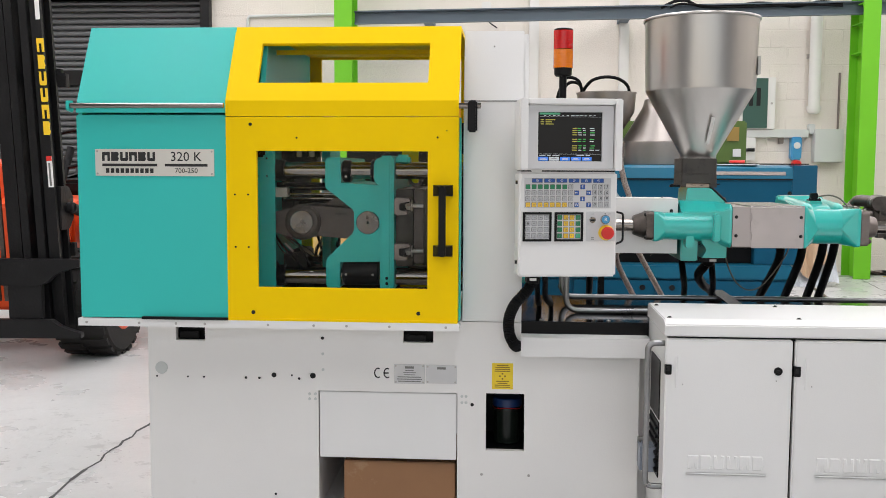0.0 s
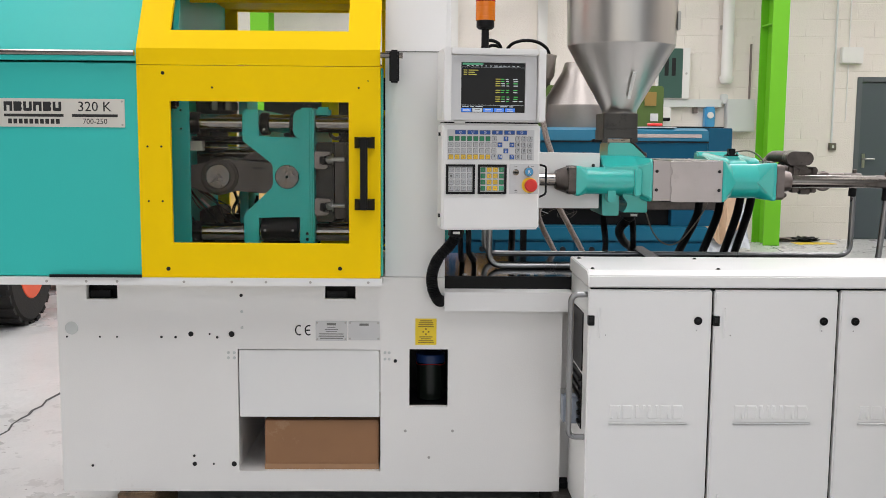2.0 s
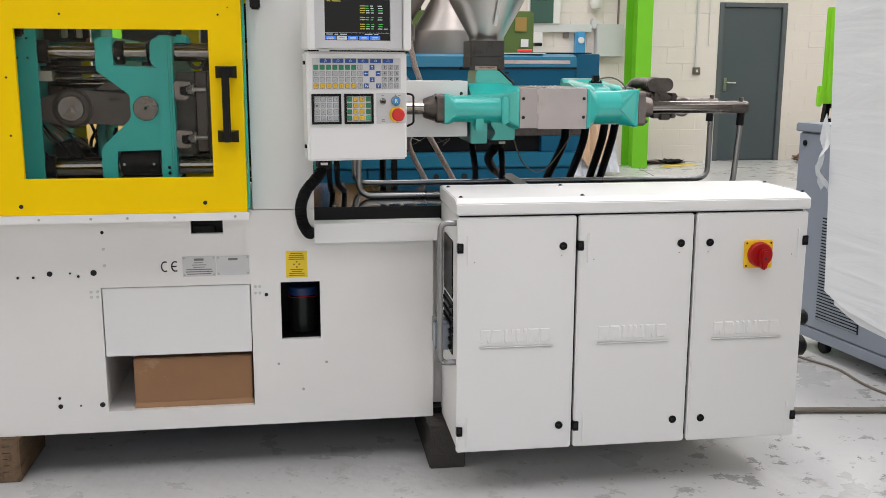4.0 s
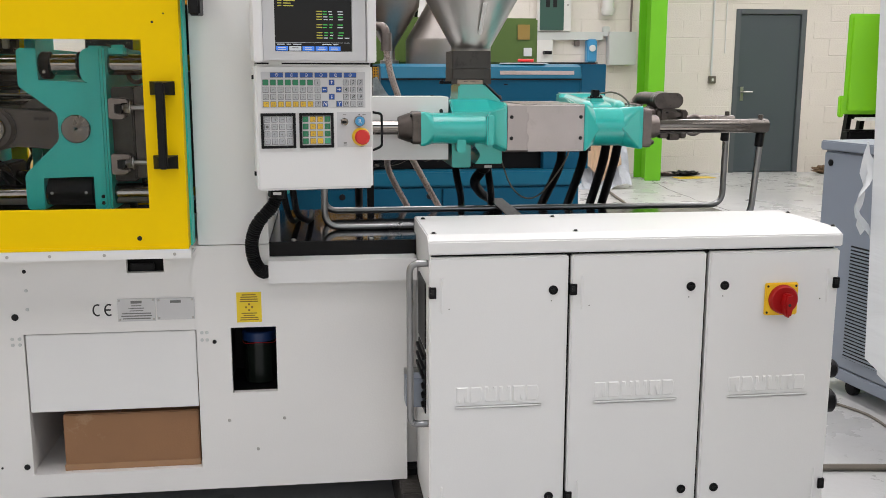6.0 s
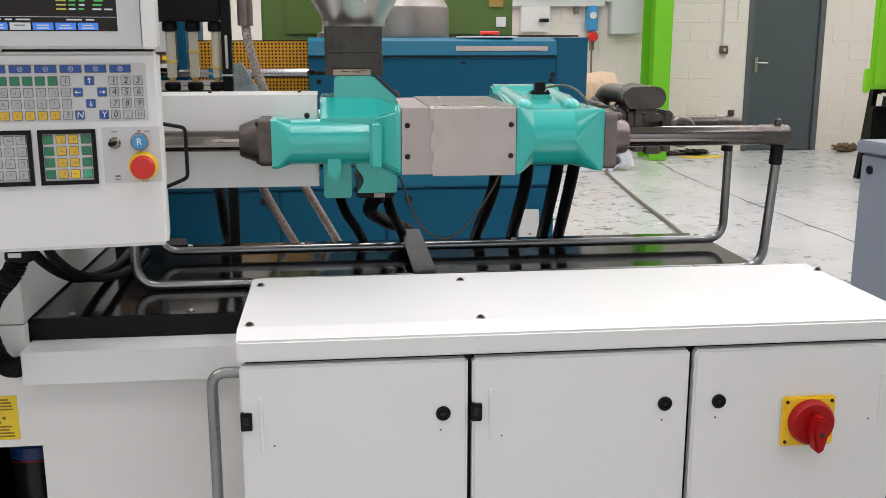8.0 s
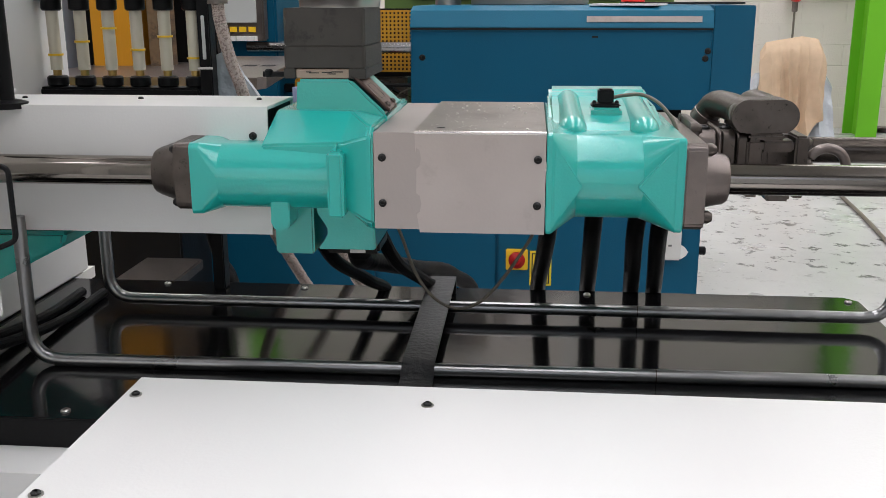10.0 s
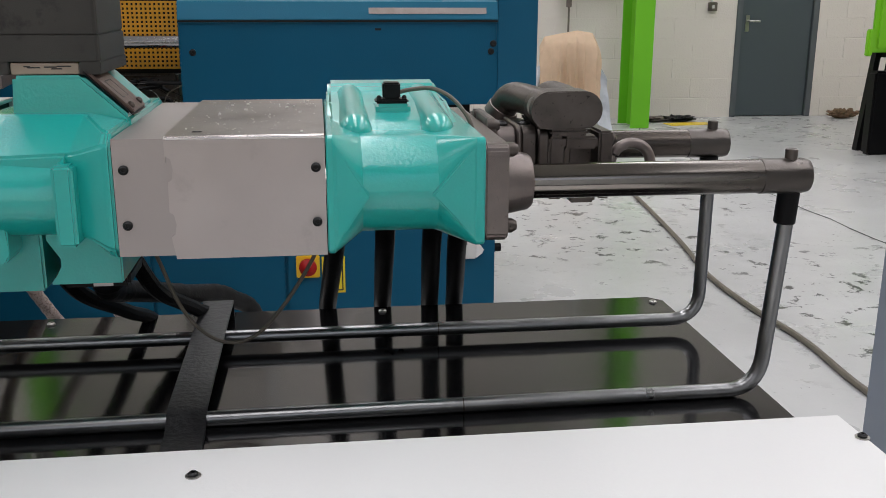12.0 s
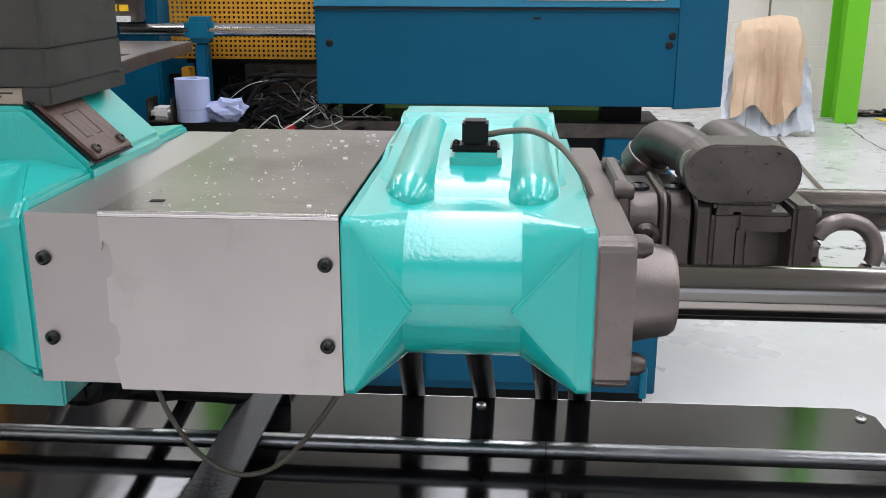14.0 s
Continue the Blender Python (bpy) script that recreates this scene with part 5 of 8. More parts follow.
for cz in (1.245, 1.01):
    part("side_catch", B(0.0785, 0.0830, -0.06, -0.045, cz, cz + 0.01), BLACK, panel)

panel.matrix_world = pose(0.226, -0.060, 0.975, 0, 0, 7.6)

# ribbed hose from the panel to the base
hose_path = curve([(0.141, -0.085, 0.968), (0.124, -0.085, 0.930), (0.086, -0.078, 0.885), (0.068, -0.062, 0.835), (0.071, -0.050, 0.788), (0.083, -0.042, 0.760), (0.092, -0.018, 0.746), (0.099, 0.002, 0.744)], 10)
hose = thing("conduit_hose", "ribbed black conduit hose from panel to base", "hose", (0.11, -0.03, 0.75))
part("hose", tube(bmesh.new(), [p for q in zip(hose_path, hose_path[1:]) for p in (q[0], q[0] * 0.5 + q[1] * 0.5)] + [hose_path[-1]], lambda f: 0.0162 + 0.0014 * (1 if int(f * 118) % 2 else -1), 16), RUBBER, hose)
part("gland", R((0.139, -0.085, 0.9745), (0.136, -0.085, 0.950), 0.023, 8, 0.003), BLACK, hose)
part("gland_label", B(0.128, 0.148, -0.110, -0.108, 0.960, 0.967), PIPEWHITE, hose)

for k, (x0, x1) in enumerate(((0.150, 0.165), (0.175, 0.205))):
    pc = thing("panel_cable", "black cable from the control panel down to the tray", "cable", (x1, 0.40, 0.82), group="panel cables")
    part("cable", tube(bmesh.new(), curve([(x0, -0.06, 0.9745), (x0 + 0.002, -0.04, 0.945), (x0 + 0.008, 0.08, 0.885), (x1, 0.22, 0.845), (x1 + 0.01, 0.40, 0.824), (x1 + 0.01, 0.55, 0.824)]), 0.0085, 10), RUBBER, pc)

# ---- injection unit ----
unit = thing("injection_unit", "teal glossy cast injection unit with steel guide bars", "injection unit", (0.95, 0.366, 1.0))
RZ, RF, RB = 1.108, 0.224, 0.489
SH = 0.0245
for ry in (RF, RB):
    part("guide_bar", R((0.115, ry, RZ), (1.570, ry, RZ), 0.0205, 28, 0.002), GUIDE if ry < 0.3 else BAR_DULL, unit, "ground steel guide bar, dull towards its end")
    ex = 1.517 if ry < 0.3 else 1.528
    part("bar_end", T((ex, ry, RZ), (1, 0, 0), [(0, 0.0206), (0.001, 0.0214), (0.054, 0.0214), (0.061, 0.0202), (0.062, 0.017)], 28), BAR_END, unit, "dark steel bar end sleeve")
    part("end_screw", T((ex + 0.040, ry, RZ + 0.020), (0, 0, 1), [(0, 0.0075), (0.012, 0.0075), (0.013, 0.006)], 12), CAST, unit)
    # dark gland ring and square flange at the front of the guide
    part("gland_ring", T((0.468, ry, RZ), (1, 0, 0), [(0, 0.030), (0.006, 0.033), (0.032, 0.042), (0.038, 0.042)], 24), CAST, unit, "dark cast gland ring")
    part("gland_flange", prism(rounded(ry, RZ, 0.046, 0.046, 0.014), "x", 0.506, 0.530, 0.002), CAST, unit)
    for dy in (-0.036, 0.036):
        for dz in (-0.036, 0.036):
            screw(unit, (0.507, ry + dy, RZ + dz), (-1, 0, 0), 0.006, 0.007, BOLT, "flange_screw")
# front casting: two guide sleeves, flares and the cross body
for ry in (RF, RB):
    cast = bmesh.new()
    secs = [(0.530, 0.050, 0.048, 0.008), (0.542, 0.050, 0.048, 0.010), (0.566, 0.051, 0.044, 0.042), (0.715, 0.052, 0.044, 0.042), (0.727, 0.053, 0.050, 0.024)]
    skin(cast, [[(x, p[0], p[1]) for p in rounded(ry, RZ - 0.002, hy, hz, r, 8)] for x, hy, hz, r in secs])
    part("guide_casting", cast, TEAL_GLOSS, unit, "teal painted cast guide sleeve", 17)
body = bmesh.new()
middle = [(0.195, 1.150), (0.284, 1.187), (0.448, 1.187), (0.512, 1.150), (0.512, 1.075), (0.47, 1.058), (0.245, 1.058), (0.195, 1.075)]
rear = [(0.185, 1.155), (0.270, 1.187), (0.455, 1.187), (0.527, 1.155), (0.527, 1.070), (0.48, 1.052), (0.235, 1.052), (0.185, 1.070)]
wide = [(0.172, 1.165), (0.184, 1.179), (0.526, 1.179), (0.538, 1.165), (0.538, 1.052), (0.526, 1.04), (0.184, 1.04), (0.172, 1.052)]
skin(body, [[(x, y, z) for y, z in sec] for x, sec in ((0.622, middle), (0.732, rear), (0.768, wide), (0.776, wide))])
bmesh.ops.bevel(body, geom=list(body.edges), offset=0.003, segments=2, affect="EDGES", clamp_overlap=True)
part("cross_body", body, TEAL_GLOSS, unit, "teal painted cast cross body")
for ry in (RF - 0.052, RB + 0.052):
    part("casting_rib", B(0.716, 0.738, ry - 0.010, ry + 0.03, RZ - 0.050, RZ + 0.038, 0.004, 3), TEAL_GLOSS, unit)
    part("casting_lug", prism([(0.634, RZ - 0.030)] + [(0.647 - 0.013 * math.cos(a), RZ - 0.061 - 0.013 * math.sin(a)) for a in (math.pi * i / 10 for i in range(11))] + [(0.660, RZ - 0.030)], "y", ry + 0.012, ry + 0.06, 0.002), TEAL_GLOSS, unit)
part("casting_foot", B(0.626, 0.681, 0.232, 0.47, 0.991, 1.075, 0.003), TEAL_GLOSS, unit)
part("casting_foot", prism([(0.690, 1.003), (0.706, 1.024), (0.706, 1.034), (0.690, 1.052), (0.690, 1.070), (0.770, 1.070), (0.770, 1.003)], "y", 0.215, 0.52, 0.002), TEAL_GLOSS, unit)
part("heater_plug", B(0.690, 0.768, 0.26, 0.34, 0.985, 1.003, 0.004), BLACK, unit)
neck = [(0.648, 1.170), (0.652, 1.229), (0.728, 1.229), (0.778, 1.182), (0.778, 1.165)]
part("throat_casting", prism(neck, "y", 0.285, 0.448, 0.004), TEAL_GLOSS, unit, "teal feed throat casting")
d = Vector((0.050, 0, -0.047)).normalized()
nrm = Vector((d.z, 0, -d.x)) * -1
pb = bmesh.new()
c0 = Vector((0.7305, 0, 1.2315))
q = [c0 + nrm * 0.0005, c0 + d * 0.068 + nrm * 0.0005, c0 + d * 0.068 + nrm * 0.0040, c0 + nrm * 0.0040]
skin(pb, [[(v.x, yy, v.z) for v in q] for yy in (0.290, 0.362)])
bmesh.ops.bevel(pb, geom=list(pb.edges), offset=0.001, segments=2, affect="EDGES", clamp_overlap=True)
cp = part("clamp_plate", pb, BROWN, unit, "brown sloped plate with two screws", 0)
for yy in (0.300, 0.350):
    screw(cp, c0 + d * 0.060 + nrm * 0.0040 + Vector((0, yy, 0)), nrm, 0.0045, 0.004, CAST)
gasket = bmesh.new()
skin(gasket, [[(v.x, yy, v.z) for v in (c0 + d * -0.002 - nrm * 0.0006, c0 + d * 0.0705 - nrm * 0.0006, c0 + d * 0.0705 + nrm * 0.0004, c0 + d * -0.002 + nrm * 0.0004)] for yy in (0.2865, 0.366)])
part("plate_gasket", gasket, BLACK, unit, "black gasket under the plate", 0)
stamp = bmesh.new()
for u0, u1, y0, y1 in ((0.020, 0.048, 0.306, 0.3072), (0.020, 0.048, 0.336, 0.3372), (0.020, 0.0212, 0.306, 0.3372), (0.0468, 0.048, 0.306, 0.316), (0.0468, 0.048, 0.327, 0.3372)):
    skin(stamp, [[(v.x, yy, v.z) for v in (c0 + d * u0 + nrm * 0.0038, c0 + d * u1 + nrm * 0.0038, c0 + d * u1 + nrm * 0.0043, c0 + d * u0 + nrm * 0.0043)] for yy in (y0, y1)])
part("stamped_outline", stamp, IRON_SHADE, cp, "", 0)
# barrel housing cover, a white box from the platen to the casting
wb = part("barrel_cover", holed(0.108, 0.617, 1.0135, 1.194, 0.250, 0.254, []), WHITE, unit, "white sheet barrel cover", 0)
part("cover_top", B(0.108, 0.617, 0.2545, 0.395, 1.189, 1.194, 0.001), WHITE, unit)
part("cover_back", B(0.108, 0.617, 0.3955, 0.3995, 1.0135, 1.194), WHITE, unit, smooth=0)
# Bottom black so the tray mirrors shade under the white cover; end black too.
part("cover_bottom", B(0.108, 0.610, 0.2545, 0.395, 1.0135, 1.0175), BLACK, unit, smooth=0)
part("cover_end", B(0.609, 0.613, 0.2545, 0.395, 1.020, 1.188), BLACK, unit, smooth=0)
screw(wb, (0.596, 0.250, 1.154), (0, -1, 0), 0.0055, 0.004)
for sx in (0.22, 0.40, 0.58):
    screw(wb, (sx, 0.345, 1.194), (0, 0, 1), 0.004, 0.003)
part("cover_flap", B(0.112, 0.20, 0.26, 0.36, 1.201, 1.207, 0.001), WHITE, unit)
part("cover_flap_leg", B(0.112, 0.118, 0.26, 0.36, 1.1942, 1.2008), WHITE, unit)
# telescoping sheet cover of the screw drive
strip = bmesh.new()
box(strip, 0.777, 0.870, 0.1730, 0.1755, 1.0445, 1.1715)
box(strip, 0.777, 0.870, 0.1755, 0.527, 1.1700, 1.1715)
part("inner_sheet", strip, SHEET_IN, unit, "plain aluminium inner sleeve sheet", 0)
X0, X1 = 0.8065 + SH, 0.9745 + SH
outline = [(X0 + 0.006, 1.041), (X1, 1.041), (X1, 1.174), (X0, 1.174), (X0 + 0.0005, 1.146)]
for cz in (1.139, 1.079):
    outline += [(X0 + 0.0015, cz + 0.014), (X0 + 0.006, cz + 0.011), (X0 + 0.008, cz), (X0 + 0.006, cz - 0.011), (X0 + 0.0020, cz - 0.014)]
part("outer_sheet", prism(outline, "y", 0.1700, 0.1718), SHEET, unit, "aluminium cover sheet with scalloped edge", 0)
sheet_top = part("outer_sheet_top", B(X0, X1, 0.1722, 0.530, 1.1722, 1.1740), SHEET_TOP, unit, "oily aluminium cover top with loose granules", 0)
part("sheet_fold", R((X0, 0.1722, 1.1718), (X1, 0.1722, 1.1718), 0.0028, 14), FOLD_SHINE, unit)
part("outer_sheet_back", B(X0, X1, 0.530, 0.532, 1.041, 1.174), SHEET, unit, smooth=0)
part("drive_core", B(0.778, X1 - 0.002, 0.178, 0.525, 1.05, 1.166), CAST, unit, smooth=0)
for sx, sy in ((0.788, 0.173), (0.9645 + SH, 0.170)):
    for sz in (1.139, 1.079):
        screw(unit, (sx, sy, sz), (0, -1, 0), 0.0053, 0.0042)
gr = bmesh.new()
rng = random.Random(8)
for _ in range(130):
    gx, gy, s = rng.uniform(X0 + 0.01, X1 - 0.005), rng.uniform(0.18, 0.52), rng.choice((0.0003, 0.0003, 0.0004, 0.0004, 0.0005, 0.0005, 0.0007, 0.0007, 0.0009, 0.0016))
    box(gr, gx - s, gx + s * rng.uniform(0.6, 1.4), gy - s, gy + s, 1.1740, 1.1740 + s * 1.2)
tagged(part("granules", gr, SWARF, unit, "scattered white plastic granules", 0), kind="stuff")
slotm = part("sheet_slot", B(X0 + 0.026, X0 + 0.036, 0.200, 0.206, 1.1741, 1.1746), DARKHOLE, unit)
# rear housing, waisted between two square flanges
A0, A1 = 0.9755 + SH, 1.1500 + SH
HZc, HYc = 1.109, 0.354
secs = [(A0, 0.1845, 0.0645, 0.006), (A0 + 0.0015, 0.186, 0.066, 0.007), (A0 + 0.007, 0.186, 0.066, 0.007), (A0 + 0.040, 0.169, 0.0560, 0.0555), (A1 - 0.050, 0.169, 0.0560, 0.0555), (A1 - 0.010, 0.185, 0.061, 0.007), (A1 - 0.0015, 0.185, 0.061, 0.007), (A1, 0.1835, 0.0595, 0.006)]
part("rear_housing", skin(bmesh.new(), [[(x, p[0], p[1]) for p in rounded(HYc, HZc - 0.002, hy, hz, r, 9)] for x, hy, hz, r in secs]), TEAL_GLOSS, unit, "teal glossy waisted cast housing", 13)
for fx, ax, hz in ((A0 + 0.007, A0 + 0.048, 0.0600), (A1 - 0.010, A1 - 0.058, 0.0555)):
    top, low, tip = Vector((fx, 0.1690, HZc - 0.002 + hz)), Vector((fx, 0.1690, HZc - 0.002 - hz)), Vector((ax, 0.1805, HZc - 0.006))
    gus = bmesh.new()
    vs = [gus.verts.new(v) for v in (top, low, tip, top + Vector((0, 0.03, -0.006)), low + Vector((0, 0.03, 0.006)), tip + Vector((0, 0.03, 0)))]
    for q in ((0, 1, 2), (3, 5, 4), (0, 3, 4, 1), (1, 4, 5, 2), (2, 5, 3, 0)):
        gus.faces.new([vs[i] for i in q])
    bmesh.ops.bevel(gus, geom=list(gus.edges), offset=0.0022, segments=3, affect="EDGES", clamp_overlap=True)
    part("housing_gusset", gus, TEAL_GLOSS, unit, "teal flat cast gusset facet", 30)
pad = [(0.262, 1.148), (0.276, 1.163), (0.300, 1.172), (0.40, 1.183), (0.533, 1.191), (0.537, 1.150)]
part("housing_pad", prism(pad, "x", A0 + 0.004, A1 - 0.014, 0.006), TEAL_GLOSS, unit, "teal raised casting pad")
for rx in (A0 + 0.036, A0 + 0.134):
    ridge = T((rx, 0.252, 1.1610), (0, 1, 0.060), [(0.032 * (1 - math.cos(a)), 0.0030 + 0.0170 * math.sin(a)) for a in (math.pi * i / 20 for i in range(11))] + [(0.285, 0.0215)], 32)
    box(ridge, rx - 0.0190, rx + 0.0190, 0.275, 0.530, 1.135, 1.163, 0.003)
    part("housing_ridge", ridge, TEAL_GLOSS, unit, "rounded teal casting ridge")
part("housing_plateau", prism([(0.480, 1.180), (0.496, 1.198), (0.535, 1.201), (0.537, 1.15), (0.480, 1.15)], "x", A0 + 0.006, A1 - 0.016, 0.005), TEAL_GLOSS, unit, "teal raised casting plateau")
part("sensor_seat", B(A0 + 0.064, A0 + 0.108, 0.340, 0.400, 1.16, 1.1865, 0.004), TEAL_GLOSS, unit)
part("sensor_base", B(A0 + 0.064, A0 + 0.106, 0.346, 0.376, 1.1865, 1.192, 0.002), BLACK, unit)
part("sensor", B(A0 + 0.074, A0 + 0.096, 0.350, 0.374, 1.192, 1.212, 0.002), BLACK, unit, "black proximity sensor")
for sx in (A0 + 0.069, A0 + 0.101):
    screw(unit, (sx, 0.354, 1.192), (0, 0, 1), 0.003, 0.004)
part("sensor_cable", tube(bmesh.new(), curve([(A0 + 0.094, 0.362, 1.199), (A0 + 0.112, 0.358, 1.203), (A0 + 0.135, 0.345, 1.205), (A0 + 0.156, 0.325, 1.196), (A0 + 0.172, 0.310, 1.178), (A0 + 0.181, 0.305, 1.160)]), 0.0027, 8), CABLE, unit)
# end plate, bar cones and the hydraulic motor
part("end_plate", prism(rounded(HYc - 0.002, HZc - 0.004, 0.181, 0.056, 0.012), "x", A1, A1 + 0.027, 0.003), CAST_MID, unit, "grey cast end plate")
for ry in (RF, RB):
    part("bar_cone", T((A1 + 0.027, ry, RZ), (1, 0, 0), [(0, 0.038), (0.004, 0.038), (0.030, 0.033), (0.034, 0.030)], 28), CAST_MID, unit)
    for dz in (-0.046, 0.046):
        screw(unit, (A1 + 0.027, ry - 0.036, RZ + dz * 0.95), (1, 0, 0), 0.0085, 0.012, CAST, "end_plate_screw")
for dy in (-0.04, 0.04):
    for dz in (0.036, -0.036):
        screw(unit, (A1 + 0.027, 0.366 + dy * 1.3, 1.115 + dz * 1.3), (1, 0, 0), 0.009, 0.014, CAST, "end_plate_screw")
MX = A1 + 0.027
for x0, x1, hy, hz, r, nm in ((0.0, 0.010, 0.060, 0.056, 0.012, "motor_flange"), (0.0102, 0.0365, 0.050, 0.043, 0.018, "motor_neck"), (0.037, 0.043, 0.054, 0.046, 0.014, "motor_ring"), (0.0432, 0.0625, 0.052, 0.044, 0.016, "motor_body"), (0.064, 0.0775, 0.055, 0.041, 0.010, "motor_ring")):
    part(nm, skin(bmesh.new(), [[(MX + x, p[0], p[1]) for p in rounded(0.366, 1.115, hy - e, hz - e, r, 5)] for x, e in ((x0, 0.002), (x0 + 0.002, 0), (x1 - 0.002, 0), (x1, 0.002))]), CAST_MID if x0 < 0.04 else CAST, unit)
for nm, a in (("motor_core", (0.078, 0.160, 0.348, 0.42, 1.070, 1.150)), ("motor_face", (0.0780, 0.0980, 0.312, 0.3475, 1.066, 1.1465)), ("motor_face", (0.0982, 0.1080, 0.324, 0.3475, 1.066, 1.1465)), ("motor_top_plate", (0.0785, 0.1280, 0.310, 0.42, 1.1470, 1.1560)), ("motor_top_bar", (0.0982, 0.1420, 0.313, 0.3475, 1.1300, 1.1465)), ("motor_post", (0.1425, 0.1605, 0.311, 0.42, 1.066, 1.1530)), ("motor_sill", (0.1085, 0.1420, 0.316, 0.3475, 1.060, 1.0790))):
    part(nm, B(MX + a[0], MX + a[1], *a[2:], 0.003), CAST, unit)
part("motor_web", prism([(MX + 0.1085, 1.1298), (MX + 0.1085, 1.0795), (MX + 0.128, 1.0795), (MX + 0.114, 1.1298)], "y", 0.330, 0.3475, 0.002), CAST, unit)
screw(unit, (MX + 0.1605, 0.335, 1.140), (1, 0, 0), 0.009, 0.010, CAST, "motor_bolt")
screw(unit, (MX + 0.026, 0.316, 1.126), (0, -1, 0), 0.011, 0.008, CAST, "motor_plug")
for sx in (0.022, 0.052):
    screw(unit, (MX + sx, 0.345, 1.158), (0, 0, 1), 0.009, 0.005, BOLT, "motor_plug")
VX = MX + 0.096
vb = [(math.cos(a), math.sin(a)) for a in (2 * math.pi * i / 40 for i in range(40))]
cap = [(VX + (0.0215 if c > 0 else -0.0215) + c * 0.0235, 1.181 + s * 0.0233) for c, s in vb]
part("valve_cap", prism(cap, "y", 0.298, 0.345, 0.004), CAST, unit, "dark rough cast rounded valve cap")
part("valve_foot", B(VX - 0.034, VX + 0.030, 0.312, 0.41, 1.1562, 1.166, 0.003), CAST, unit)
part("elbow_pipe", tube(bmesh.new(), curve([(VX - 0.0215, 0.335, 1.182), (VX - 0.033, 0.385, 1.186), (VX - 0.045, 0.425, 1.184), (VX - 0.056, 0.440, 1.166)], 7), 0.0200, 20), CAST, unit, "dark cast pipe elbow")
part("elbow_pipe", tube(bmesh.new(), curve([(VX + 0.019, 0.335, 1.183), (VX + 0.013, 0.385, 1.187), (VX + 0.006, 0.430, 1.184), (VX + 0.002, 0.446, 1.150)], 7), 0.0195, 20), CAST, unit, "dark cast pipe elbow")
part("pipe_sleeve", R((VX - 0.052, 0.438, 1.170), (VX - 0.060, 0.444, 1.156), 0.0225, 18, 0.002), CAST_MID, unit)
part("hose_ferrule", R((VX - 0.058, 0.443, 1.160), (VX - 0.090, 0.460, 1.095), 0.0165, 16, 0.002), FERRULE, unit)
part("lifting_tab", prism([(math.cos(a) * 0.009 + VX - 0.038, math.sin(a) * 0.013 + 1.184) for a in (2 * math.pi * i / 16 for i in range(16))], "y", 0.312, 0.318, 0.001), ZINC, unit, "zinc plated tag ring")
part("lifting_eye", skin(bmesh.new(), [ring_points(Vector((MX + 0.198 + 0.0270 * math.cos(a), 0.352, 1.104 + 0.0270 * math.sin(a))), Vector((-math.sin(a), 0, math.cos(a))), 0.0072, 12) for a in (2 * math.pi * i / 36 for i in range(36))], closed=True), CAST_MID, unit, "forged lifting eye")
part("eye_shank", R((MX + 0.160, 0.352, 1.106), (MX + 0.174, 0.352, 1.106), 0.012, 14), CAST, unit)
part("carriage_casting", prism([(0.112, 1.0055), (0.300, 1.0055), (0.294, 0.984), (0.193, 0.932), (0.112, 0.90)], "y", 0.27, 0.42, 0.006), TEAL_GLOSS, unit, "teal cast carriage foot")
# hanging sensor cable, conduit and hoses under the unit
part("loop_cable", tube(bmesh.new(), curve([(0.770, 0.30, 1.043), (0.780, 0.32, 1.025), (0.790, 0.325, 1.000), (0.812, 0.325, 0.940), (0.838, 0.325, 0.903), (0.872, 0.325, 0.886), (0.908, 0.325, 0.897), (0.945, 0.325, 0.938), (0.983, 0.31, 1.003), (0.995, 0.30, 1.045)]), 0.0025, 8), CABLE, unit, "thin hanging cable loop")
part("conduit", tube(bmesh.new(), curve([(0.733, 0.30, 0.990), (0.724, 0.335, 0.962), (0.722, 0.40, 0.938), (0.738, 0.49, 0.908), (0.779, 0.608, 0.866), (0.835, 0.72, 0.822), (0.88, 0.79, 0.72), (0.90, 0.82, 0.3)], 14), lambda f: 0.0148 + 0.0009 * (int(f * 98) % 2), 12), RUBBER, unit, "ribbed black conduit")
part("conduit_gland", R((0.733, 0.30, 0.996), (0.730, 0.312, 0.974), 0.020, 12, 0.003), BLACK, unit)
part("gland_label", B(0.726, 0.748, 0.2585, 0.2605, 0.987, 0.995), PIPEWHITE, unit, "small white tag on the plug", 0)
for hx0, hx1 in ((1.010, 0.998), (1.083, 1.090), (1.152, 1.170), (1.190, 1.212)):
    part("hydraulic_hose", tube(bmesh.new(), curve([(hx0, 0.44, 1.075), (hx0, 0.46, 1.02), (hx0, 0.50, 0.958), (hx1, 0.685, 0.811), (hx1, 0.75, 0.74), (hx1, 0.80, 0.62), (hx1, 0.80, 0.40)]), 0.0145, 12), RUBBER, unit, "thick black hydraulic hose")
for hx in (0.70, 0.80):
    part("hydraulic_hose", tube(bmesh.new(), curve([(hx - 0.05, 0.36, 1.0), (hx - 0.03, 0.42, 0.93), (hx, 0.55, 0.86), (hx + 0.02, 0.69, 0.78), (hx + 0.02, 0.72, 0.6)]), 0.011, 10), RUBBER, unit)

# ---- material hopper on its slide block ----
hopper = thing("material_hopper", "brushed stainless steel conical material hopper", "hopper", (0.700, 0.366, 1.23))
HX = (0.700, 0.366)
part("cylinder", T((*HX, 1.548), (0, 0, 1), [(0, 0.178), (0.004, 0.1795), (0.232, 0.1850)], 64, False), STEEL, hopper)
part("inside", T((*HX, 1.36), (0, 0, 1), [(0, 0.066), (0.19, 0.174), (0.422, 0.183)], 48, False), STEEL, hopper)
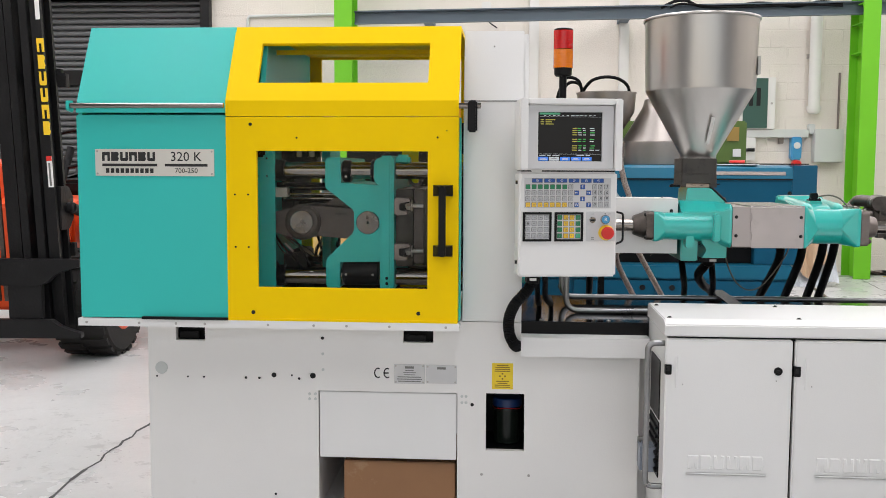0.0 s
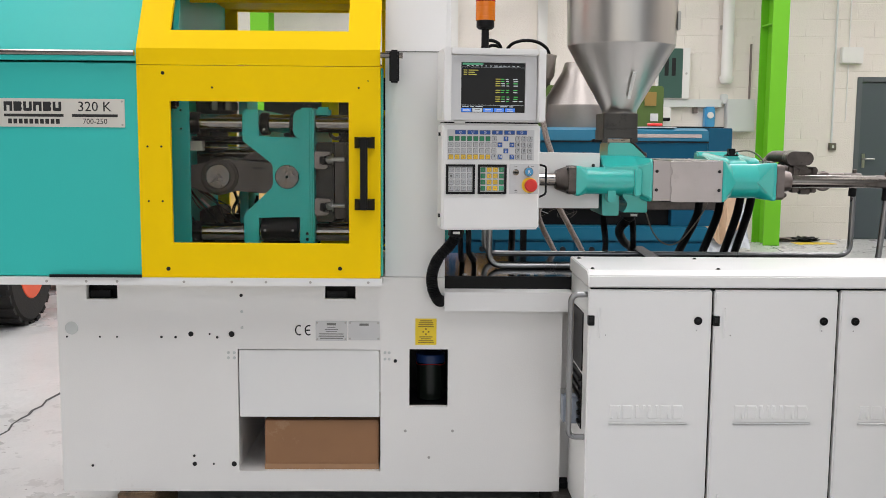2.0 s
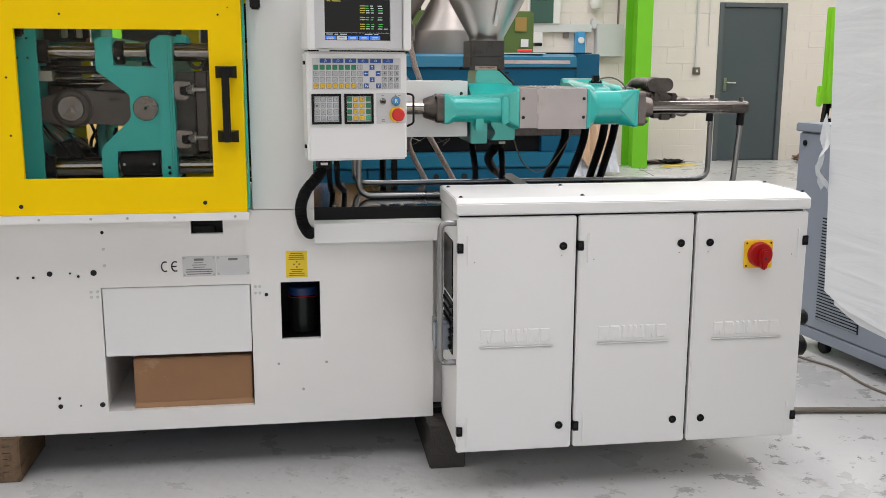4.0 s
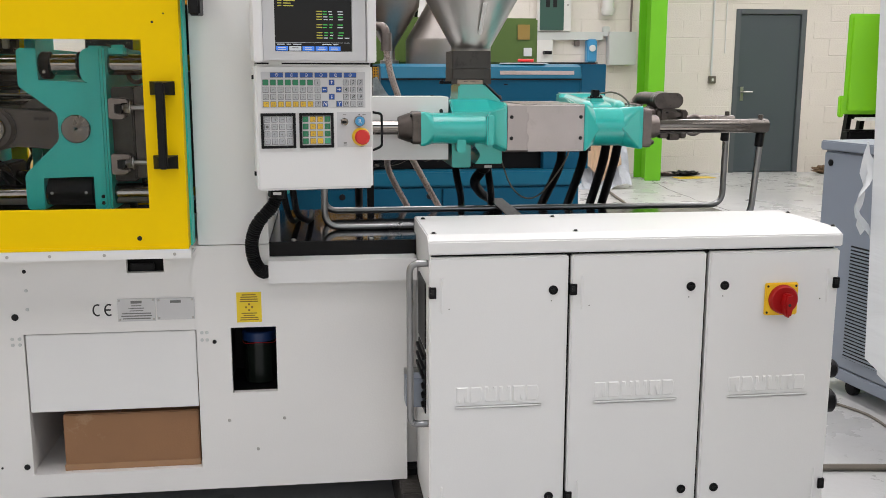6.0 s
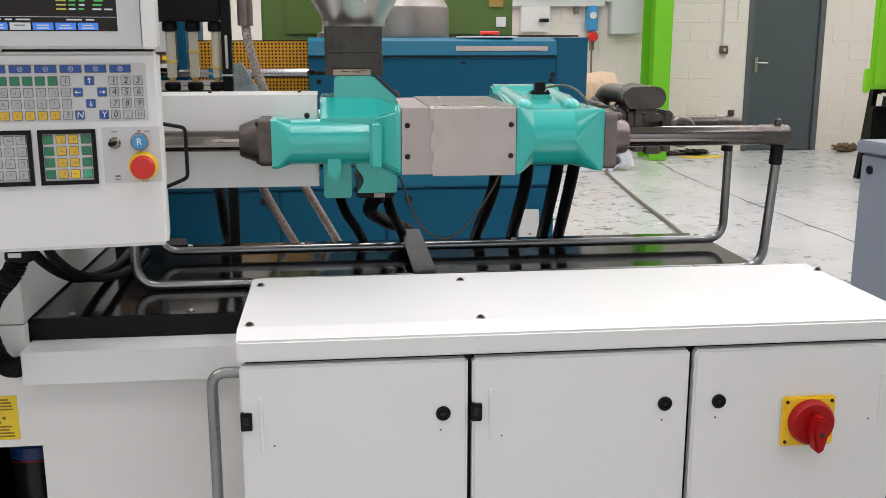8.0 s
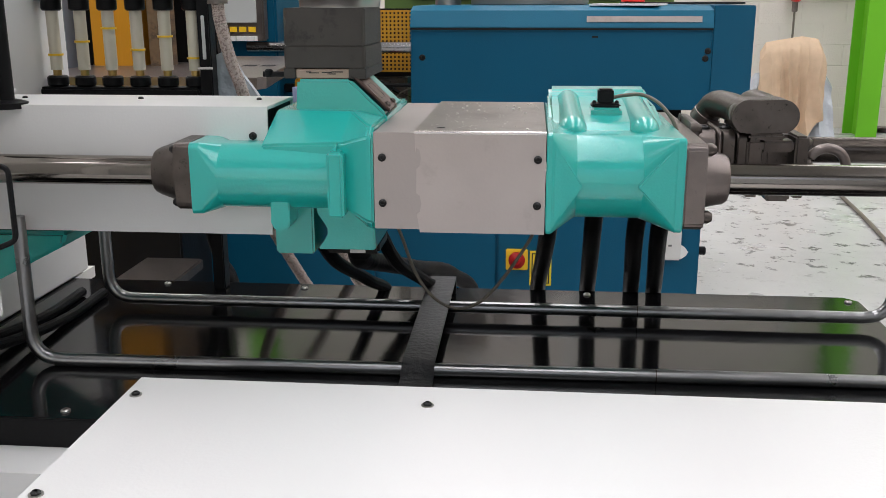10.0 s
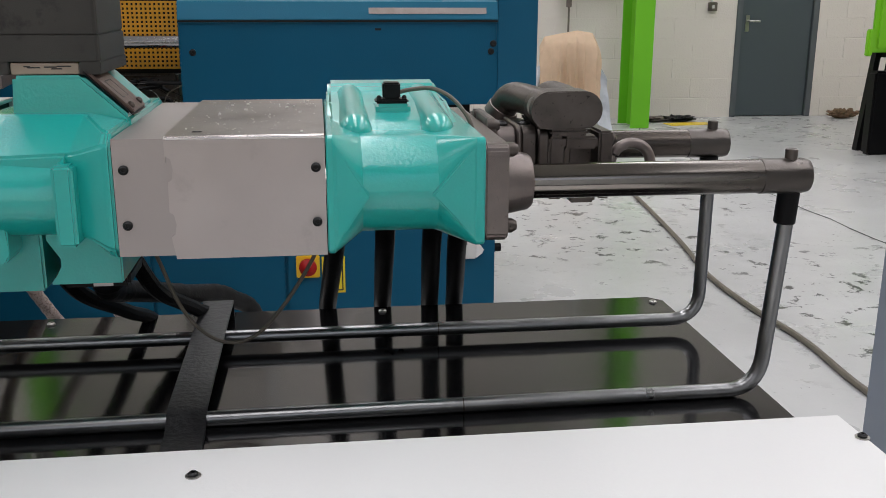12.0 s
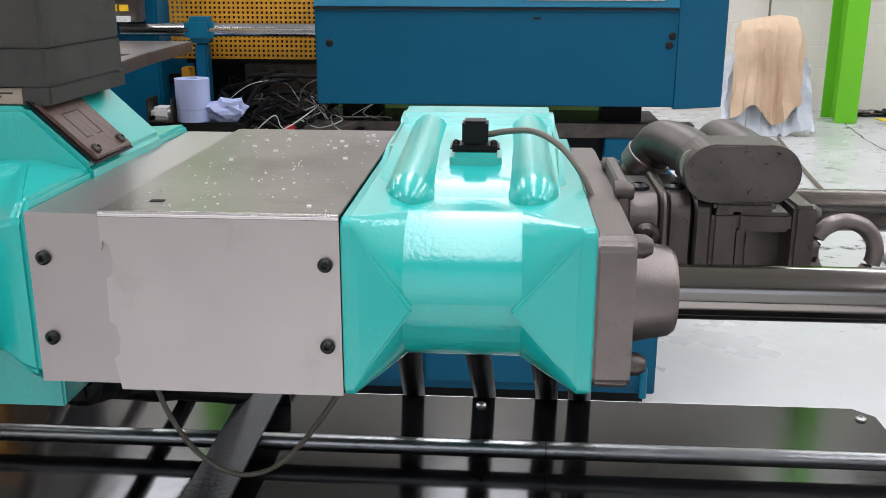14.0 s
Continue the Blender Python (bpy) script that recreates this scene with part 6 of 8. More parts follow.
part("rim", skin(bmesh.new(), [ring_points(Vector((HX[0] + 0.1865 * math.cos(a), HX[1] + 0.1865 * math.sin(a), 1.783)), Vector((-math.sin(a), math.cos(a), 0)), 0.0052, 8) for a in (2 * math.pi * i / 64 for i in range(64))], closed=True), STEEL, hopper)
part("cone", T((*HX, 1.326), (0, 0, 1), [(0, 0.0585), (0.012, 0.0590), (0.222, 0.178)], 64, False), STEEL, hopper)
sg = tube(bmesh.new(), [(0.712 + 0.0065 * g, 0.366 - 0.0585 - (0.046 + 0.085 * g) * 0.566 - 0.006, 1.372 + 0.085 * g) for g in (0.0, 0.02, 0.06, 0.5, 0.94, 0.98, 1.0)], lambda f: 0.0060 if 0.1 < f < 0.9 else 0.0025, 12)
# Opaque off-white in place of the bright highlight along the clear glass.
part("sight_glass", sg, PIPEWHITE, hopper, "narrow sight glass, white for its highlight")
part("catch", B(0.872, 0.882, 0.30, 0.33, 1.60, 1.66, 0.002), ZINC, hopper)
slide = thing("hopper_slide_block", "dark steel hopper slide block on the feed throat", "slide block", (0.69, 0.366, 1.229))
part("upper_block", prism([(p[0], p[1]) for p in rounded(0.691, 0.366, 0.0575, 0.0755, 0.007, 3)], "z", 1.2742, 1.3255, 0.0015), BLOCKMETAL, slide)
part("lower_block", prism([(p[0], p[1]) for p in rounded(0.691, 0.366, 0.0580, 0.0760, 0.006, 3)], "z", 1.2440, 1.2738, 0.0012), BLOCKMETAL, slide)
for lx, lw in ((0.6330, 0.016), (0.7250, 0.024)):
    part("foot", B(lx, lx + lw, 0.290, 0.442, 1.2295, 1.2438, 0.001), BLOCKMETAL, slide)
part("slide_plate", B(0.6495, 0.7245, 0.2935, 0.440, 1.2297, 1.2425, 0.001), SCRATCHED, slide, "bare metal slide plate with scratches")
sc = bmesh.new()
for x0, x1, z0 in ((0.664, 0.671, 1.2378), (0.668, 0.682, 1.2366), (0.686, 0.700, 1.2372), (0.694, 0.706, 1.2352), (0.700, 0.716, 1.2380)):
    box(sc, x0, x1, 0.2931, 0.2943, z0, z0 + 0.0014)
tagged(part("scratches", sc, INK, slide, "", 0), kind="stuff")
part("knob_stem", R((0.634, 0.31, 1.234), (0.598, 0.31, 1.234), 0.004, 10), BLACK, slide)
part("knob", T((0.606, 0.31, 1.230), (0, 0, 1), [(0, 0.004), (0.003, 0.006), (0.009, 0.006), (0.011, 0.004)], 14), BLACK, slide)

# ---- signal beacon ----
beacon = thing("signal_beacon", "red and amber signal beacon on a black post", "beacon", (0.237, 0.26, 1.19))
part("post", R((0.237, 0.26, 1.189), (0.237, 0.26, 1.595), 0.0125, 14), BLACK, beacon)
part("foot", T((0.237, 0.26, 1.1885), (0, 0, 1), [(0, 0.03), (0.008, 0.03), (0.012, 0.016)], 18), BLACK, beacon)
part("socket", T((0.237, 0.26, 1.590), (0, 0, 1), [(0, 0.022), (0.006, 0.029), (0.026, 0.029)], 24), BLACK, beacon)
for z0, mt, nm in ((1.617, LENS_AMBER, "amber_lens"), (1.678, LENS_RED, "red_lens")):
    prof = []
    for k in range(4):
        prof += [(k * 0.0150, 0.0318), (k * 0.0150 + 0.0125, 0.0316), (k * 0.0150 + 0.0137, 0.0309)]
    part(nm, T((0.237, 0.26, z0), (0, 0, 1), prof + [(0.0595, 0.0318)], 28), mt, beacon, nm.replace("_", " "), 40)
part("cap", T((0.237, 0.26, 1.7385), (0, 0, 1), [(0, 0.030), (0.004, 0.030), (0.007, 0.022)], 24), BLACK, beacon)
# ---- supports and loose things at the base ----
for nm, lab, a, mt in (("timber_block", "weathered timber packing block with pencilled writing", (-0.902, -0.790, -0.018, 0.265, 0.0, 0.1385), WOOD), ("timber_block", "dark oily packing block under the cabinet corner", (0.447, 0.560, -0.094, 0.32, 0.0, 0.1405), WOOD_DARK)):
    ob = part(nm, B(*a, 0.004), mt, None, lab)
    tagged(ob, lab, "packing block", "packing blocks")
    if mt is WOOD:
        wr = bmesh.new()
        for k, (zz, w) in enumerate(((0.115, 0.030), (0.095, 0.034), (0.075, 0.022), (0.055, 0.026), (0.035, 0.02))):
            box(wr, -0.882, -0.882 + w, -0.0187, -0.0178, zz - 0.0022, zz + 0.0008)
            box(wr, -0.838, -0.838 + w * 0.7, -0.0187, -0.0178, zz - 0.001, zz + 0.0016)
        part("pencil_marks", wr, INK, ob, "", 0)
tagged(part("timber_block", B(1.20, 1.31, 0.3, 0.7, 0, 0.140, 0.004), WOOD_DARK), "dark packing block under the machine's end", "packing block", "packing blocks")
carton = thing("cardboard_box", "closed brown cardboard box inside the base opening", "box", (-0.27, 0.2, 0.2035))
part("carton", B(-0.450, -0.096, 0.020, 0.36, 0.2037, 0.362, 0.003), CARD, carton)
part("tape", B(-0.452, -0.094, 0.0192, 0.0204, 0.2045, 0.222), TAPE, carton, "shiny strip of parcel tape")
part("tape", B(-0.30, -0.25, 0.0192, 0.362, 0.3615, 0.3626), TAPE, carton)
jar = thing("oil_jar", "dark oily jar with a blue screw lid", "jar", (0.066, 0.13, 0.405))
part("jar", T((0.066, 0.13, 0.4055), (0, 0, 1), [(0, 0.040), (0.004, 0.044), (0.110, 0.044), (0.122, 0.038)], 28), JAR, jar)
part("lid", T((0.066, 0.13, 0.5275), (0, 0, 1), [(0, 0.047), (0.024, 0.047), (0.027, 0.044)], 28), BLUELID, jar, "blue plastic screw lid")
part("tie", skin(bmesh.new(), [ring_points(Vector((0.066 + 0.046 * math.cos(a), 0.13 + 0.046 * math.sin(a), 0.523 + 0.003 * math.sin(3 * a))), Vector((-math.sin(a), math.cos(a), 0)), 0.0012, 6) for a in (2 * math.pi * i / 24 for i in range(24))], closed=True), RED_SW, jar)

# ---- neighbouring blue machine ----
blue = thing("blue_machine", "petrol blue injection machine with amber mesh guard", "machine", (0.9, 2.9, 0.0))
part("lower_cabinet", B(-0.35, 1.590, 2.345, 3.10, 0.06, 0.690, 0.004), BLUE, blue)
part("plinth", B(-0.30, 1.56, 2.38, 3.05, 0.0, 0.0595), BLACK, blue)
part("ledge", B(-0.36, 1.600, 2.325, 3.12, 0.6905, 0.772, 0.008), BLUE_TOP, blue, "lighter blue ledge above the lower doors")
for x0, x1 in ((-0.34, 0.415), (0.425, 0.860), (0.870, 1.585)):
    dr = part("lower_door", B(x0, x1, 2.330, 2.3445, 0.09, 0.682, 0.003), BLUE, blue)
    part("door_lock", T((x0 + 0.09 if x0 > 0.8 else x1 - 0.06, 2.330, 0.643), (0, -1, 0), [(0, 0.016), (0.004, 0.016), (0.005, 0.009)], 16), BOLT, dr)
sw = part("main_switch", B(0.898, 0.978, 2.318, 2.3295, 0.378, 0.456, 0.003), YELLOW_BIT, blue, "yellow and red main switch")
part("switch_knob", T((0.938, 2.318, 0.417), (0, -1, 0), [(0, 0.030), (0.012, 0.030), (0.03, 0.012)], 20), RED_SW, sw)
sk = part("warning_sticker", B(0.985, 1.064, 2.3275, 2.3298, 0.319, 0.449), STICKER, blue, "yellow electrical warning sticker")
bolt_sign = bmesh.new()
skin(bolt_sign, [[(1.030, yy, 0.430), (1.008, yy, 0.385), (1.024, yy, 0.388), (1.016, yy, 0.345), (1.040, yy, 0.398), (1.025, yy, 0.394)] for yy in (2.3262, 2.3276)])
part("flash_sign", bolt_sign, RED, sk, "", 0)
part("sticker_frame", holed(0.992, 1.057, 0.327, 0.441, 2.3264, 2.3276, [(0.996, 1.053, 0.331, 0.437)]), INK, sk, "", 0)
part("upper_hood", prism([(2.330, 0.962), (2.330, 1.228), (2.323, 1.234), (2.345, 1.292), (2.42, 1.306), (3.10, 1.306), (3.10, 0.962)], "x", 0.556, 1.584, 0.003), BLUE, blue, "blue sheet hood over the injection side")
part("hood_groove", B(0.557, 1.583, 2.3215, 2.326, 1.2315, 1.2375), DARKHOLE, blue)
part("hood_lid", prism([(2.320, 1.240), (2.340, 1.296), (2.42, 1.311), (3.10, 1.311), (3.10, 1.3065), (2.42, 1.3065), (2.343, 1.2915), (2.3245, 1.240)], "x", 0.556, 1.584), BLUE_TOP, blue, "lighter blue sloped hood lid", 0)
part("lid_slot", prism([(2.3232, 1.258), (2.3298, 1.277), (2.3345, 1.276), (2.3275, 1.257)], "x", 1.16, 1.545), STEEL_DULL, blue, "pale recessed grip strip")
part("end_hood", prism([(1.585, 2.335), (1.735, 2.400), (1.735, 3.10), (1.585, 3.10)], "z", 0.955, 1.312, 0.003), BLUE, blue, "blue end hood")
for bx, bz in ((0.597, 1.137), (1.563, 1.137), (1.570, 1.162)):
    screw(blue, (bx, 2.330, bz), (0, -1, 0), 0.011, 0.004, BOLT)
part("hood_scar", B(1.18, 1.20, 2.3285, 2.3302, 1.205, 1.212), DARKHOLE, blue)
part("slide_bed", B(0.40, 1.62, 2.42, 3.0, 0.7725, 0.86, 0.004), BLACK, blue)
part("slide_rail", B(0.50, 1.66, 2.38, 2.44, 0.862, 0.905, 0.003), CAST, blue)
part("slide_rail_foot", B(1.40, 1.64, 2.36, 2.46, 0.7725, 0.8615, 0.003), BLUE, blue)
part("hood_leg", B(0.60, 0.72, 2.50, 2.60, 0.8605, 0.962), BLACK, blue)
part("hood_leg", B(1.40, 1.52, 2.50, 2.60, 0.8605, 0.962), BLACK, blue)
part("drain_pipe", R((1.55, 2.32, 0.06), (1.55, 2.32, 0.16), 0.012, 10), BLUE_TOP, blue)
# amber mesh guard, tie bar and clevis
mesh = bmesh.new()
MX0, MX1, MZ0, MZ1, MY = 0.075, 0.556, 1.078, 1.292, 2.50
n = 33
for i in range(n + 1):
    x = MX0 + (MX1 - MX0) * i / n
    box(mesh, x - 0.0036, x + 0.0036, MY, MY + 0.006, MZ0, MZ1)
for j in range(16):
    z = MZ0 + (MZ1 - MZ0) * j / 15
    box(mesh, MX0, MX1, MY - 0.001, MY + 0.005, z - 0.0034, z + 0.0034)
part("mesh_guard", mesh, AMBERMESH, blue, "amber perforated mesh guard", 0)
part("mesh_back", B(MX0, MX1, 2.62, 2.64, 1.05, 1.30), BLACK, blue, smooth=0)
part("tie_bar", R((-0.05, 2.42, 1.167), (0.556, 2.42, 1.167), 0.020, 18), BAR_BRIGHT, blue, "bright steel tie bar")
cl = part("clevis", B(0.148, 0.236, 2.385, 2.46, 1.128, 1.205, 0.016, 4), BLUE_TOP, blue, "blue cast clevis")
part("clevis_stem", B(0.175, 0.212, 2.40, 2.45, 0.80, 1.128, 0.006), BLUE, cl)
part("platen", B(-0.30, 0.06, 2.42, 3.0, 0.7725, 1.45, 0.008), BLUE, blue, "blue platen block")
part("inner_block", B(0.25, 0.50, 2.66, 2.9, 0.7725, 1.05, 0.01), CAST, blue)
rng = random.Random(21)
part("orange_block", B(0.105, 0.135, 2.47, 2.52, 0.96, 1.05, 0.004), AMBERMESH, blue)
part("orange_block_arm", B(0.061, 0.1045, 2.48, 2.51, 1.00, 1.03, 0.003), BLACK, blue)
for k in range(70):
    x, y, z = rng.uniform(0.24, 0.62), rng.uniform(2.345, 2.47), rng.uniform(0.80, 0.95)
    pts = [(x, y, z)]
    for _ in range(5):
        x, y, z = x + rng.uniform(-0.10, 0.14), min(2.50, max(2.34, y + rng.uniform(-0.04, 0.04))), min(1.04, max(0.79, z + rng.uniform(-0.06, 0.07)))
        pts.append((x, y, z))
    thick = k % 6 == 0
    part("wire", tube(bmesh.new(), curve(pts, 8), 0.007 if thick else rng.choice((0.0010, 0.0013, 0.0018)), 6), RUBBER if thick else rng.choice((RUBBER, CABLE, CABLE, RUBBER, WOOD_DARK, RUBBER, GREYBOX)), blue)
part("inner_panel", B(-0.05, 0.34, 2.74, 2.78, 0.7725, 1.06, 0.004), BLACK, blue)
part("red_plug", B(0.44, 0.47, 2.40, 2.43, 0.865, 0.885, 0.003), RED, blue)
# operator screen of that machine
scr = part("screen_housing", B(-0.22, 0.03, 2.36, 2.418, 1.19, 1.47, 0.006), CAST_MID, blue, "grey operator screen with yellow keys")
part("screen_glass", B(-0.195, 0.005, 2.354, 2.3605, 1.255, 1.44), GREYBOX, scr, smooth=0)
for k in range(6):
    part("screen_key", B(-0.195 + k * 0.034, -0.170 + k * 0.034, 2.354, 2.3605, 1.222, 1.240), YELLOW_BIT, scr, smooth=0)
    part("screen_key", B(-0.205 + k * 0.036, -0.175 + k * 0.036, 2.33, 2.3605, 1.192, 1.208), WHITEPAPER, scr, smooth=0)

# things on the blue machine
tray2 = tagged(part("steel_table", prism([(-0.32, 2.20), (-0.32, 1.30), (0.30, 1.30), (0.315, 1.34), (0.255, 1.80), (0.235, 2.20)], "z", 1.118, 1.148, 0.002), CAST_MID), "bare steel side table on a dark stand", "table")
for hx in (0.10, 0.16, 0.215):
    part("table_slot", B(hx - 0.020, hx + 0.020, 1.70, 1.76, 1.1482, 1.1487), DARKHOLE, tray2, "dark cut-out in the table top", 0)
part("table_stand", B(-0.28, -0.14, 1.97, 2.15, 0.0, 1.1175, 0.005), BLACK, tray2)
crate = tagged(part("wooden_stand", B(0.05, 0.34, 2.300, 2.396, 0.7725, 0.905, 0.004), BLACK), "low dark stand on the ledge of the blue machine", "stand")
bl_box = tagged(part("parts_box", prism([(0.052, 0.9052), (0.128, 0.9052), (0.128, 0.975), (0.124, 0.975), (0.124, 0.909), (0.056, 0.909), (0.056, 0.975), (0.052, 0.975)], "y", 2.300, 2.385), CAST), "small dark metal holder with rags on the stand", "holder")
ragm = B(0.058, 0.122, 2.304, 2.380, 0.9095, 0.950, 0.012, 3)
for v in ragm.verts:
    v.co += Vector((0.004, 0.004, 0.008)) * noise.noise(v.co * 60)
part("rag", ragm, WHITEPAPER, bl_box, "grubby white rag", 40)
roll = thing("paper_roll", "lilac blue paper wiping roll standing on end", "paper roll", (0.178, 2.348, 0.905))
part("roll", T((0.178, 2.348, 0.9052), (0, 0, 1), [(0, 0.050), (0.034, 0.050), (0.036, 0.0485), (0.038, 0.0505), (0.125, 0.0505), (0.125, 0.018), (0.09, 0.018)], 28), PAPER, roll)
tuft = bmesh.new()
bmesh.ops.create_icosphere(tuft, subdivisions=3, radius=0.04)
for v in tuft.verts:
    v.co = Vector((v.co.x * 1.7, v.co.y * 0.8, v.co.z * 0.85)) * (1 + 0.5 * noise.noise(v.co * 45)) + Vector((0.278, 2.350, 0.9375))
tagged(part("paper_wad", tuft, PAPER, None, "", 0), "crumpled lilac paper towel beside the roll", "paper towel")
hp = thing("steel_hopper", "dull stainless conical hopper on the neighbouring machine", "hopper", (0.66, 2.88, 1.311))
part("cone", T((0.64, 2.88, 1.385), (0, 0, 1), [(0, 0.030), (0.02, 0.032), (0.235, 0.165), (0.345, 0.174)], 40), STEEL_DULL, hp)
part("rim", T((0.64, 2.88, 1.730), (0, 0, 1), [(0, 0.178), (0.008, 0.178)], 40), STEEL_DULL, hp)
part("foot", T((0.64, 2.88, 1.3112), (0, 0, 1), [(0, 0.052), (0.022, 0.052), (0.026, 0.034), (0.05, 0.030), (0.074, 0.030)], 28), STEEL, hp)
dm = thing("conical_bin", "dull stainless drum with a conical lid", "bin", (0.963, 2.88, 1.311))
part("drum", T((0.963, 2.88, 1.3112), (0, 0, 1), [(0, 0.228), (0.006, 0.232), (0.125, 0.232), (0.137, 0.229)], 48), STEEL_DULL, dm)
part("conical_lid", T((0.963, 2.88, 1.4485), (0, 0, 1), [(0, 0.229), (0.20, 0.110), (0.25, 0.095)], 48), STEEL_DULL, dm)
ppr = tagged(part("paper_sheet", prism([(1.17, 2.40), (1.40, 2.37), (1.45, 2.50), (1.20, 2.55)], "z", 1.3115, 1.3175), WHITEPAPER), "white papers lying on the blue hood", "paper")
tagged(part("folder", B(1.30, 1.72, 2.50, 2.72, 1.3155, 1.322, 0.002), INK), "flat black folder on the blue hood", "folder")
tagged(part("red_marker", R((1.29, 2.52, 1.3305), (1.37, 2.50, 1.3305), 0.0085, 12, 0.002), RED), "red marker pen on the papers", "pen")

# ---- olive green machine behind ----
olive = thing("olive_machine", "olive green machine cabinet behind the blue machine", "machine", (1.0, 3.7, 0.0))
part("body", B(0.30, 1.60, 3.42, 4.20, 0.0, 1.60, 0.01), OLIVE, olive)
part("panel", B(0.42, 0.86, 3.408, 3.4195, 1.33, 1.56, 0.004), OLIVE, olive)
part("panel", B(0.90, 1.57, 3.408, 3.4195, 1.33, 1.58, 0.004), OLIVE, olive)
part("vent_plate", B(1.47, 1.545, 3.398, 3.4075, 1.47, 1.56), BRASS, olive)
part("label", B(1.51, 1.56, 3.400, 3.4075, 1.37, 1.42), WHITEPAPER, olive)

# ---- water flow meters behind the injection side ----
flow = thing("flow_meter_rack", "black water manifold with milky flow tubes", "manifold", (0.14, 0.69, 0.0))
FY = 0.63
part("lower_manifold", B(-0.15, 0.397, FY - 0.022, FY + 0.022, 1.060, 1.186, 0.004), BLACK, flow)
part("upper_manifold", B(-0.15, 0.397, FY - 0.026, FY + 0.026, 1.340, 1.455, 0.004), BLACK, flow)
part("rack_post", B(0.398, 0.420, FY - 0.015, FY + 0.015, 0.8152, 1.47, 0.002), BLACK, flow)
part("rack_post", B(-0.175, -0.152, FY - 0.015, FY + 0.015, 0.8152, 1.47, 0.002), BLACK, flow)
part("label_strip", B(0.406, 0.412, FY - 0.018, FY - 0.0152, 1.235, 1.31, 0.001), GREYBOX, flow)
part("cable_tie", B(0.396, 0.422, FY - 0.0175, FY - 0.0155, 1.218, 1.222), PIPEWHITE, flow)
for k in range(11):
    x = 0.385 - k * 0.0510
    tb = part("flow_tube", R((x, FY, 1.215), (x, FY, 1.320), 0.0108, 14), NYLON, flow, "milky plastic flow tube")
    part("tube_nut", R((x, FY, 1.186), (x, FY, 1.205), 0.0185, 12, 0.003), BLACK, tb)
    part("tube_stem", R((x, FY, 1.205), (x, FY, 1.216), 0.0075, 10), BRASS, tb)
    part("tube_nut", R((x, FY, 1.318), (x, FY, 1.340), 0.0175, 12, 0.003), BLACK, tb)
    zz = 1.235 + (k * 37 % 60) / 1000
    part("indicator_ring", R((x, FY, zz), (x, FY, zz + 0.0035), 0.0135, 14), YELLOW_BIT, tb)
for k, pts in enumerate(([(0.460, 0.545, 1.335), (0.464, 0.542, 1.300), (0.478, 0.540, 1.240), (0.498, 0.540, 1.176), (0.505, 0.55, 1.08), (0.475, 0.64, 1.0), (0.475, 0.70, 0.940), (0.541, 0.72, 0.809), (0.600, 0.74, 0.70), (0.63, 0.80, 0.5)], [(0.50, 0.74, 1.08), (0.53, 0.72, 1.02), (0.572, 0.72, 0.947), (0.650, 0.72, 0.806), (0.710, 0.74, 0.70), (0.74, 0.80, 0.5)])):
    hs = thing("braided_hose", "clear braided water hose", "hose", pts[-1], group="braided hoses")
    part("hose", tube(bmesh.new(), curve([*pts, (pts[-1][0], pts[-1][1], 0.002)], 20), lambda f: 0.0098 + 0.0009 * (int(f * 20 * len(pts) + 0.5) % 2), 12), HOSE_CLEAR, hs)
    part("fitting", R((pts[0][0], pts[0][1], pts[0][2] - 0.005), (pts[0][0], pts[0][1], pts[0][2] + 0.05), 0.017, 12), CAST_MID, hs)
elb = tagged(part("pipe_elbow", tube(bmesh.new(), bent([(0.460, 0.545, 1.345), (0.457, 0.55, 1.405), (0.420, 0.60, 1.408), (0.398, 0.63, 1.408)], 0.025, 5), 0.0145, 12), CAST_MID), "grey pipe elbow over the flow meters", "pipe fitting")
fs = bmesh.new()
pts = [(0.402, 0.655, 1.235), (0.436, 0.66, 1.250), (0.462, 0.655, 1.205), (0.492, 0.655, 1.166), (0.50, 0.66, 1.05), (0.40, 0.66, 1.05)]
skin(fs, [[(x, y + off, z) for x, y, z in pts] for off in (0.0, 0.014)])
bmesh.ops.subdivide_edges(fs, edges=list(fs.edges), cuts=3, use_grid_fill=True)
for v in fs.verts:
    v.co.y += 0.008 * noise.noise(v.co * 40)
part("plastic_bag", fs, PLASTIC_SHEET, flow, "crumpled clear plastic bag hung on the rack", 20)
for pts in ([(0.36, 3.46, 1.601), (0.375, 3.40, 1.74), (0.39, 3.32, 1.80), (0.420, 3.30, 1.862), (0.470, 3.30, 1.866), (0.515, 3.32, 1.832), (0.54, 3.40, 1.72), (0.54, 3.46, 1.601)], [(0.38, 3.50, 1.601), (0.40, 3.44, 1.76), (0.43, 3.36, 1.825), (0.475, 3.34, 1.842), (0.525, 3.36, 1.815), (0.55, 3.46, 1.70), (0.55, 3.50, 1.601)], [(0.50, 3.48, 1.601), (0.53, 3.40, 1.76), (0.575, 3.32, 1.838), (0.635, 3.30, 1.866), (0.71, 3.30, 1.870), (0.780, 3.32, 1.85), (0.83, 3.36, 1.80), (0.85, 3.46, 1.68), (0.85, 3.50, 1.601)]):
    lh = thing("looped_hose", "black hose looping up from the olive machine", "hose", pts[0], group="looped hoses")
    part("hose", tube(bmesh.new(), curve(pts), 0.0105, 12), RUBBER, lh)
bh = thing("black_hose", "black rubber hose behind the tray", "hose", (0.37, 0.82, 0.0))
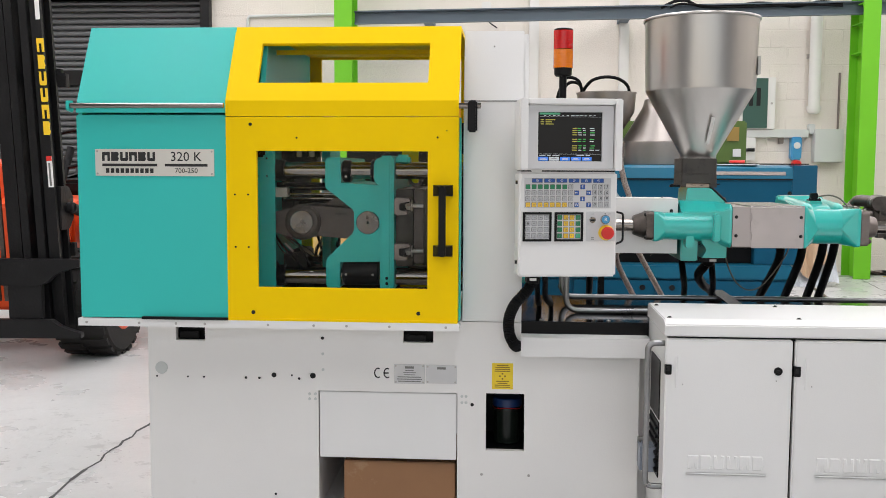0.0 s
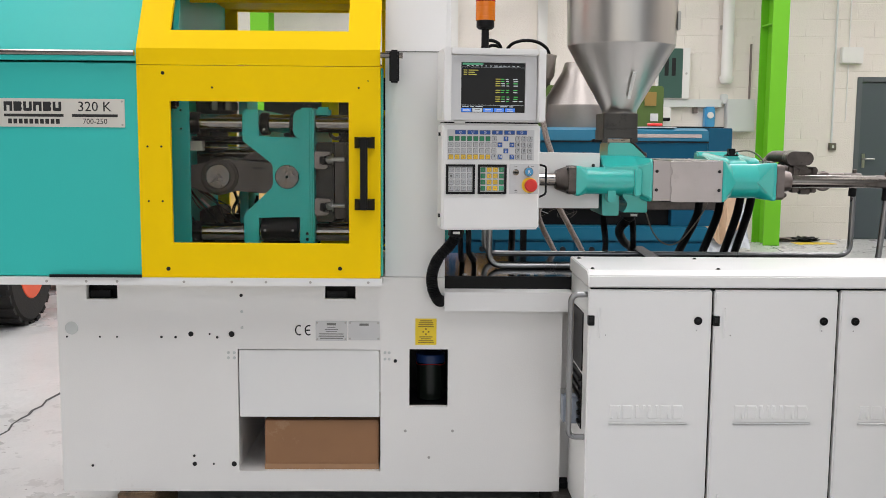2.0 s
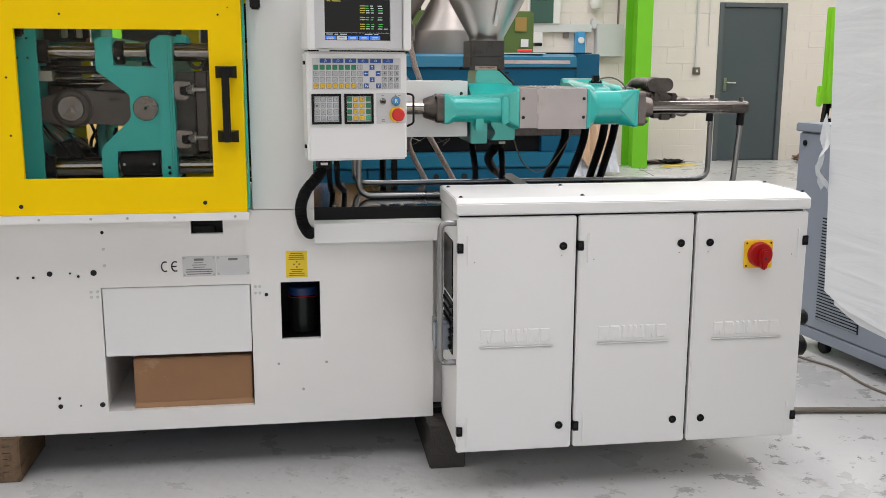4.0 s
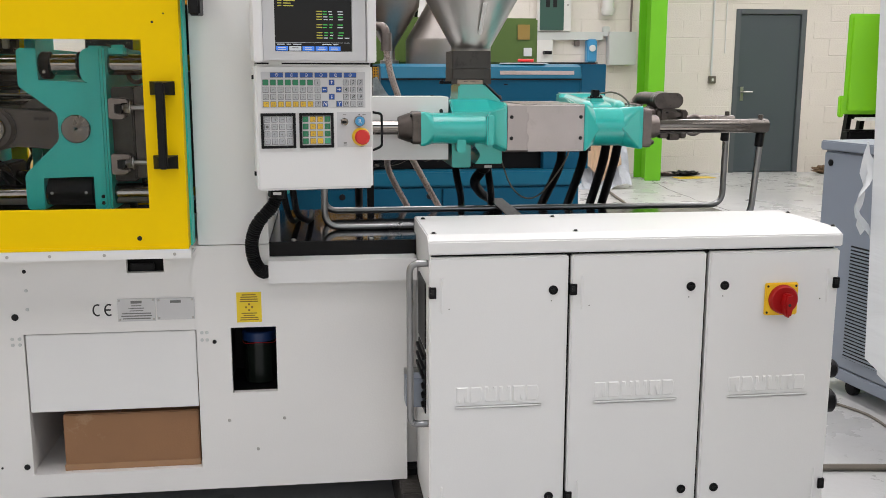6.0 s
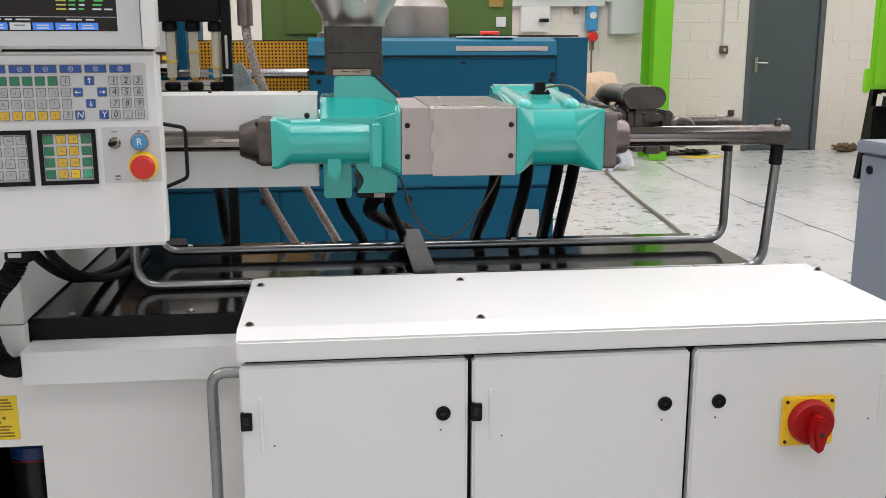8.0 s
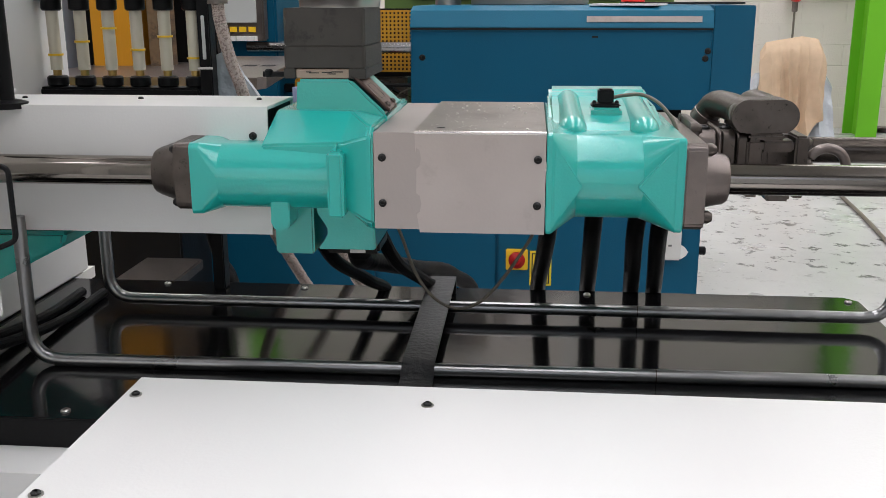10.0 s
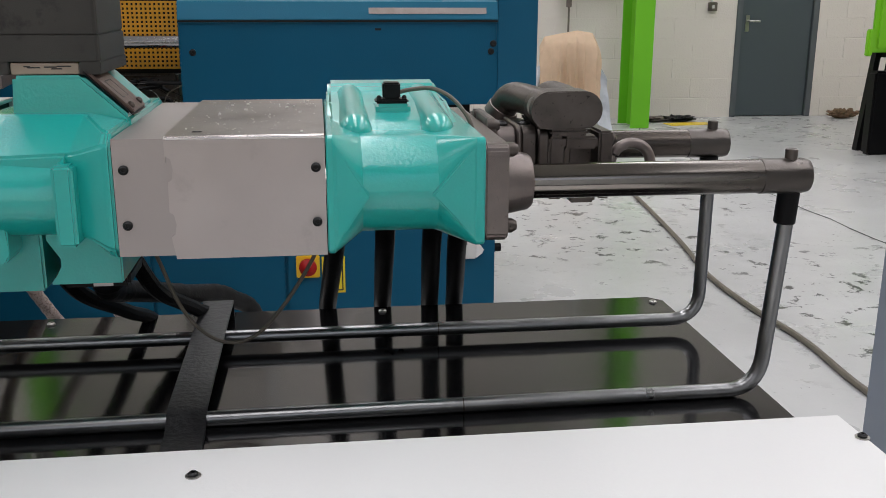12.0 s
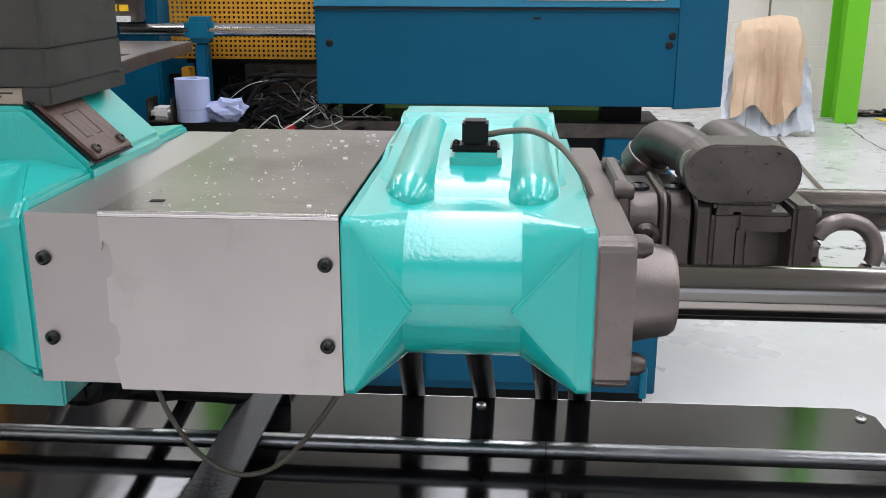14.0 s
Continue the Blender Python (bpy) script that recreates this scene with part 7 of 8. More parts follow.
part("hose", tube(bmesh.new(), curve([(0.37, 0.55, 1.0), (0.372, 0.66, 0.95), (0.375, 0.73, 0.84), (0.378, 0.80, 0.74), (0.378, 0.82, 0.4), (0.378, 0.82, 0.002)]), 0.013, 12), RUBBER, bh)
stand = tagged(part("bracket_frame", B(0.10, 0.235, 0.78, 1.02, 0.735, 0.7595, 0.003), CAST), "grey steel bracket behind the tray", "bracket")

dk = tagged(part("dark_cabinet", B(-0.75, -0.06, 1.66, 1.92, 0.0, 1.10, 0.006), BLACK), "low black cabinet behind the flow meters", "cabinet")
tagged(part("dark_screen", B(-0.75, 0.02, 1.86, 1.90, 1.1002, 1.60, 0.004), BLACK), "black sheet screen standing on the low cabinet", "screen")
for x0, x1, mt, lab in ((-0.30, -0.155, UPRIGHT_ORANGE, "orange painted upright behind the flow meters"), (-0.13, -0.075, WOOD, "rusty brown upright behind the flow meters"), (-0.44, -0.38, CHILLER, "blue-grey upright behind the flow meters")):
    tagged(part("guard_upright", B(x0, x1, 1.70, 1.78, 1.1002, 1.58, 0.004), mt), lab, "upright")

# ---- peach towel over a chair by the column ----
chair = thing("draped_chair", "chair draped with a peach towel and grey sheet", "chair", (3.3, 7.9, 0))


def drape(x0, x1, z0, z1, y, d, waves, amp, seed):
    bm = bmesh.new()
    nx, nz = 72, 26
    rows = []
    for j in range(nz + 1):
        row = []
        for i in range(nx + 1):
            f, g = i / nx, j / nz
            u = f + 0.09 * noise.noise(Vector((f * 3.0, g * 1.5, seed + 9)))
            fold = abs(math.sin(u * waves * 3.1416 + seed)) ** 0.6 * 1.5 - 0.9 + 0.8 * noise.noise(Vector((f * 5, g * 0.8, seed)))
            wave = amp * (1 - g) ** 0.7 * (fold + 0.25 * math.sin(u * waves * 7.1 + seed * 2 + g * 3)) + 0.05 * noise.noise(Vector((f * 3, g * 3, seed)))
            x = (x0 + x1) / 2 + (x1 - x0) * (f - 0.5) * (1.02 - 0.10 * g) + 0.02 * noise.noise(Vector((f * 2, g * 5, seed + 4)))
            top = z1 - 0.10 * abs(f - 0.66) ** 1.1 - 0.16 * max(0.0, abs(f - 0.5) - 0.42) * 6
            hem = z0 + 0.13 * noise.noise(Vector((f * 3.2, seed, 1.5))) + 0.05 * math.sin(f * 7 + seed)
            row.append(bm.verts.new((x, y + wave - d * (1 - g) ** 1.5 + 0.10 * max(0, g - 0.9) * 10, max(0.004, hem) + (top - max(0.004, hem)) * g)))
        rows.append(row)
    for a, b in zip(rows, rows[1:]):
        for i in range(nx):
            bm.faces.new((a[i], a[i + 1], b[i + 1], b[i]))
    ex = bmesh.ops.extrude_face_region(bm, geom=list(bm.faces))
    bmesh.ops.translate(bm, verts=[g for g in ex["geom"] if isinstance(g, bmesh.types.BMVert)], vec=(0, 0.012, 0))
    return bm


part("grey_sheet", drape(2.92, 3.70, 0.0, 0.72, 7.96, 0.20, 5.0, 0.05, 2.0), PLASTIC_SHEET, chair, "grey plastic sheet hanging to the floor")
part("towel", drape(2.99, 3.58, 0.20, 1.0, 7.84, 0.08, 6.5, 0.042, 0.6), CLOTHM, chair, "peach towel hanging in folds")
part("chair_back", B(3.10, 3.48, 7.985, 8.06, 0.40, 0.90, 0.03), BLACK, chair)
for lx in (3.06, 3.44):
    for ly in (7.97, 8.36):
        part("leg", B(lx, lx + 0.05, ly, ly + 0.05, 0.0, 0.40), BLACK, chair)
part("seat", B(3.04, 3.52, 7.96, 8.42, 0.401, 0.46, 0.01), BLACK, chair)

# ---- chiller and wrapped machine on the near right ----
chl = thing("chiller", "blue-grey wheeled chiller cabinet with louvred side", "chiller", (2.25, 1.09, 0.0), 8)
part("body", B(0.0, 0.72, -0.98, 0.0, 0.115, 0.962, 0.006), CHILLER, chl)
part("top", B(-0.012, 0.732, -0.992, 0.012, 0.9655, 1.003, 0.005), CHILLER, chl, "overhanging blue-grey top")
part("top_tray", B(0.14, 0.55, -0.80, -0.14, 1.0032, 1.011, 0.003), GREYBOX, chl, "pale tray let into the top")
lock = part("side_lock", T((0.0, -0.046, 0.917), (-1, 0, 0), [(0, 0.013), (0.005, 0.013), (0.007, 0.009)], 20), BOLT, chl, "black round lock")
part("lock_slot", B(-0.0085, -0.0068, -0.048, -0.044, 0.911, 0.923), INK, lock, "", 0)
gr = part("grille_recess", B(-0.003, 0.002, -0.470, -0.203, 0.162, 0.610), DARKHOLE, chl, "dark louvred air grille")
for k in range(33):
    part("grille_slat", B(-0.008, -0.0035, -0.466, -0.207, 0.165 + k * 0.0135, 0.1715 + k * 0.0135), CHILLER, gr, smooth=0)
part("base_rail", B(-0.004, 0.724, -0.985, 0.004, 0.066, 0.112, 0.004), CHILLER, chl)
for wx, wy in ((0.06, -0.20), (0.06, -0.88), (0.66, -0.20), (0.66, -0.88)):
    cs = part("caster", R((wx - 0.016, wy, 0.032), (wx + 0.016, wy, 0.032), 0.0318, 20, 0.005), BLACK, chl, "black rubber caster")
    part("caster_fork", B(wx - 0.026, wx + 0.026, wy - 0.03, wy + 0.03, 0.0635, 0.0658), ZINC, cs)
wrapped = thing("wrapped_machine", "tall crate wrapped in crinkled white stretch film", "crate", (1.6, -1.2, 0.0), 14)
wm = B(0.0, 0.85, -0.62, 0.0, 0.735, 1.415, 0.03, 3)
bmesh.ops.subdivide_edges(wm, edges=[e for e in wm.edges if e.calc_length() > 0.2], cuts=14, use_grid_fill=True)
for v in wm.verts:
    v.co += Vector((1, 1, 0.3)) * (0.004 * noise.noise(Vector((v.co.x * 3, v.co.y * 3, v.co.z * 12))) + 0.003 * noise.noise(v.co * 9))
    v.co.x -= 0.050 * (v.co.z - 0.95)
    if v.co.z < 0.80:
        v.co.z -= 0.085 * (1 - math.exp(min(0.0, v.co.y) / 0.16)) + 0.006 * noise.noise(Vector((v.co.x * 9, v.co.y * 14, 3)))
fl = bmesh.new()
rows = []
for i in range(9):
    f = i / 8
    rows.append([(0.006 - 0.034 * math.sin(f * 3.1) * (0.4 + 0.6 * g) - 0.012 * math.sin(f * 9 + g * 3), -0.005 - 0.02 * g, 1.125 - 0.15 * f + 0.02 * math.sin(g * 5)) for g in (0, 0.33, 0.66, 1.0)])
vr = [[fl.verts.new(p) for p in r] for r in rows]
for a, b in zip(vr, vr[1:]):
    for i in range(3):
        fl.faces.new((a[i], a[i + 1], b[i + 1], b[i]))
wrapped.matrix_world = pose(1.203, -0.930, 0.0, 0, 0, 13)
part("film", wm, FILM, wrapped, "crinkled white stretch film", 50)
part("film_flap", fl, FILM, wrapped, "loose flap of clear film", 60)
part("stand_top", B(0.10, 0.80, -0.58, -0.16, 0.595, 0.655, 0.004), BLACK, wrapped)
for lx in (0.42, 0.74):
    for ly in (-0.56, -0.30):
        part("stand_leg", B(lx, lx + 0.05, ly, ly + 0.05, 0.0, 0.5945), BLACK, wrapped)

# ---- lime green machine at the far right ----
gm = thing("lime_green_machine", "lime green machine cabinet on black legs", "machine", (6.2, 6.9, 0.0))
part("cabinet", prism([(5.414, 6.504), (7.272, 6.504), (7.272, 7.134), (5.784, 7.134)], "z", 0.874, 1.852, 0.012), GREEN_CAB, gm)
part("cabinet_end", B(5.366, 5.413, 6.470, 6.521, 0.846, 1.058, 0.01), GREEN_CAB, gm)
part("front_door", B(5.456, 5.960, 6.487, 6.5035, 0.907, 1.823, 0.006), GREEN_CAB, gm)
part("front_door", B(5.977, 6.600, 6.487, 6.5035, 0.907, 1.823, 0.006), GREEN_CAB, gm)
part("door_catch", B(5.901, 5.918, 6.477, 6.4865, 1.613, 1.680), BLACK, gm)
part("shelf", B(5.540, 6.432, 6.294, 6.496, 0.817, 0.845, 0.004), PIPEWHITE, gm)
for lx in (5.75, 5.90, 6.18, 6.85):
    part("leg", skin(bmesh.new(), [[(lx + d, 6.97, z), (lx + d + 0.05, 6.97, z), (lx + d + 0.05, 7.04, z), (lx + d, 7.04, z)] for z, d in ((0.0, -0.09), (0.8735, 0.0))]), BLACK, gm)
part("under_frame", B(5.80, 7.188, 6.857, 7.090, 0.806, 0.8735, 0.01), BLACK, gm)
part("under_gear", B(5.616, 7.02, 6.714, 6.84, 0.0, 0.706, 0.02), BLACK, gm)

bc = thing("blue_cabinet", "blue painted machine cabinet beside the lime green one", "cabinet", (6.1, 6.1, 0.0))
part("body", B(5.750, 6.684, 5.958, 6.290, 0.924, 2.05, 0.01), LIGHTBLUE, bc)
part("flange", B(5.666, 6.684, 5.916, 6.292, 0.874, 0.9235, 0.01), PIPEWHITE, bc)
part("stem", B(5.767, 6.600, 6.017, 6.250, 0.0, 0.8735, 0.01), GREYBOX, bc)

# ---- forklift ----
fk = thing("forklift", "orange forklift truck with black mast", "forklift", (-3.3, 4.4, 0.0))
for x0, x1 in ((-3.600, -3.500), (-3.300, -3.222)):
    part("mast_channel", prism([(x0, 3.80), (x1, 3.80), (x1, 3.83), (x0 + 0.035, 3.83), (x0 + 0.035, 3.95), (x1, 3.95), (x1, 3.98), (x0, 3.98)], "z", 0.10, 3.6), FORKBLACK, fk, "black steel mast channel")
for x0, x1 in ((-3.485, -3.425), (-3.375, -3.315)):
    part("inner_mast", B(x0, x1, 3.78, 3.90, 0.16, 3.5, 0.004), FORKBLACK, fk)
part("lift_cylinder", R((-3.405, 3.93, 0.2), (-3.405, 3.93, 2.6), 0.028, 14), FORKBLACK, fk)
part("lift_chain", B(-3.72, -3.69, 3.79, 3.81, 0.3, 2.4), CAST, fk)
part("lift_chain", B(-3.66, -3.63, 3.79, 3.81, 0.3, 1.6), CAST, fk)
for z in (0.62, 1.9, 2.6, 3.3):
    part("mast_cross_member", B(-3.62, -3.19, 3.985, 4.03, z, z + 0.10, 0.004), FORKBLACK, fk)
part("carriage_upper", prism([(-4.2, 0.43), (-4.2, 0.625), (-2.985, 0.625), (-2.985, 0.570), (-3.16, 0.52), (-3.22, 0.455), (-3.28, 0.43)], "y", 3.66, 3.72, 0.004), FORKBLACK, fk, "notched black carriage plate")
part("carriage_lower", prism([(-4.2, 0.04), (-4.2, 0.187), (-3.19, 0.190), (-3.13, 0.14), (-2.975, 0.095), (-2.975, 0.060)], "y", 3.64, 3.70, 0.004), FORKBLACK, fk, "black lower carriage plate")
part("carriage_post", B(-3.52, -3.27, 3.675, 3.72, 0.19, 0.46, 0.004), FORKBLACK, fk)
for cx in (-4.05, -4.45):
    part("fork_heel", B(cx, cx + 0.12, 3.60, 3.64, 0.03, 0.75, 0.006), FORKBLACK, fk)
    part("fork_tine", prism([(3.60, 0.0), (3.60, 0.045), (2.7, 0.02), (2.7, 0.002)], "x", cx - 0.3, cx - 0.18), FORKBLACK, fk)
part("mast_bracket", prism([(3.84, 0.82), (3.84, 1.14), (3.98, 1.14), (4.05, 1.06), (4.05, 0.90), (3.98, 0.82)], "x", -3.30, -3.19, 0.006), FORKBLACK, fk)
part("hose_bracket", B(-3.19, -3.12, 3.90, 3.96, 1.86, 1.96, 0.004), FORKBLACK, fk)
part("tilt_pin", R((-3.19, 3.95, 0.98), (-3.135, 3.95, 0.98), 0.04, 14, 0.006), FORKBLACK, fk)
part("tilt_cylinder", R((-3.16, 3.95, 0.98), (-3.10, 4.7, 0.80), 0.04, 14), FORKBLACK, fk)
for k in range(6):
    part("mast_mark", block_shape(k * 2 + k // 3, -3.266, 2.100 - k * 0.1180, 0.052, 0.098, 3.8005, 0.004), YELLOW_BIT, fk, "yellow maker's mark on the mast", 0)
wl = part("warning_label", B(-3.262, -3.222, 3.797, 3.8003, 1.135, 1.36), WHITEPAPER, fk, "white and red warning label")
part("label_head", B(-3.262, -3.222, 3.7955, 3.7975, 1.325, 1.36), RED, wl)
part("label_print", B(-3.250, -3.236, 3.7955, 3.7975, 1.145, 1.31), INKGREY, wl)
part("label_strip", B(-3.258, -3.226, 3.797, 3.8003, 2.33, 2.54), WHITEPAPER, fk)
part("chassis", prism([(4.05, 0.28), (4.05, 1.02), (4.25, 1.06), (5.6, 1.06), (5.9, 0.9), (5.9, 0.28)], "x", -3.94, -3.18, 0.02), ORANGE, fk, "orange painted chassis")
part("fender", prism([(3.98, 0.745), (3.98, 0.98), (4.06, 1.02), (4.9, 1.02), (4.9, 0.745)], "x", -3.10, -2.845, 0.02), ORANGE, fk)
part("cowl", prism([(4.30, 1.05), (4.30, 1.30), (4.40, 1.34), (4.55, 1.05)], "x", -3.9, -3.45, 0.01), ORANGE, fk)
part("seat", prism([(4.95, 1.06), (4.95, 1.18), (5.35, 1.20), (5.45, 1.65), (5.55, 1.65), (5.50, 1.06)], "x", -3.75, -3.25, 0.03), BLACK, fk)
part("steering_wheel", skin(bmesh.new(), [ring_points(Vector((-3.45 + 0.19 * math.cos(a), 4.62 + 0.10 * math.sin(a), 1.42 + 0.14 * math.sin(a))), Vector((-0.19 * math.sin(a), 0.10 * math.cos(a), 0.14 * math.cos(a))), 0.014, 8) for a in (2 * math.pi * i / 28 for i in range(28))], closed=True), BLACK, fk)
part("steering_column", R((-3.45, 4.62, 1.42), (-3.45, 4.40, 1.10), 0.03, 12), BLACK, fk)
part("red_knob", T((-3.30, 4.55, 1.50), (0, 0, 1), [(0, 0.03), (0.03, 0.045), (0.06, 0.03)], 14), RED, fk)
part("overhead_guard", tube(bmesh.new(), bent([(-3.0, 4.45, 1.05), (-3.0, 4.75, 2.2), (-3.0, 6.0, 2.25), (-3.0, 6.0, 1.0)], 0.1, 4), 0.03, 10), FORKBLACK, fk)
for wx in (-3.17, -4.30):
    ty = bmesh.new()
    turned(ty, (wx, 4.00, 0.36), (1, 0, 0), [(0.0, 0.20), (0.0, 0.325), (0.03, 0.355), (0.33, 0.355), (0.36, 0.325), (0.36, 0.20)], 40)
    for v in ty.verts:
        v.co.z = max(v.co.z, 0.001)
    tr = part("tyre", ty, TYRE, fk, "black lugged tyre")
    part("rim", R((wx + 0.05, 4.00, 0.36), (wx + 0.365, 4.00, 0.36), 0.195, 24, 0.01), ORANGE, tr)
    for k in range(44):
        side = k % 2
        a = 2 * math.pi * k / 44
        lug = bmesh.new()
        bmesh.ops.create_cube(lug, size=1.0, matrix=Matrix.Translation((wx + 0.09 + 0.18 * side, 4.00 + 0.355 * math.cos(a), 0.36 + 0.355 * math.sin(a))) @ Matrix.Rotation(a, 4, "X") @ Matrix.Diagonal((0.165, 0.022, 0.060, 1)))
        for v in lug.verts:
            v.co.z = max(v.co.z, 0.001 + 0.0005 * side)
        part("lug", lug, TYRE, tr, "", 0)
for ob in fk.children:
    if ob.name.split(".")[0] in ("mast_channel", "inner_mast", "lift_cylinder", "lift_chain", "mast_cross_member", "mast_mark", "warning_label", "label_strip", "hose_bracket"):
        for v in [v for me in [ob.data] + [c.data for c in ob.children] for v in me.vertices]:
            v.co.x -= 0.052 * (v.co.z - 1.25)
for ob in fk.children:
    front = ob.name.split(".")[0] in ("mast_channel", "inner_mast", "lift_cylinder", "lift_chain", "mast_cross_member", "mast_mark", "warning_label", "label_strip", "hose_bracket", "carriage_upper", "carriage_lower", "carriage_post", "fork_heel", "fork_tine", "mast_bracket", "tilt_pin", "tilt_cylinder")
    for v in [v for me in {ob.data.name: ob.data, **{c.data.name: c.data for c in ob.children}}.values() for v in me.vertices]:
        v.co = Vector((0.06, -2.93, 1.30)) + (v.co - Vector((0.06, -2.93, 1.30))) * 0.87 if front else v.co + Vector((0.24, -0.55, 0))
part("rear_wheel", R((-2.96, 5.00, 0.26), (-2.71, 5.00, 0.26), 0.259, 28, 0.03), TYRE, fk)

# ---- fittings on the back wall ----
W = HY1
d1 = thing("door_1", "slate grey flush door, closed", "door", (6.015, W, 0.0), kind="structure")
part("leaf", B(5.61, 6.42, W + 0.02, W + 0.065, 0.008, 2.02, 0.003), DOORGREY, d1)
for a in ((5.54, 5.605, 0.0, 2.085), (6.425, 6.49, 0.0, 2.085)):
    part("door_frame", B(a[0], a[1], W - 0.012, W + 0.10, a[2], a[3], 0.003), FRAMEGREY, d1)
part("door_frame", B(5.606, 6.424, W - 0.012, W + 0.10, 2.025, 2.085, 0.003), FRAMEGREY, d1)
hd = part("door_handle", B(5.655, 5.695, W + 0.006, W + 0.0195, 0.93, 1.11, 0.003), STEEL, d1, "steel lever handle")
part("lever", tube(bmesh.new(), bent([(5.675, W + 0.006, 1.045), (5.675, W - 0.045, 1.045), (5.795, W - 0.045, 1.042)], 0.012, 4), 0.010, 10), STEEL, hd)
part("jamb_infill", B(5.565, 6.465, W + 0.10, W + 0.12, 0, 2.08), CREAM, d1)
for px0, px1, z0, z1 in ((0.305, 0.426, 0.0, HZ), (1.430, 1.550, 0.0, HZ)):
    dn = thing("wall_pipe", "white painted square downpipe", "pipe", (px0, W - 0.05, 0), group="wall pipes")
    part("pipe", B(px0, px1, W - 0.09, W - 0.001, z0, z1, 0.01), PIPEWHITE, dn)
rp = thing("duct_pipe", "white round ventilation pipe with end cap", "pipe", (3.825, W - 0.1, 1.96))
part("pipe", R((3.825, W - 0.10, 2.05), (3.825, W - 0.10, 3.96), 0.070, 20), PIPEWHITE, rp)
part("cap", T((3.825, W - 0.10, 1.97), (0, 0, 1), [(0, 0.03), (0.015, 0.065), (0.06, 0.086), (0.10, 0.086)], 20), PIPEWHITE, rp)
part("clip", B(3.745, 3.905, W - 0.04, W - 0.001, 2.66, 2.71), ZINC, rp)
eb = thing("consumer_unit", "wall cabinet with dark green door", "electrical box", (3.144, W - 0.1, 1.79))
part("housing", B(2.944, 3.354, W - 0.12, W - 0.001, 1.785, 2.42, 0.006), PIPEWHITE, eb)
part("green_door", B(2.959, 3.259, W - 0.133, W - 0.121, 1.795, 2.41, 0.004), DGREEN, eb, "dark green smoked door")
for k in (0, 1):
    part("door_slot", B(3.03 + k * 0.09, 3.08 + k * 0.09, W - 0.137, W - 0.1335, 2.07, 2.29, 0.002), DARKHOLE, eb)
part("lock", T((3.309, W - 0.12, 2.1), (0, -1, 0), [(0, 0.014), (0.01, 0.014)], 12), ZINC, eb)
tk = thing("cable_trunking", "grey steel cable trunking along the wall", "trunking", (3.4, W - 0.05, 1.7))
part("trunking", B(2.55, 3.78, W - 0.09, W - 0.001, 1.682, 1.782, 0.004), GREYBOX, tk)
part("trunking_end", B(3.78, 3.86, W - 0.09, W - 0.001, 1.73, 1.85, 0.01), GREYBOX, tk)
ib = thing("isolator_box", "white isolator box with black handle", "electrical box", (2.99, W - 0.07, 1.4))
part("housing", B(2.8, 3.13, W - 0.13, W - 0.001, 1.395, 1.68, 0.008), PIPEWHITE, ib)
part("handle", tube(bmesh.new(), [(3.02, W - 0.132, 1.525), (3.02, W - 0.19, 1.525), (3.1, W - 0.19, 1.525)], 0.022, 10), BLACK, ib)
so = thing("socket_outlet", "blue industrial socket with a red plug", "socket", (3.628, W - 0.07, 1.362))
part("blue_socket", B(3.568, 3.693, W - 0.13, W - 0.001, 1.407, 1.69, 0.015), SKYBLUE, so, "blue socket housing")
part("socket_face", T((3.63, W - 0.13, 1.582), (0, -1, 0), [(0, 0.04), (0.02, 0.04), (0.022, 0.03)], 18), PIPEWHITE, so)
part("red_plug", T((3.63, W - 0.10, 1.347), (0, -1, 0), [(0, 0.06), (0.06, 0.06), (0.09, 0.045)], 18), RED, so, "red plug")
part("plug_tail", R((3.63, W - 0.11, 1.302), (3.63, W - 0.11, 1.192), 0.030, 12, 0.006), CAST_MID, so)
part("cable", tube(bmesh.new(), curve([(3.63, W - 0.11, 1.202), (3.633, W - 0.10, 0.862), (3.628, W - 0.08, 0.462), (3.648, W - 0.1, 0.066)]), 0.011, 8), CABLE, so)
part("spur_box", B(3.428, 3.488, W - 0.06, W - 0.001, 1.607, 1.687, 0.006), CAST_MID, so)
db = thing("distribution_box", "pale grey wall distribution box", "electrical box", (4.012, W - 0.1, 1.38))
part("housing", B(3.842, 4.192, W - 0.14, W - 0.001, 1.375, 1.785, 0.008), GREYBOX, db)
part("lid", B(3.848, 4.186, W - 0.152, W - 0.1405, 1.381, 1.779, 0.003), GREYBOX, db)
part("conduit", R((4.142, W - 0.05, 1.786), (4.142, W - 0.05, 2.48), 0.014, 10), CAST_MID, db)
sw2 = thing("light_switch", "grey metal-clad wall switch with conduit", "switch", (5.242, W - 0.03, 1.15))
part("switch_box", B(5.2, 5.294, W - 0.05, W - 0.001, 1.15, 1.245, 0.006), CAST_MID, sw2)
part("rocker", B(5.234, 5.26, W - 0.056, W - 0.0505, 1.18, 1.215, 0.002), PIPEWHITE, sw2)
part("conduit", R((5.236, W - 0.02, 1.246), (5.228, W - 0.02, 3.65), 0.013, 10), GREYBOX, sw2)
part("thin_conduit", R((5.407, W - 0.012, 1.53), (5.407, W - 0.012, 3.65), 0.009, 8), PIPEWHITE, sw2)
part("pull_box", B(5.292, 5.562, W - 0.09, W - 0.001, 2.25, 2.45, 0.008), PIPEWHITE, sw2)
jb2 = thing("junction_box_wall", "small white junction box above the beam", "electrical box", (-0.23, W - 0.05, 3.2))
part("housing", B(-0.295, -0.175, W - 0.09, W - 0.001, 3.20, 3.37, 0.01), PIPEWHITE, jb2)
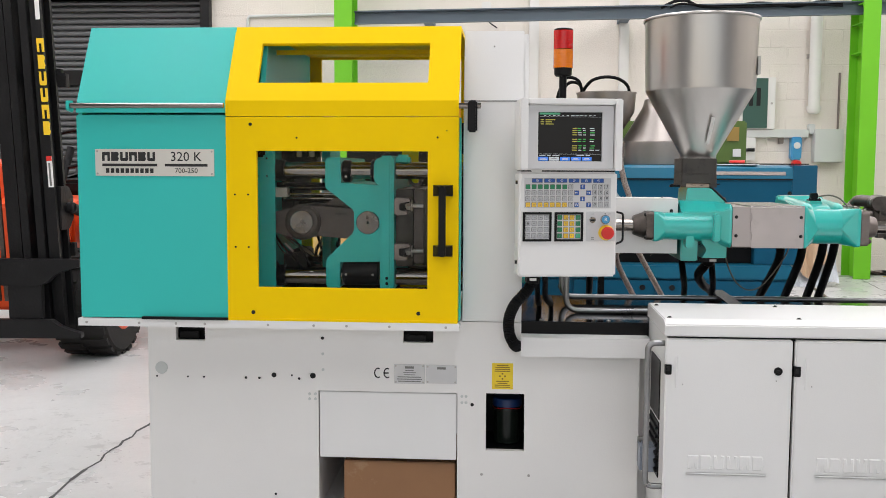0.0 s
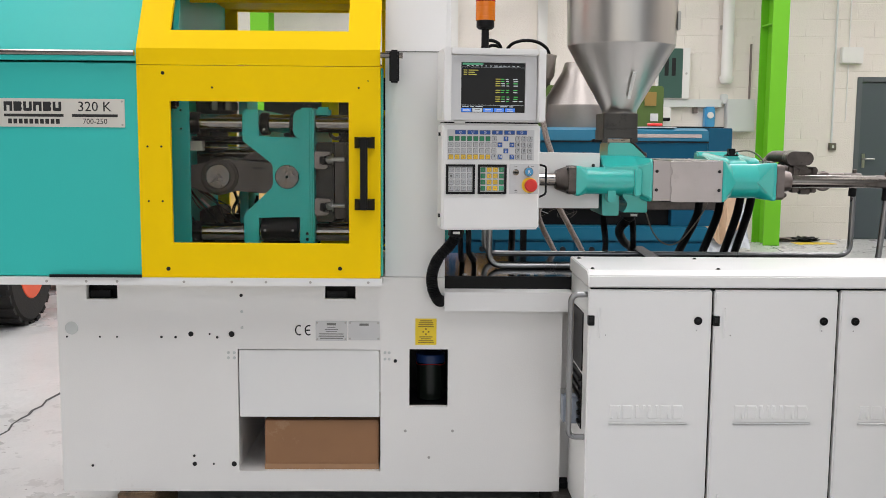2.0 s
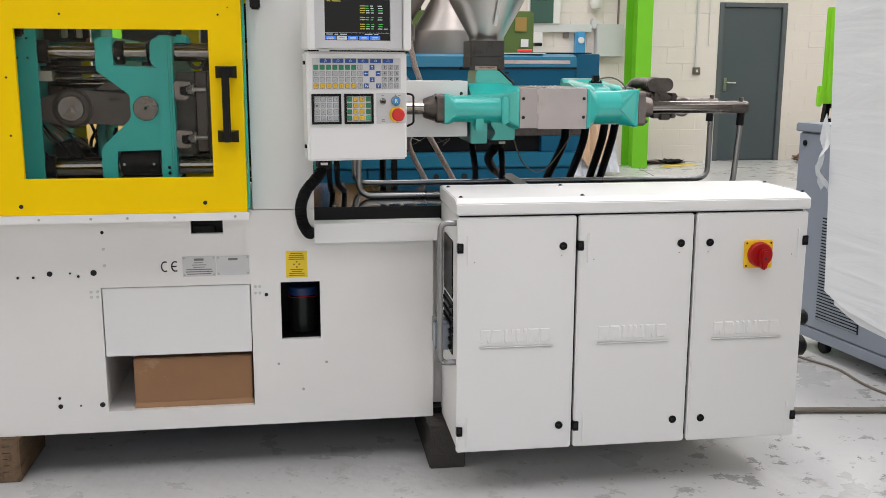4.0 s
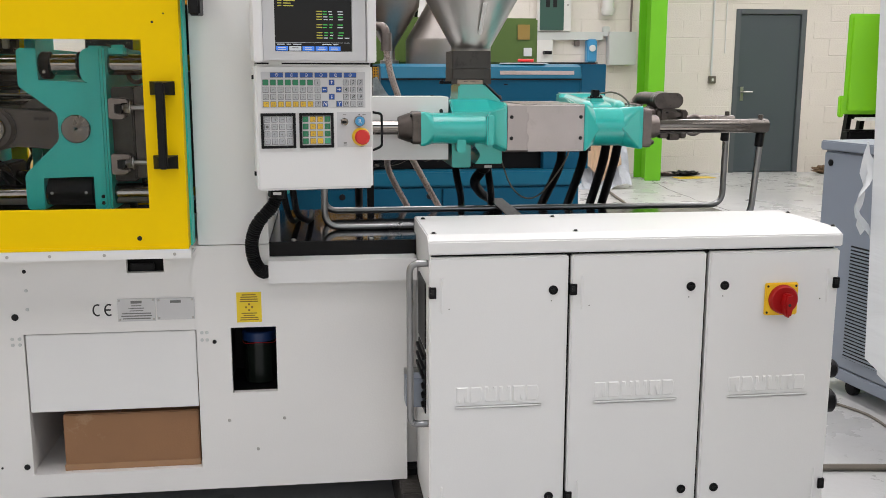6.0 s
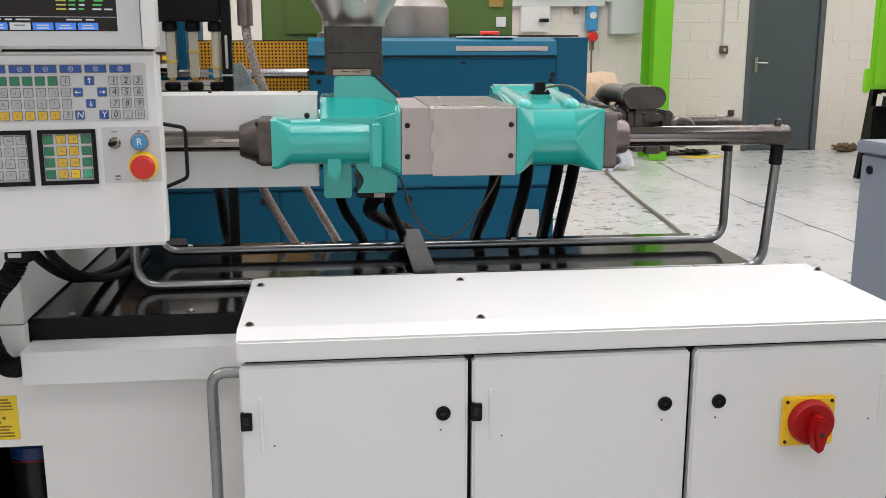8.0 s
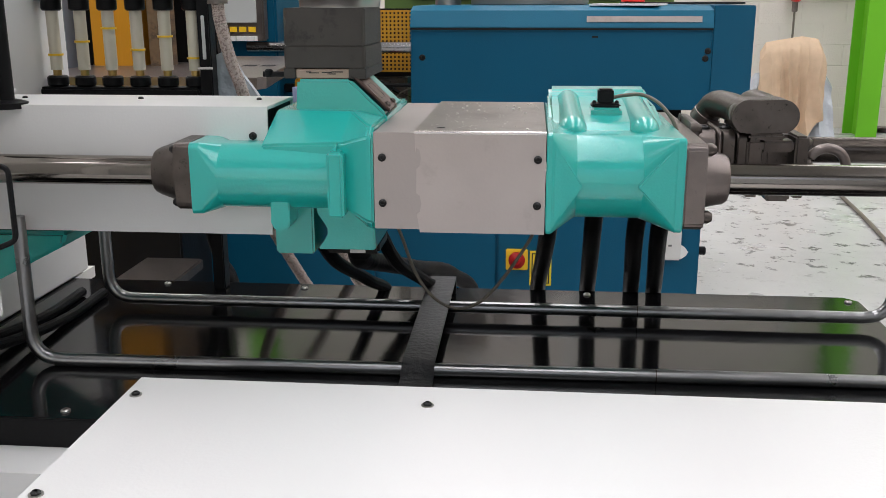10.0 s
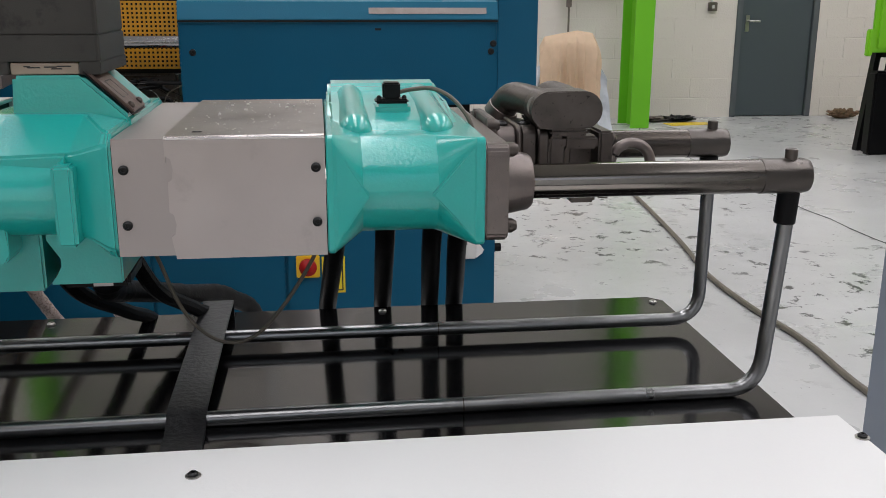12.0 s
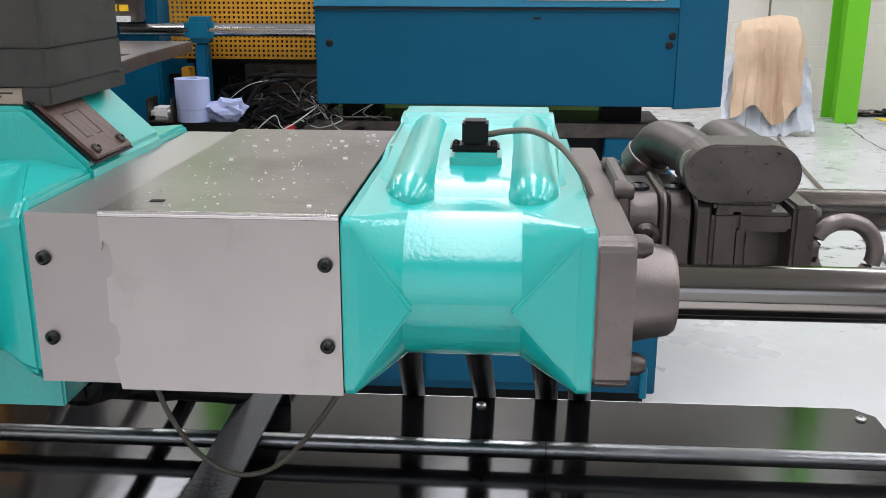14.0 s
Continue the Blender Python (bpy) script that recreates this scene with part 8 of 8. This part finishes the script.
part("cable", tube(bmesh.new(), curve([(-0.23, W - 0.05, 3.2), (-0.20, W - 0.07, 3.12), (-0.1, W - 0.05, 3.05)]), 0.008, 8), RUBBER, jb2)
pr = tagged(part("wall_conduit", tube(bmesh.new(), bent([(-3.30, W - 0.03, 2.95), (-3.30, W - 0.03, 3.215), (-1.9, W - 0.03, 3.235)], 0.05, 5), 0.018, 10), GREYBOX), "grey steel conduit on the wall", "conduit")
cbl = thing("beam_cable", "black cable coiled over the steel beam", "cable", (2.3, 8.78, 3.18))
part("cable", tube(bmesh.new(), curve([(1.85, 8.78, 3.192), (2.0, 8.76, 3.26), (2.15, 8.77, 3.27), (2.3, 8.78, 3.21), (2.6, 8.78, 3.20), (3.0, 8.77, 3.24), (3.4, 8.78, 3.20), (3.7, 8.77, 3.25), (3.95, 8.78, 3.22)]), 0.018, 8), RUBBER, cbl)
part("cable", tube(bmesh.new(), curve([(1.95, 8.75, 3.192), (2.1, 8.74, 3.23), (2.5, 8.75, 3.195), (3.0, 8.76, 3.20), (3.5, 8.75, 3.215), (3.95, 8.76, 3.20)]), 0.014, 8), RUBBER, cbl)

# ---- floor: cable, seams, rags ----
fc = thing("floor_cable", "grey cable snaking across the floor", "cable", (3.0, 5.0, 0.0))
part("cable", tube(bmesh.new(), curve([(3.60, 8.8, 0.013), (3.45, 7.9, 0.013), (3.356, 7.53, 0.013), (3.156, 6.0, 0.013), (3.05, 4.95, 0.013), (2.93, 4.0, 0.013), (2.83, 3.37, 0.013), (2.82, 2.9, 0.013), (2.848, 2.45, 0.013), (2.82, 1.93, 0.013), (2.9, 1.3, 0.013)], 12), 0.0125, 10), CABLE, fc)
fc2 = thing("floor_cable", "thin grey cable on the floor by the chiller", "cable", (1.8, 0.2, 0.0))
part("cable", tube(bmesh.new(), curve([(1.50, 0.24, 0.012), (1.83, 0.213, 0.012), (2.08, 0.180, 0.012), (2.6, 0.10, 0.012), (3.3, -0.05, 0.012)]), 0.011, 8), CABLE, fc2)
fc3 = thing("floor_cable", "thin pale cable curling along the chiller's foot", "cable", (2.2, 0.7, 0.0))
part("cable", tube(bmesh.new(), curve([(2.05, 1.30, 0.006), (2.13, 1.02, 0.006), (2.20, 0.82, 0.006), (2.262, 0.66, 0.006), (2.265, 0.42, 0.006), (2.36, 0.10, 0.006)]), 0.005, 8), CABLE, fc3)
for pts, w in (([(4.38, 9.3), (4.12, 7.89), (4.05, 6.0), (4.064, 3.76), (4.1, 1.0), (4.1, -5)], 0.012), ([(-1.70, 6.5), (-1.72, 3.2), (-1.729, 1.653), (-1.717, 0.62), (-1.72, -2.5)], 0.014)):
    sm = bmesh.new()
    rng = random.Random(5)
    fine = [Vector((p[0] + rng.uniform(-0.012, 0.012), p[1], 0)) for p in curve([(x, y, 0) for x, y in pts], 10)]
    for a, b in zip(fine, fine[1:]):
        hw = w * rng.uniform(0.35, 0.7)
        vs = [sm.verts.new((q.x + s * hw, q.y, 0.0012)) for q, s in ((a, -1), (a, 1), (b, 1), (b, -1))]
        sm.faces.new(vs)
    ob = part("floor_seam", sm, CONCRETE_DARK, floor, "", 0)


def rag(name, lab, x, y, sx, sy, sz, material, seed):
    bm = bmesh.new()
    bmesh.ops.create_icosphere(bm, subdivisions=4, radius=1.0)
    for v in bm.verts:
        k = 1 + 0.6 * noise.noise(v.co * 2.3 + Vector((seed, 0, 0))) + 0.3 * noise.noise(v.co * 6 + Vector((0, seed, 0)))
        v.co = Vector((x + v.co.x * sx * k, y + v.co.y * sy * k, max(0.001, (v.co.z * 0.5 + 0.5) * sz * k)))
    return tagged(part(name, bm, material, None, "", 0), lab, "rag")


rag("floor_rag", "brown crumpled rag by the door", 6.75, 9.15, 0.16, 0.08, 0.09, WOOD, 3.1)
rag("floor_rag", "dark rag on the floor by the green column", 4.84, 9.08, 0.16, 0.10, 0.05, FORKBLACK, 5.2)
rag("floor_rag", "grey dusty heap beside the green column", 4.60, 9.15, 0.22, 0.12, 0.04, CAST_MID, 7.7)
tagged(part("floor_mat", prism([(4.62, 8.72), (5.12, 8.78), (5.08, 8.95), (4.60, 8.92)], "z", 0.001, 0.006), STICKER), "thin yellow sheet lying on the floor", "mat")

sbox = part("switch_box", B(1.434, 1.519, 2.305, 2.3298, 0.431, 0.590, 0.004), PIPEWHITE, blue, "white switch box on the blue cabinet door")
part("box_print", B(1.474, 1.486, 2.3035, 2.3055, 0.482, 0.489), INKGREY, sbox, "", 0)
part("paper_tag", prism([(1.519, 0.487), (1.534, 0.478), (1.545, 0.462), (1.538, 0.448), (1.519, 0.434)], "y", 2.309, 2.314), WHITEPAPER, sbox, "torn white paper tag", 0)
tap = tagged(part("drain_tap", R((1.5905, 2.42, 0.44), (1.625, 2.42, 0.44), 0.016, 12, 0.003), BLACK, blue), "black drain tap on the blue cabinet")

# ---- blocks of the back wall ----
blk = bmesh.new()
box(blk, 0, 0.434, -0.004, 0.01, 0, 0.209, 0.003, 1)
blk_ob = part("block", blk, CREAM, wall_back, smooth=0)
blk_me, count, rest = blk_ob.data, 0, bmesh.new()
rng = random.Random(2)
for r in range(17):
    z = 0.003 + r * 0.215
    for c in range(-9, 21):
        x = c * 0.44 + (0.22 if r % 2 else 0.0)
        if x < -3.74 or x + 0.434 > HX1 or (x < 6.495 and x + 0.434 > 5.535 and z < 2.085):
            continue
        off = rng.uniform(-0.0012, 0.0012)
        if 2.2 < x < 8.5 and z < 3.3 and count < 300:
            ob = blk_ob if count == 0 else new("block", blk_me)
            ob.parent = wall_back
            ob.location = (x, HY1 + off, z)
            count += 1
        else:
            box(rest, x, x + 0.434, HY1 - 0.004 + off, HY1 + 0.01, z, z + 0.209)
tagged(part("further_blocks", rest, CREAM, wall_back, "", 0), kind="stuff")
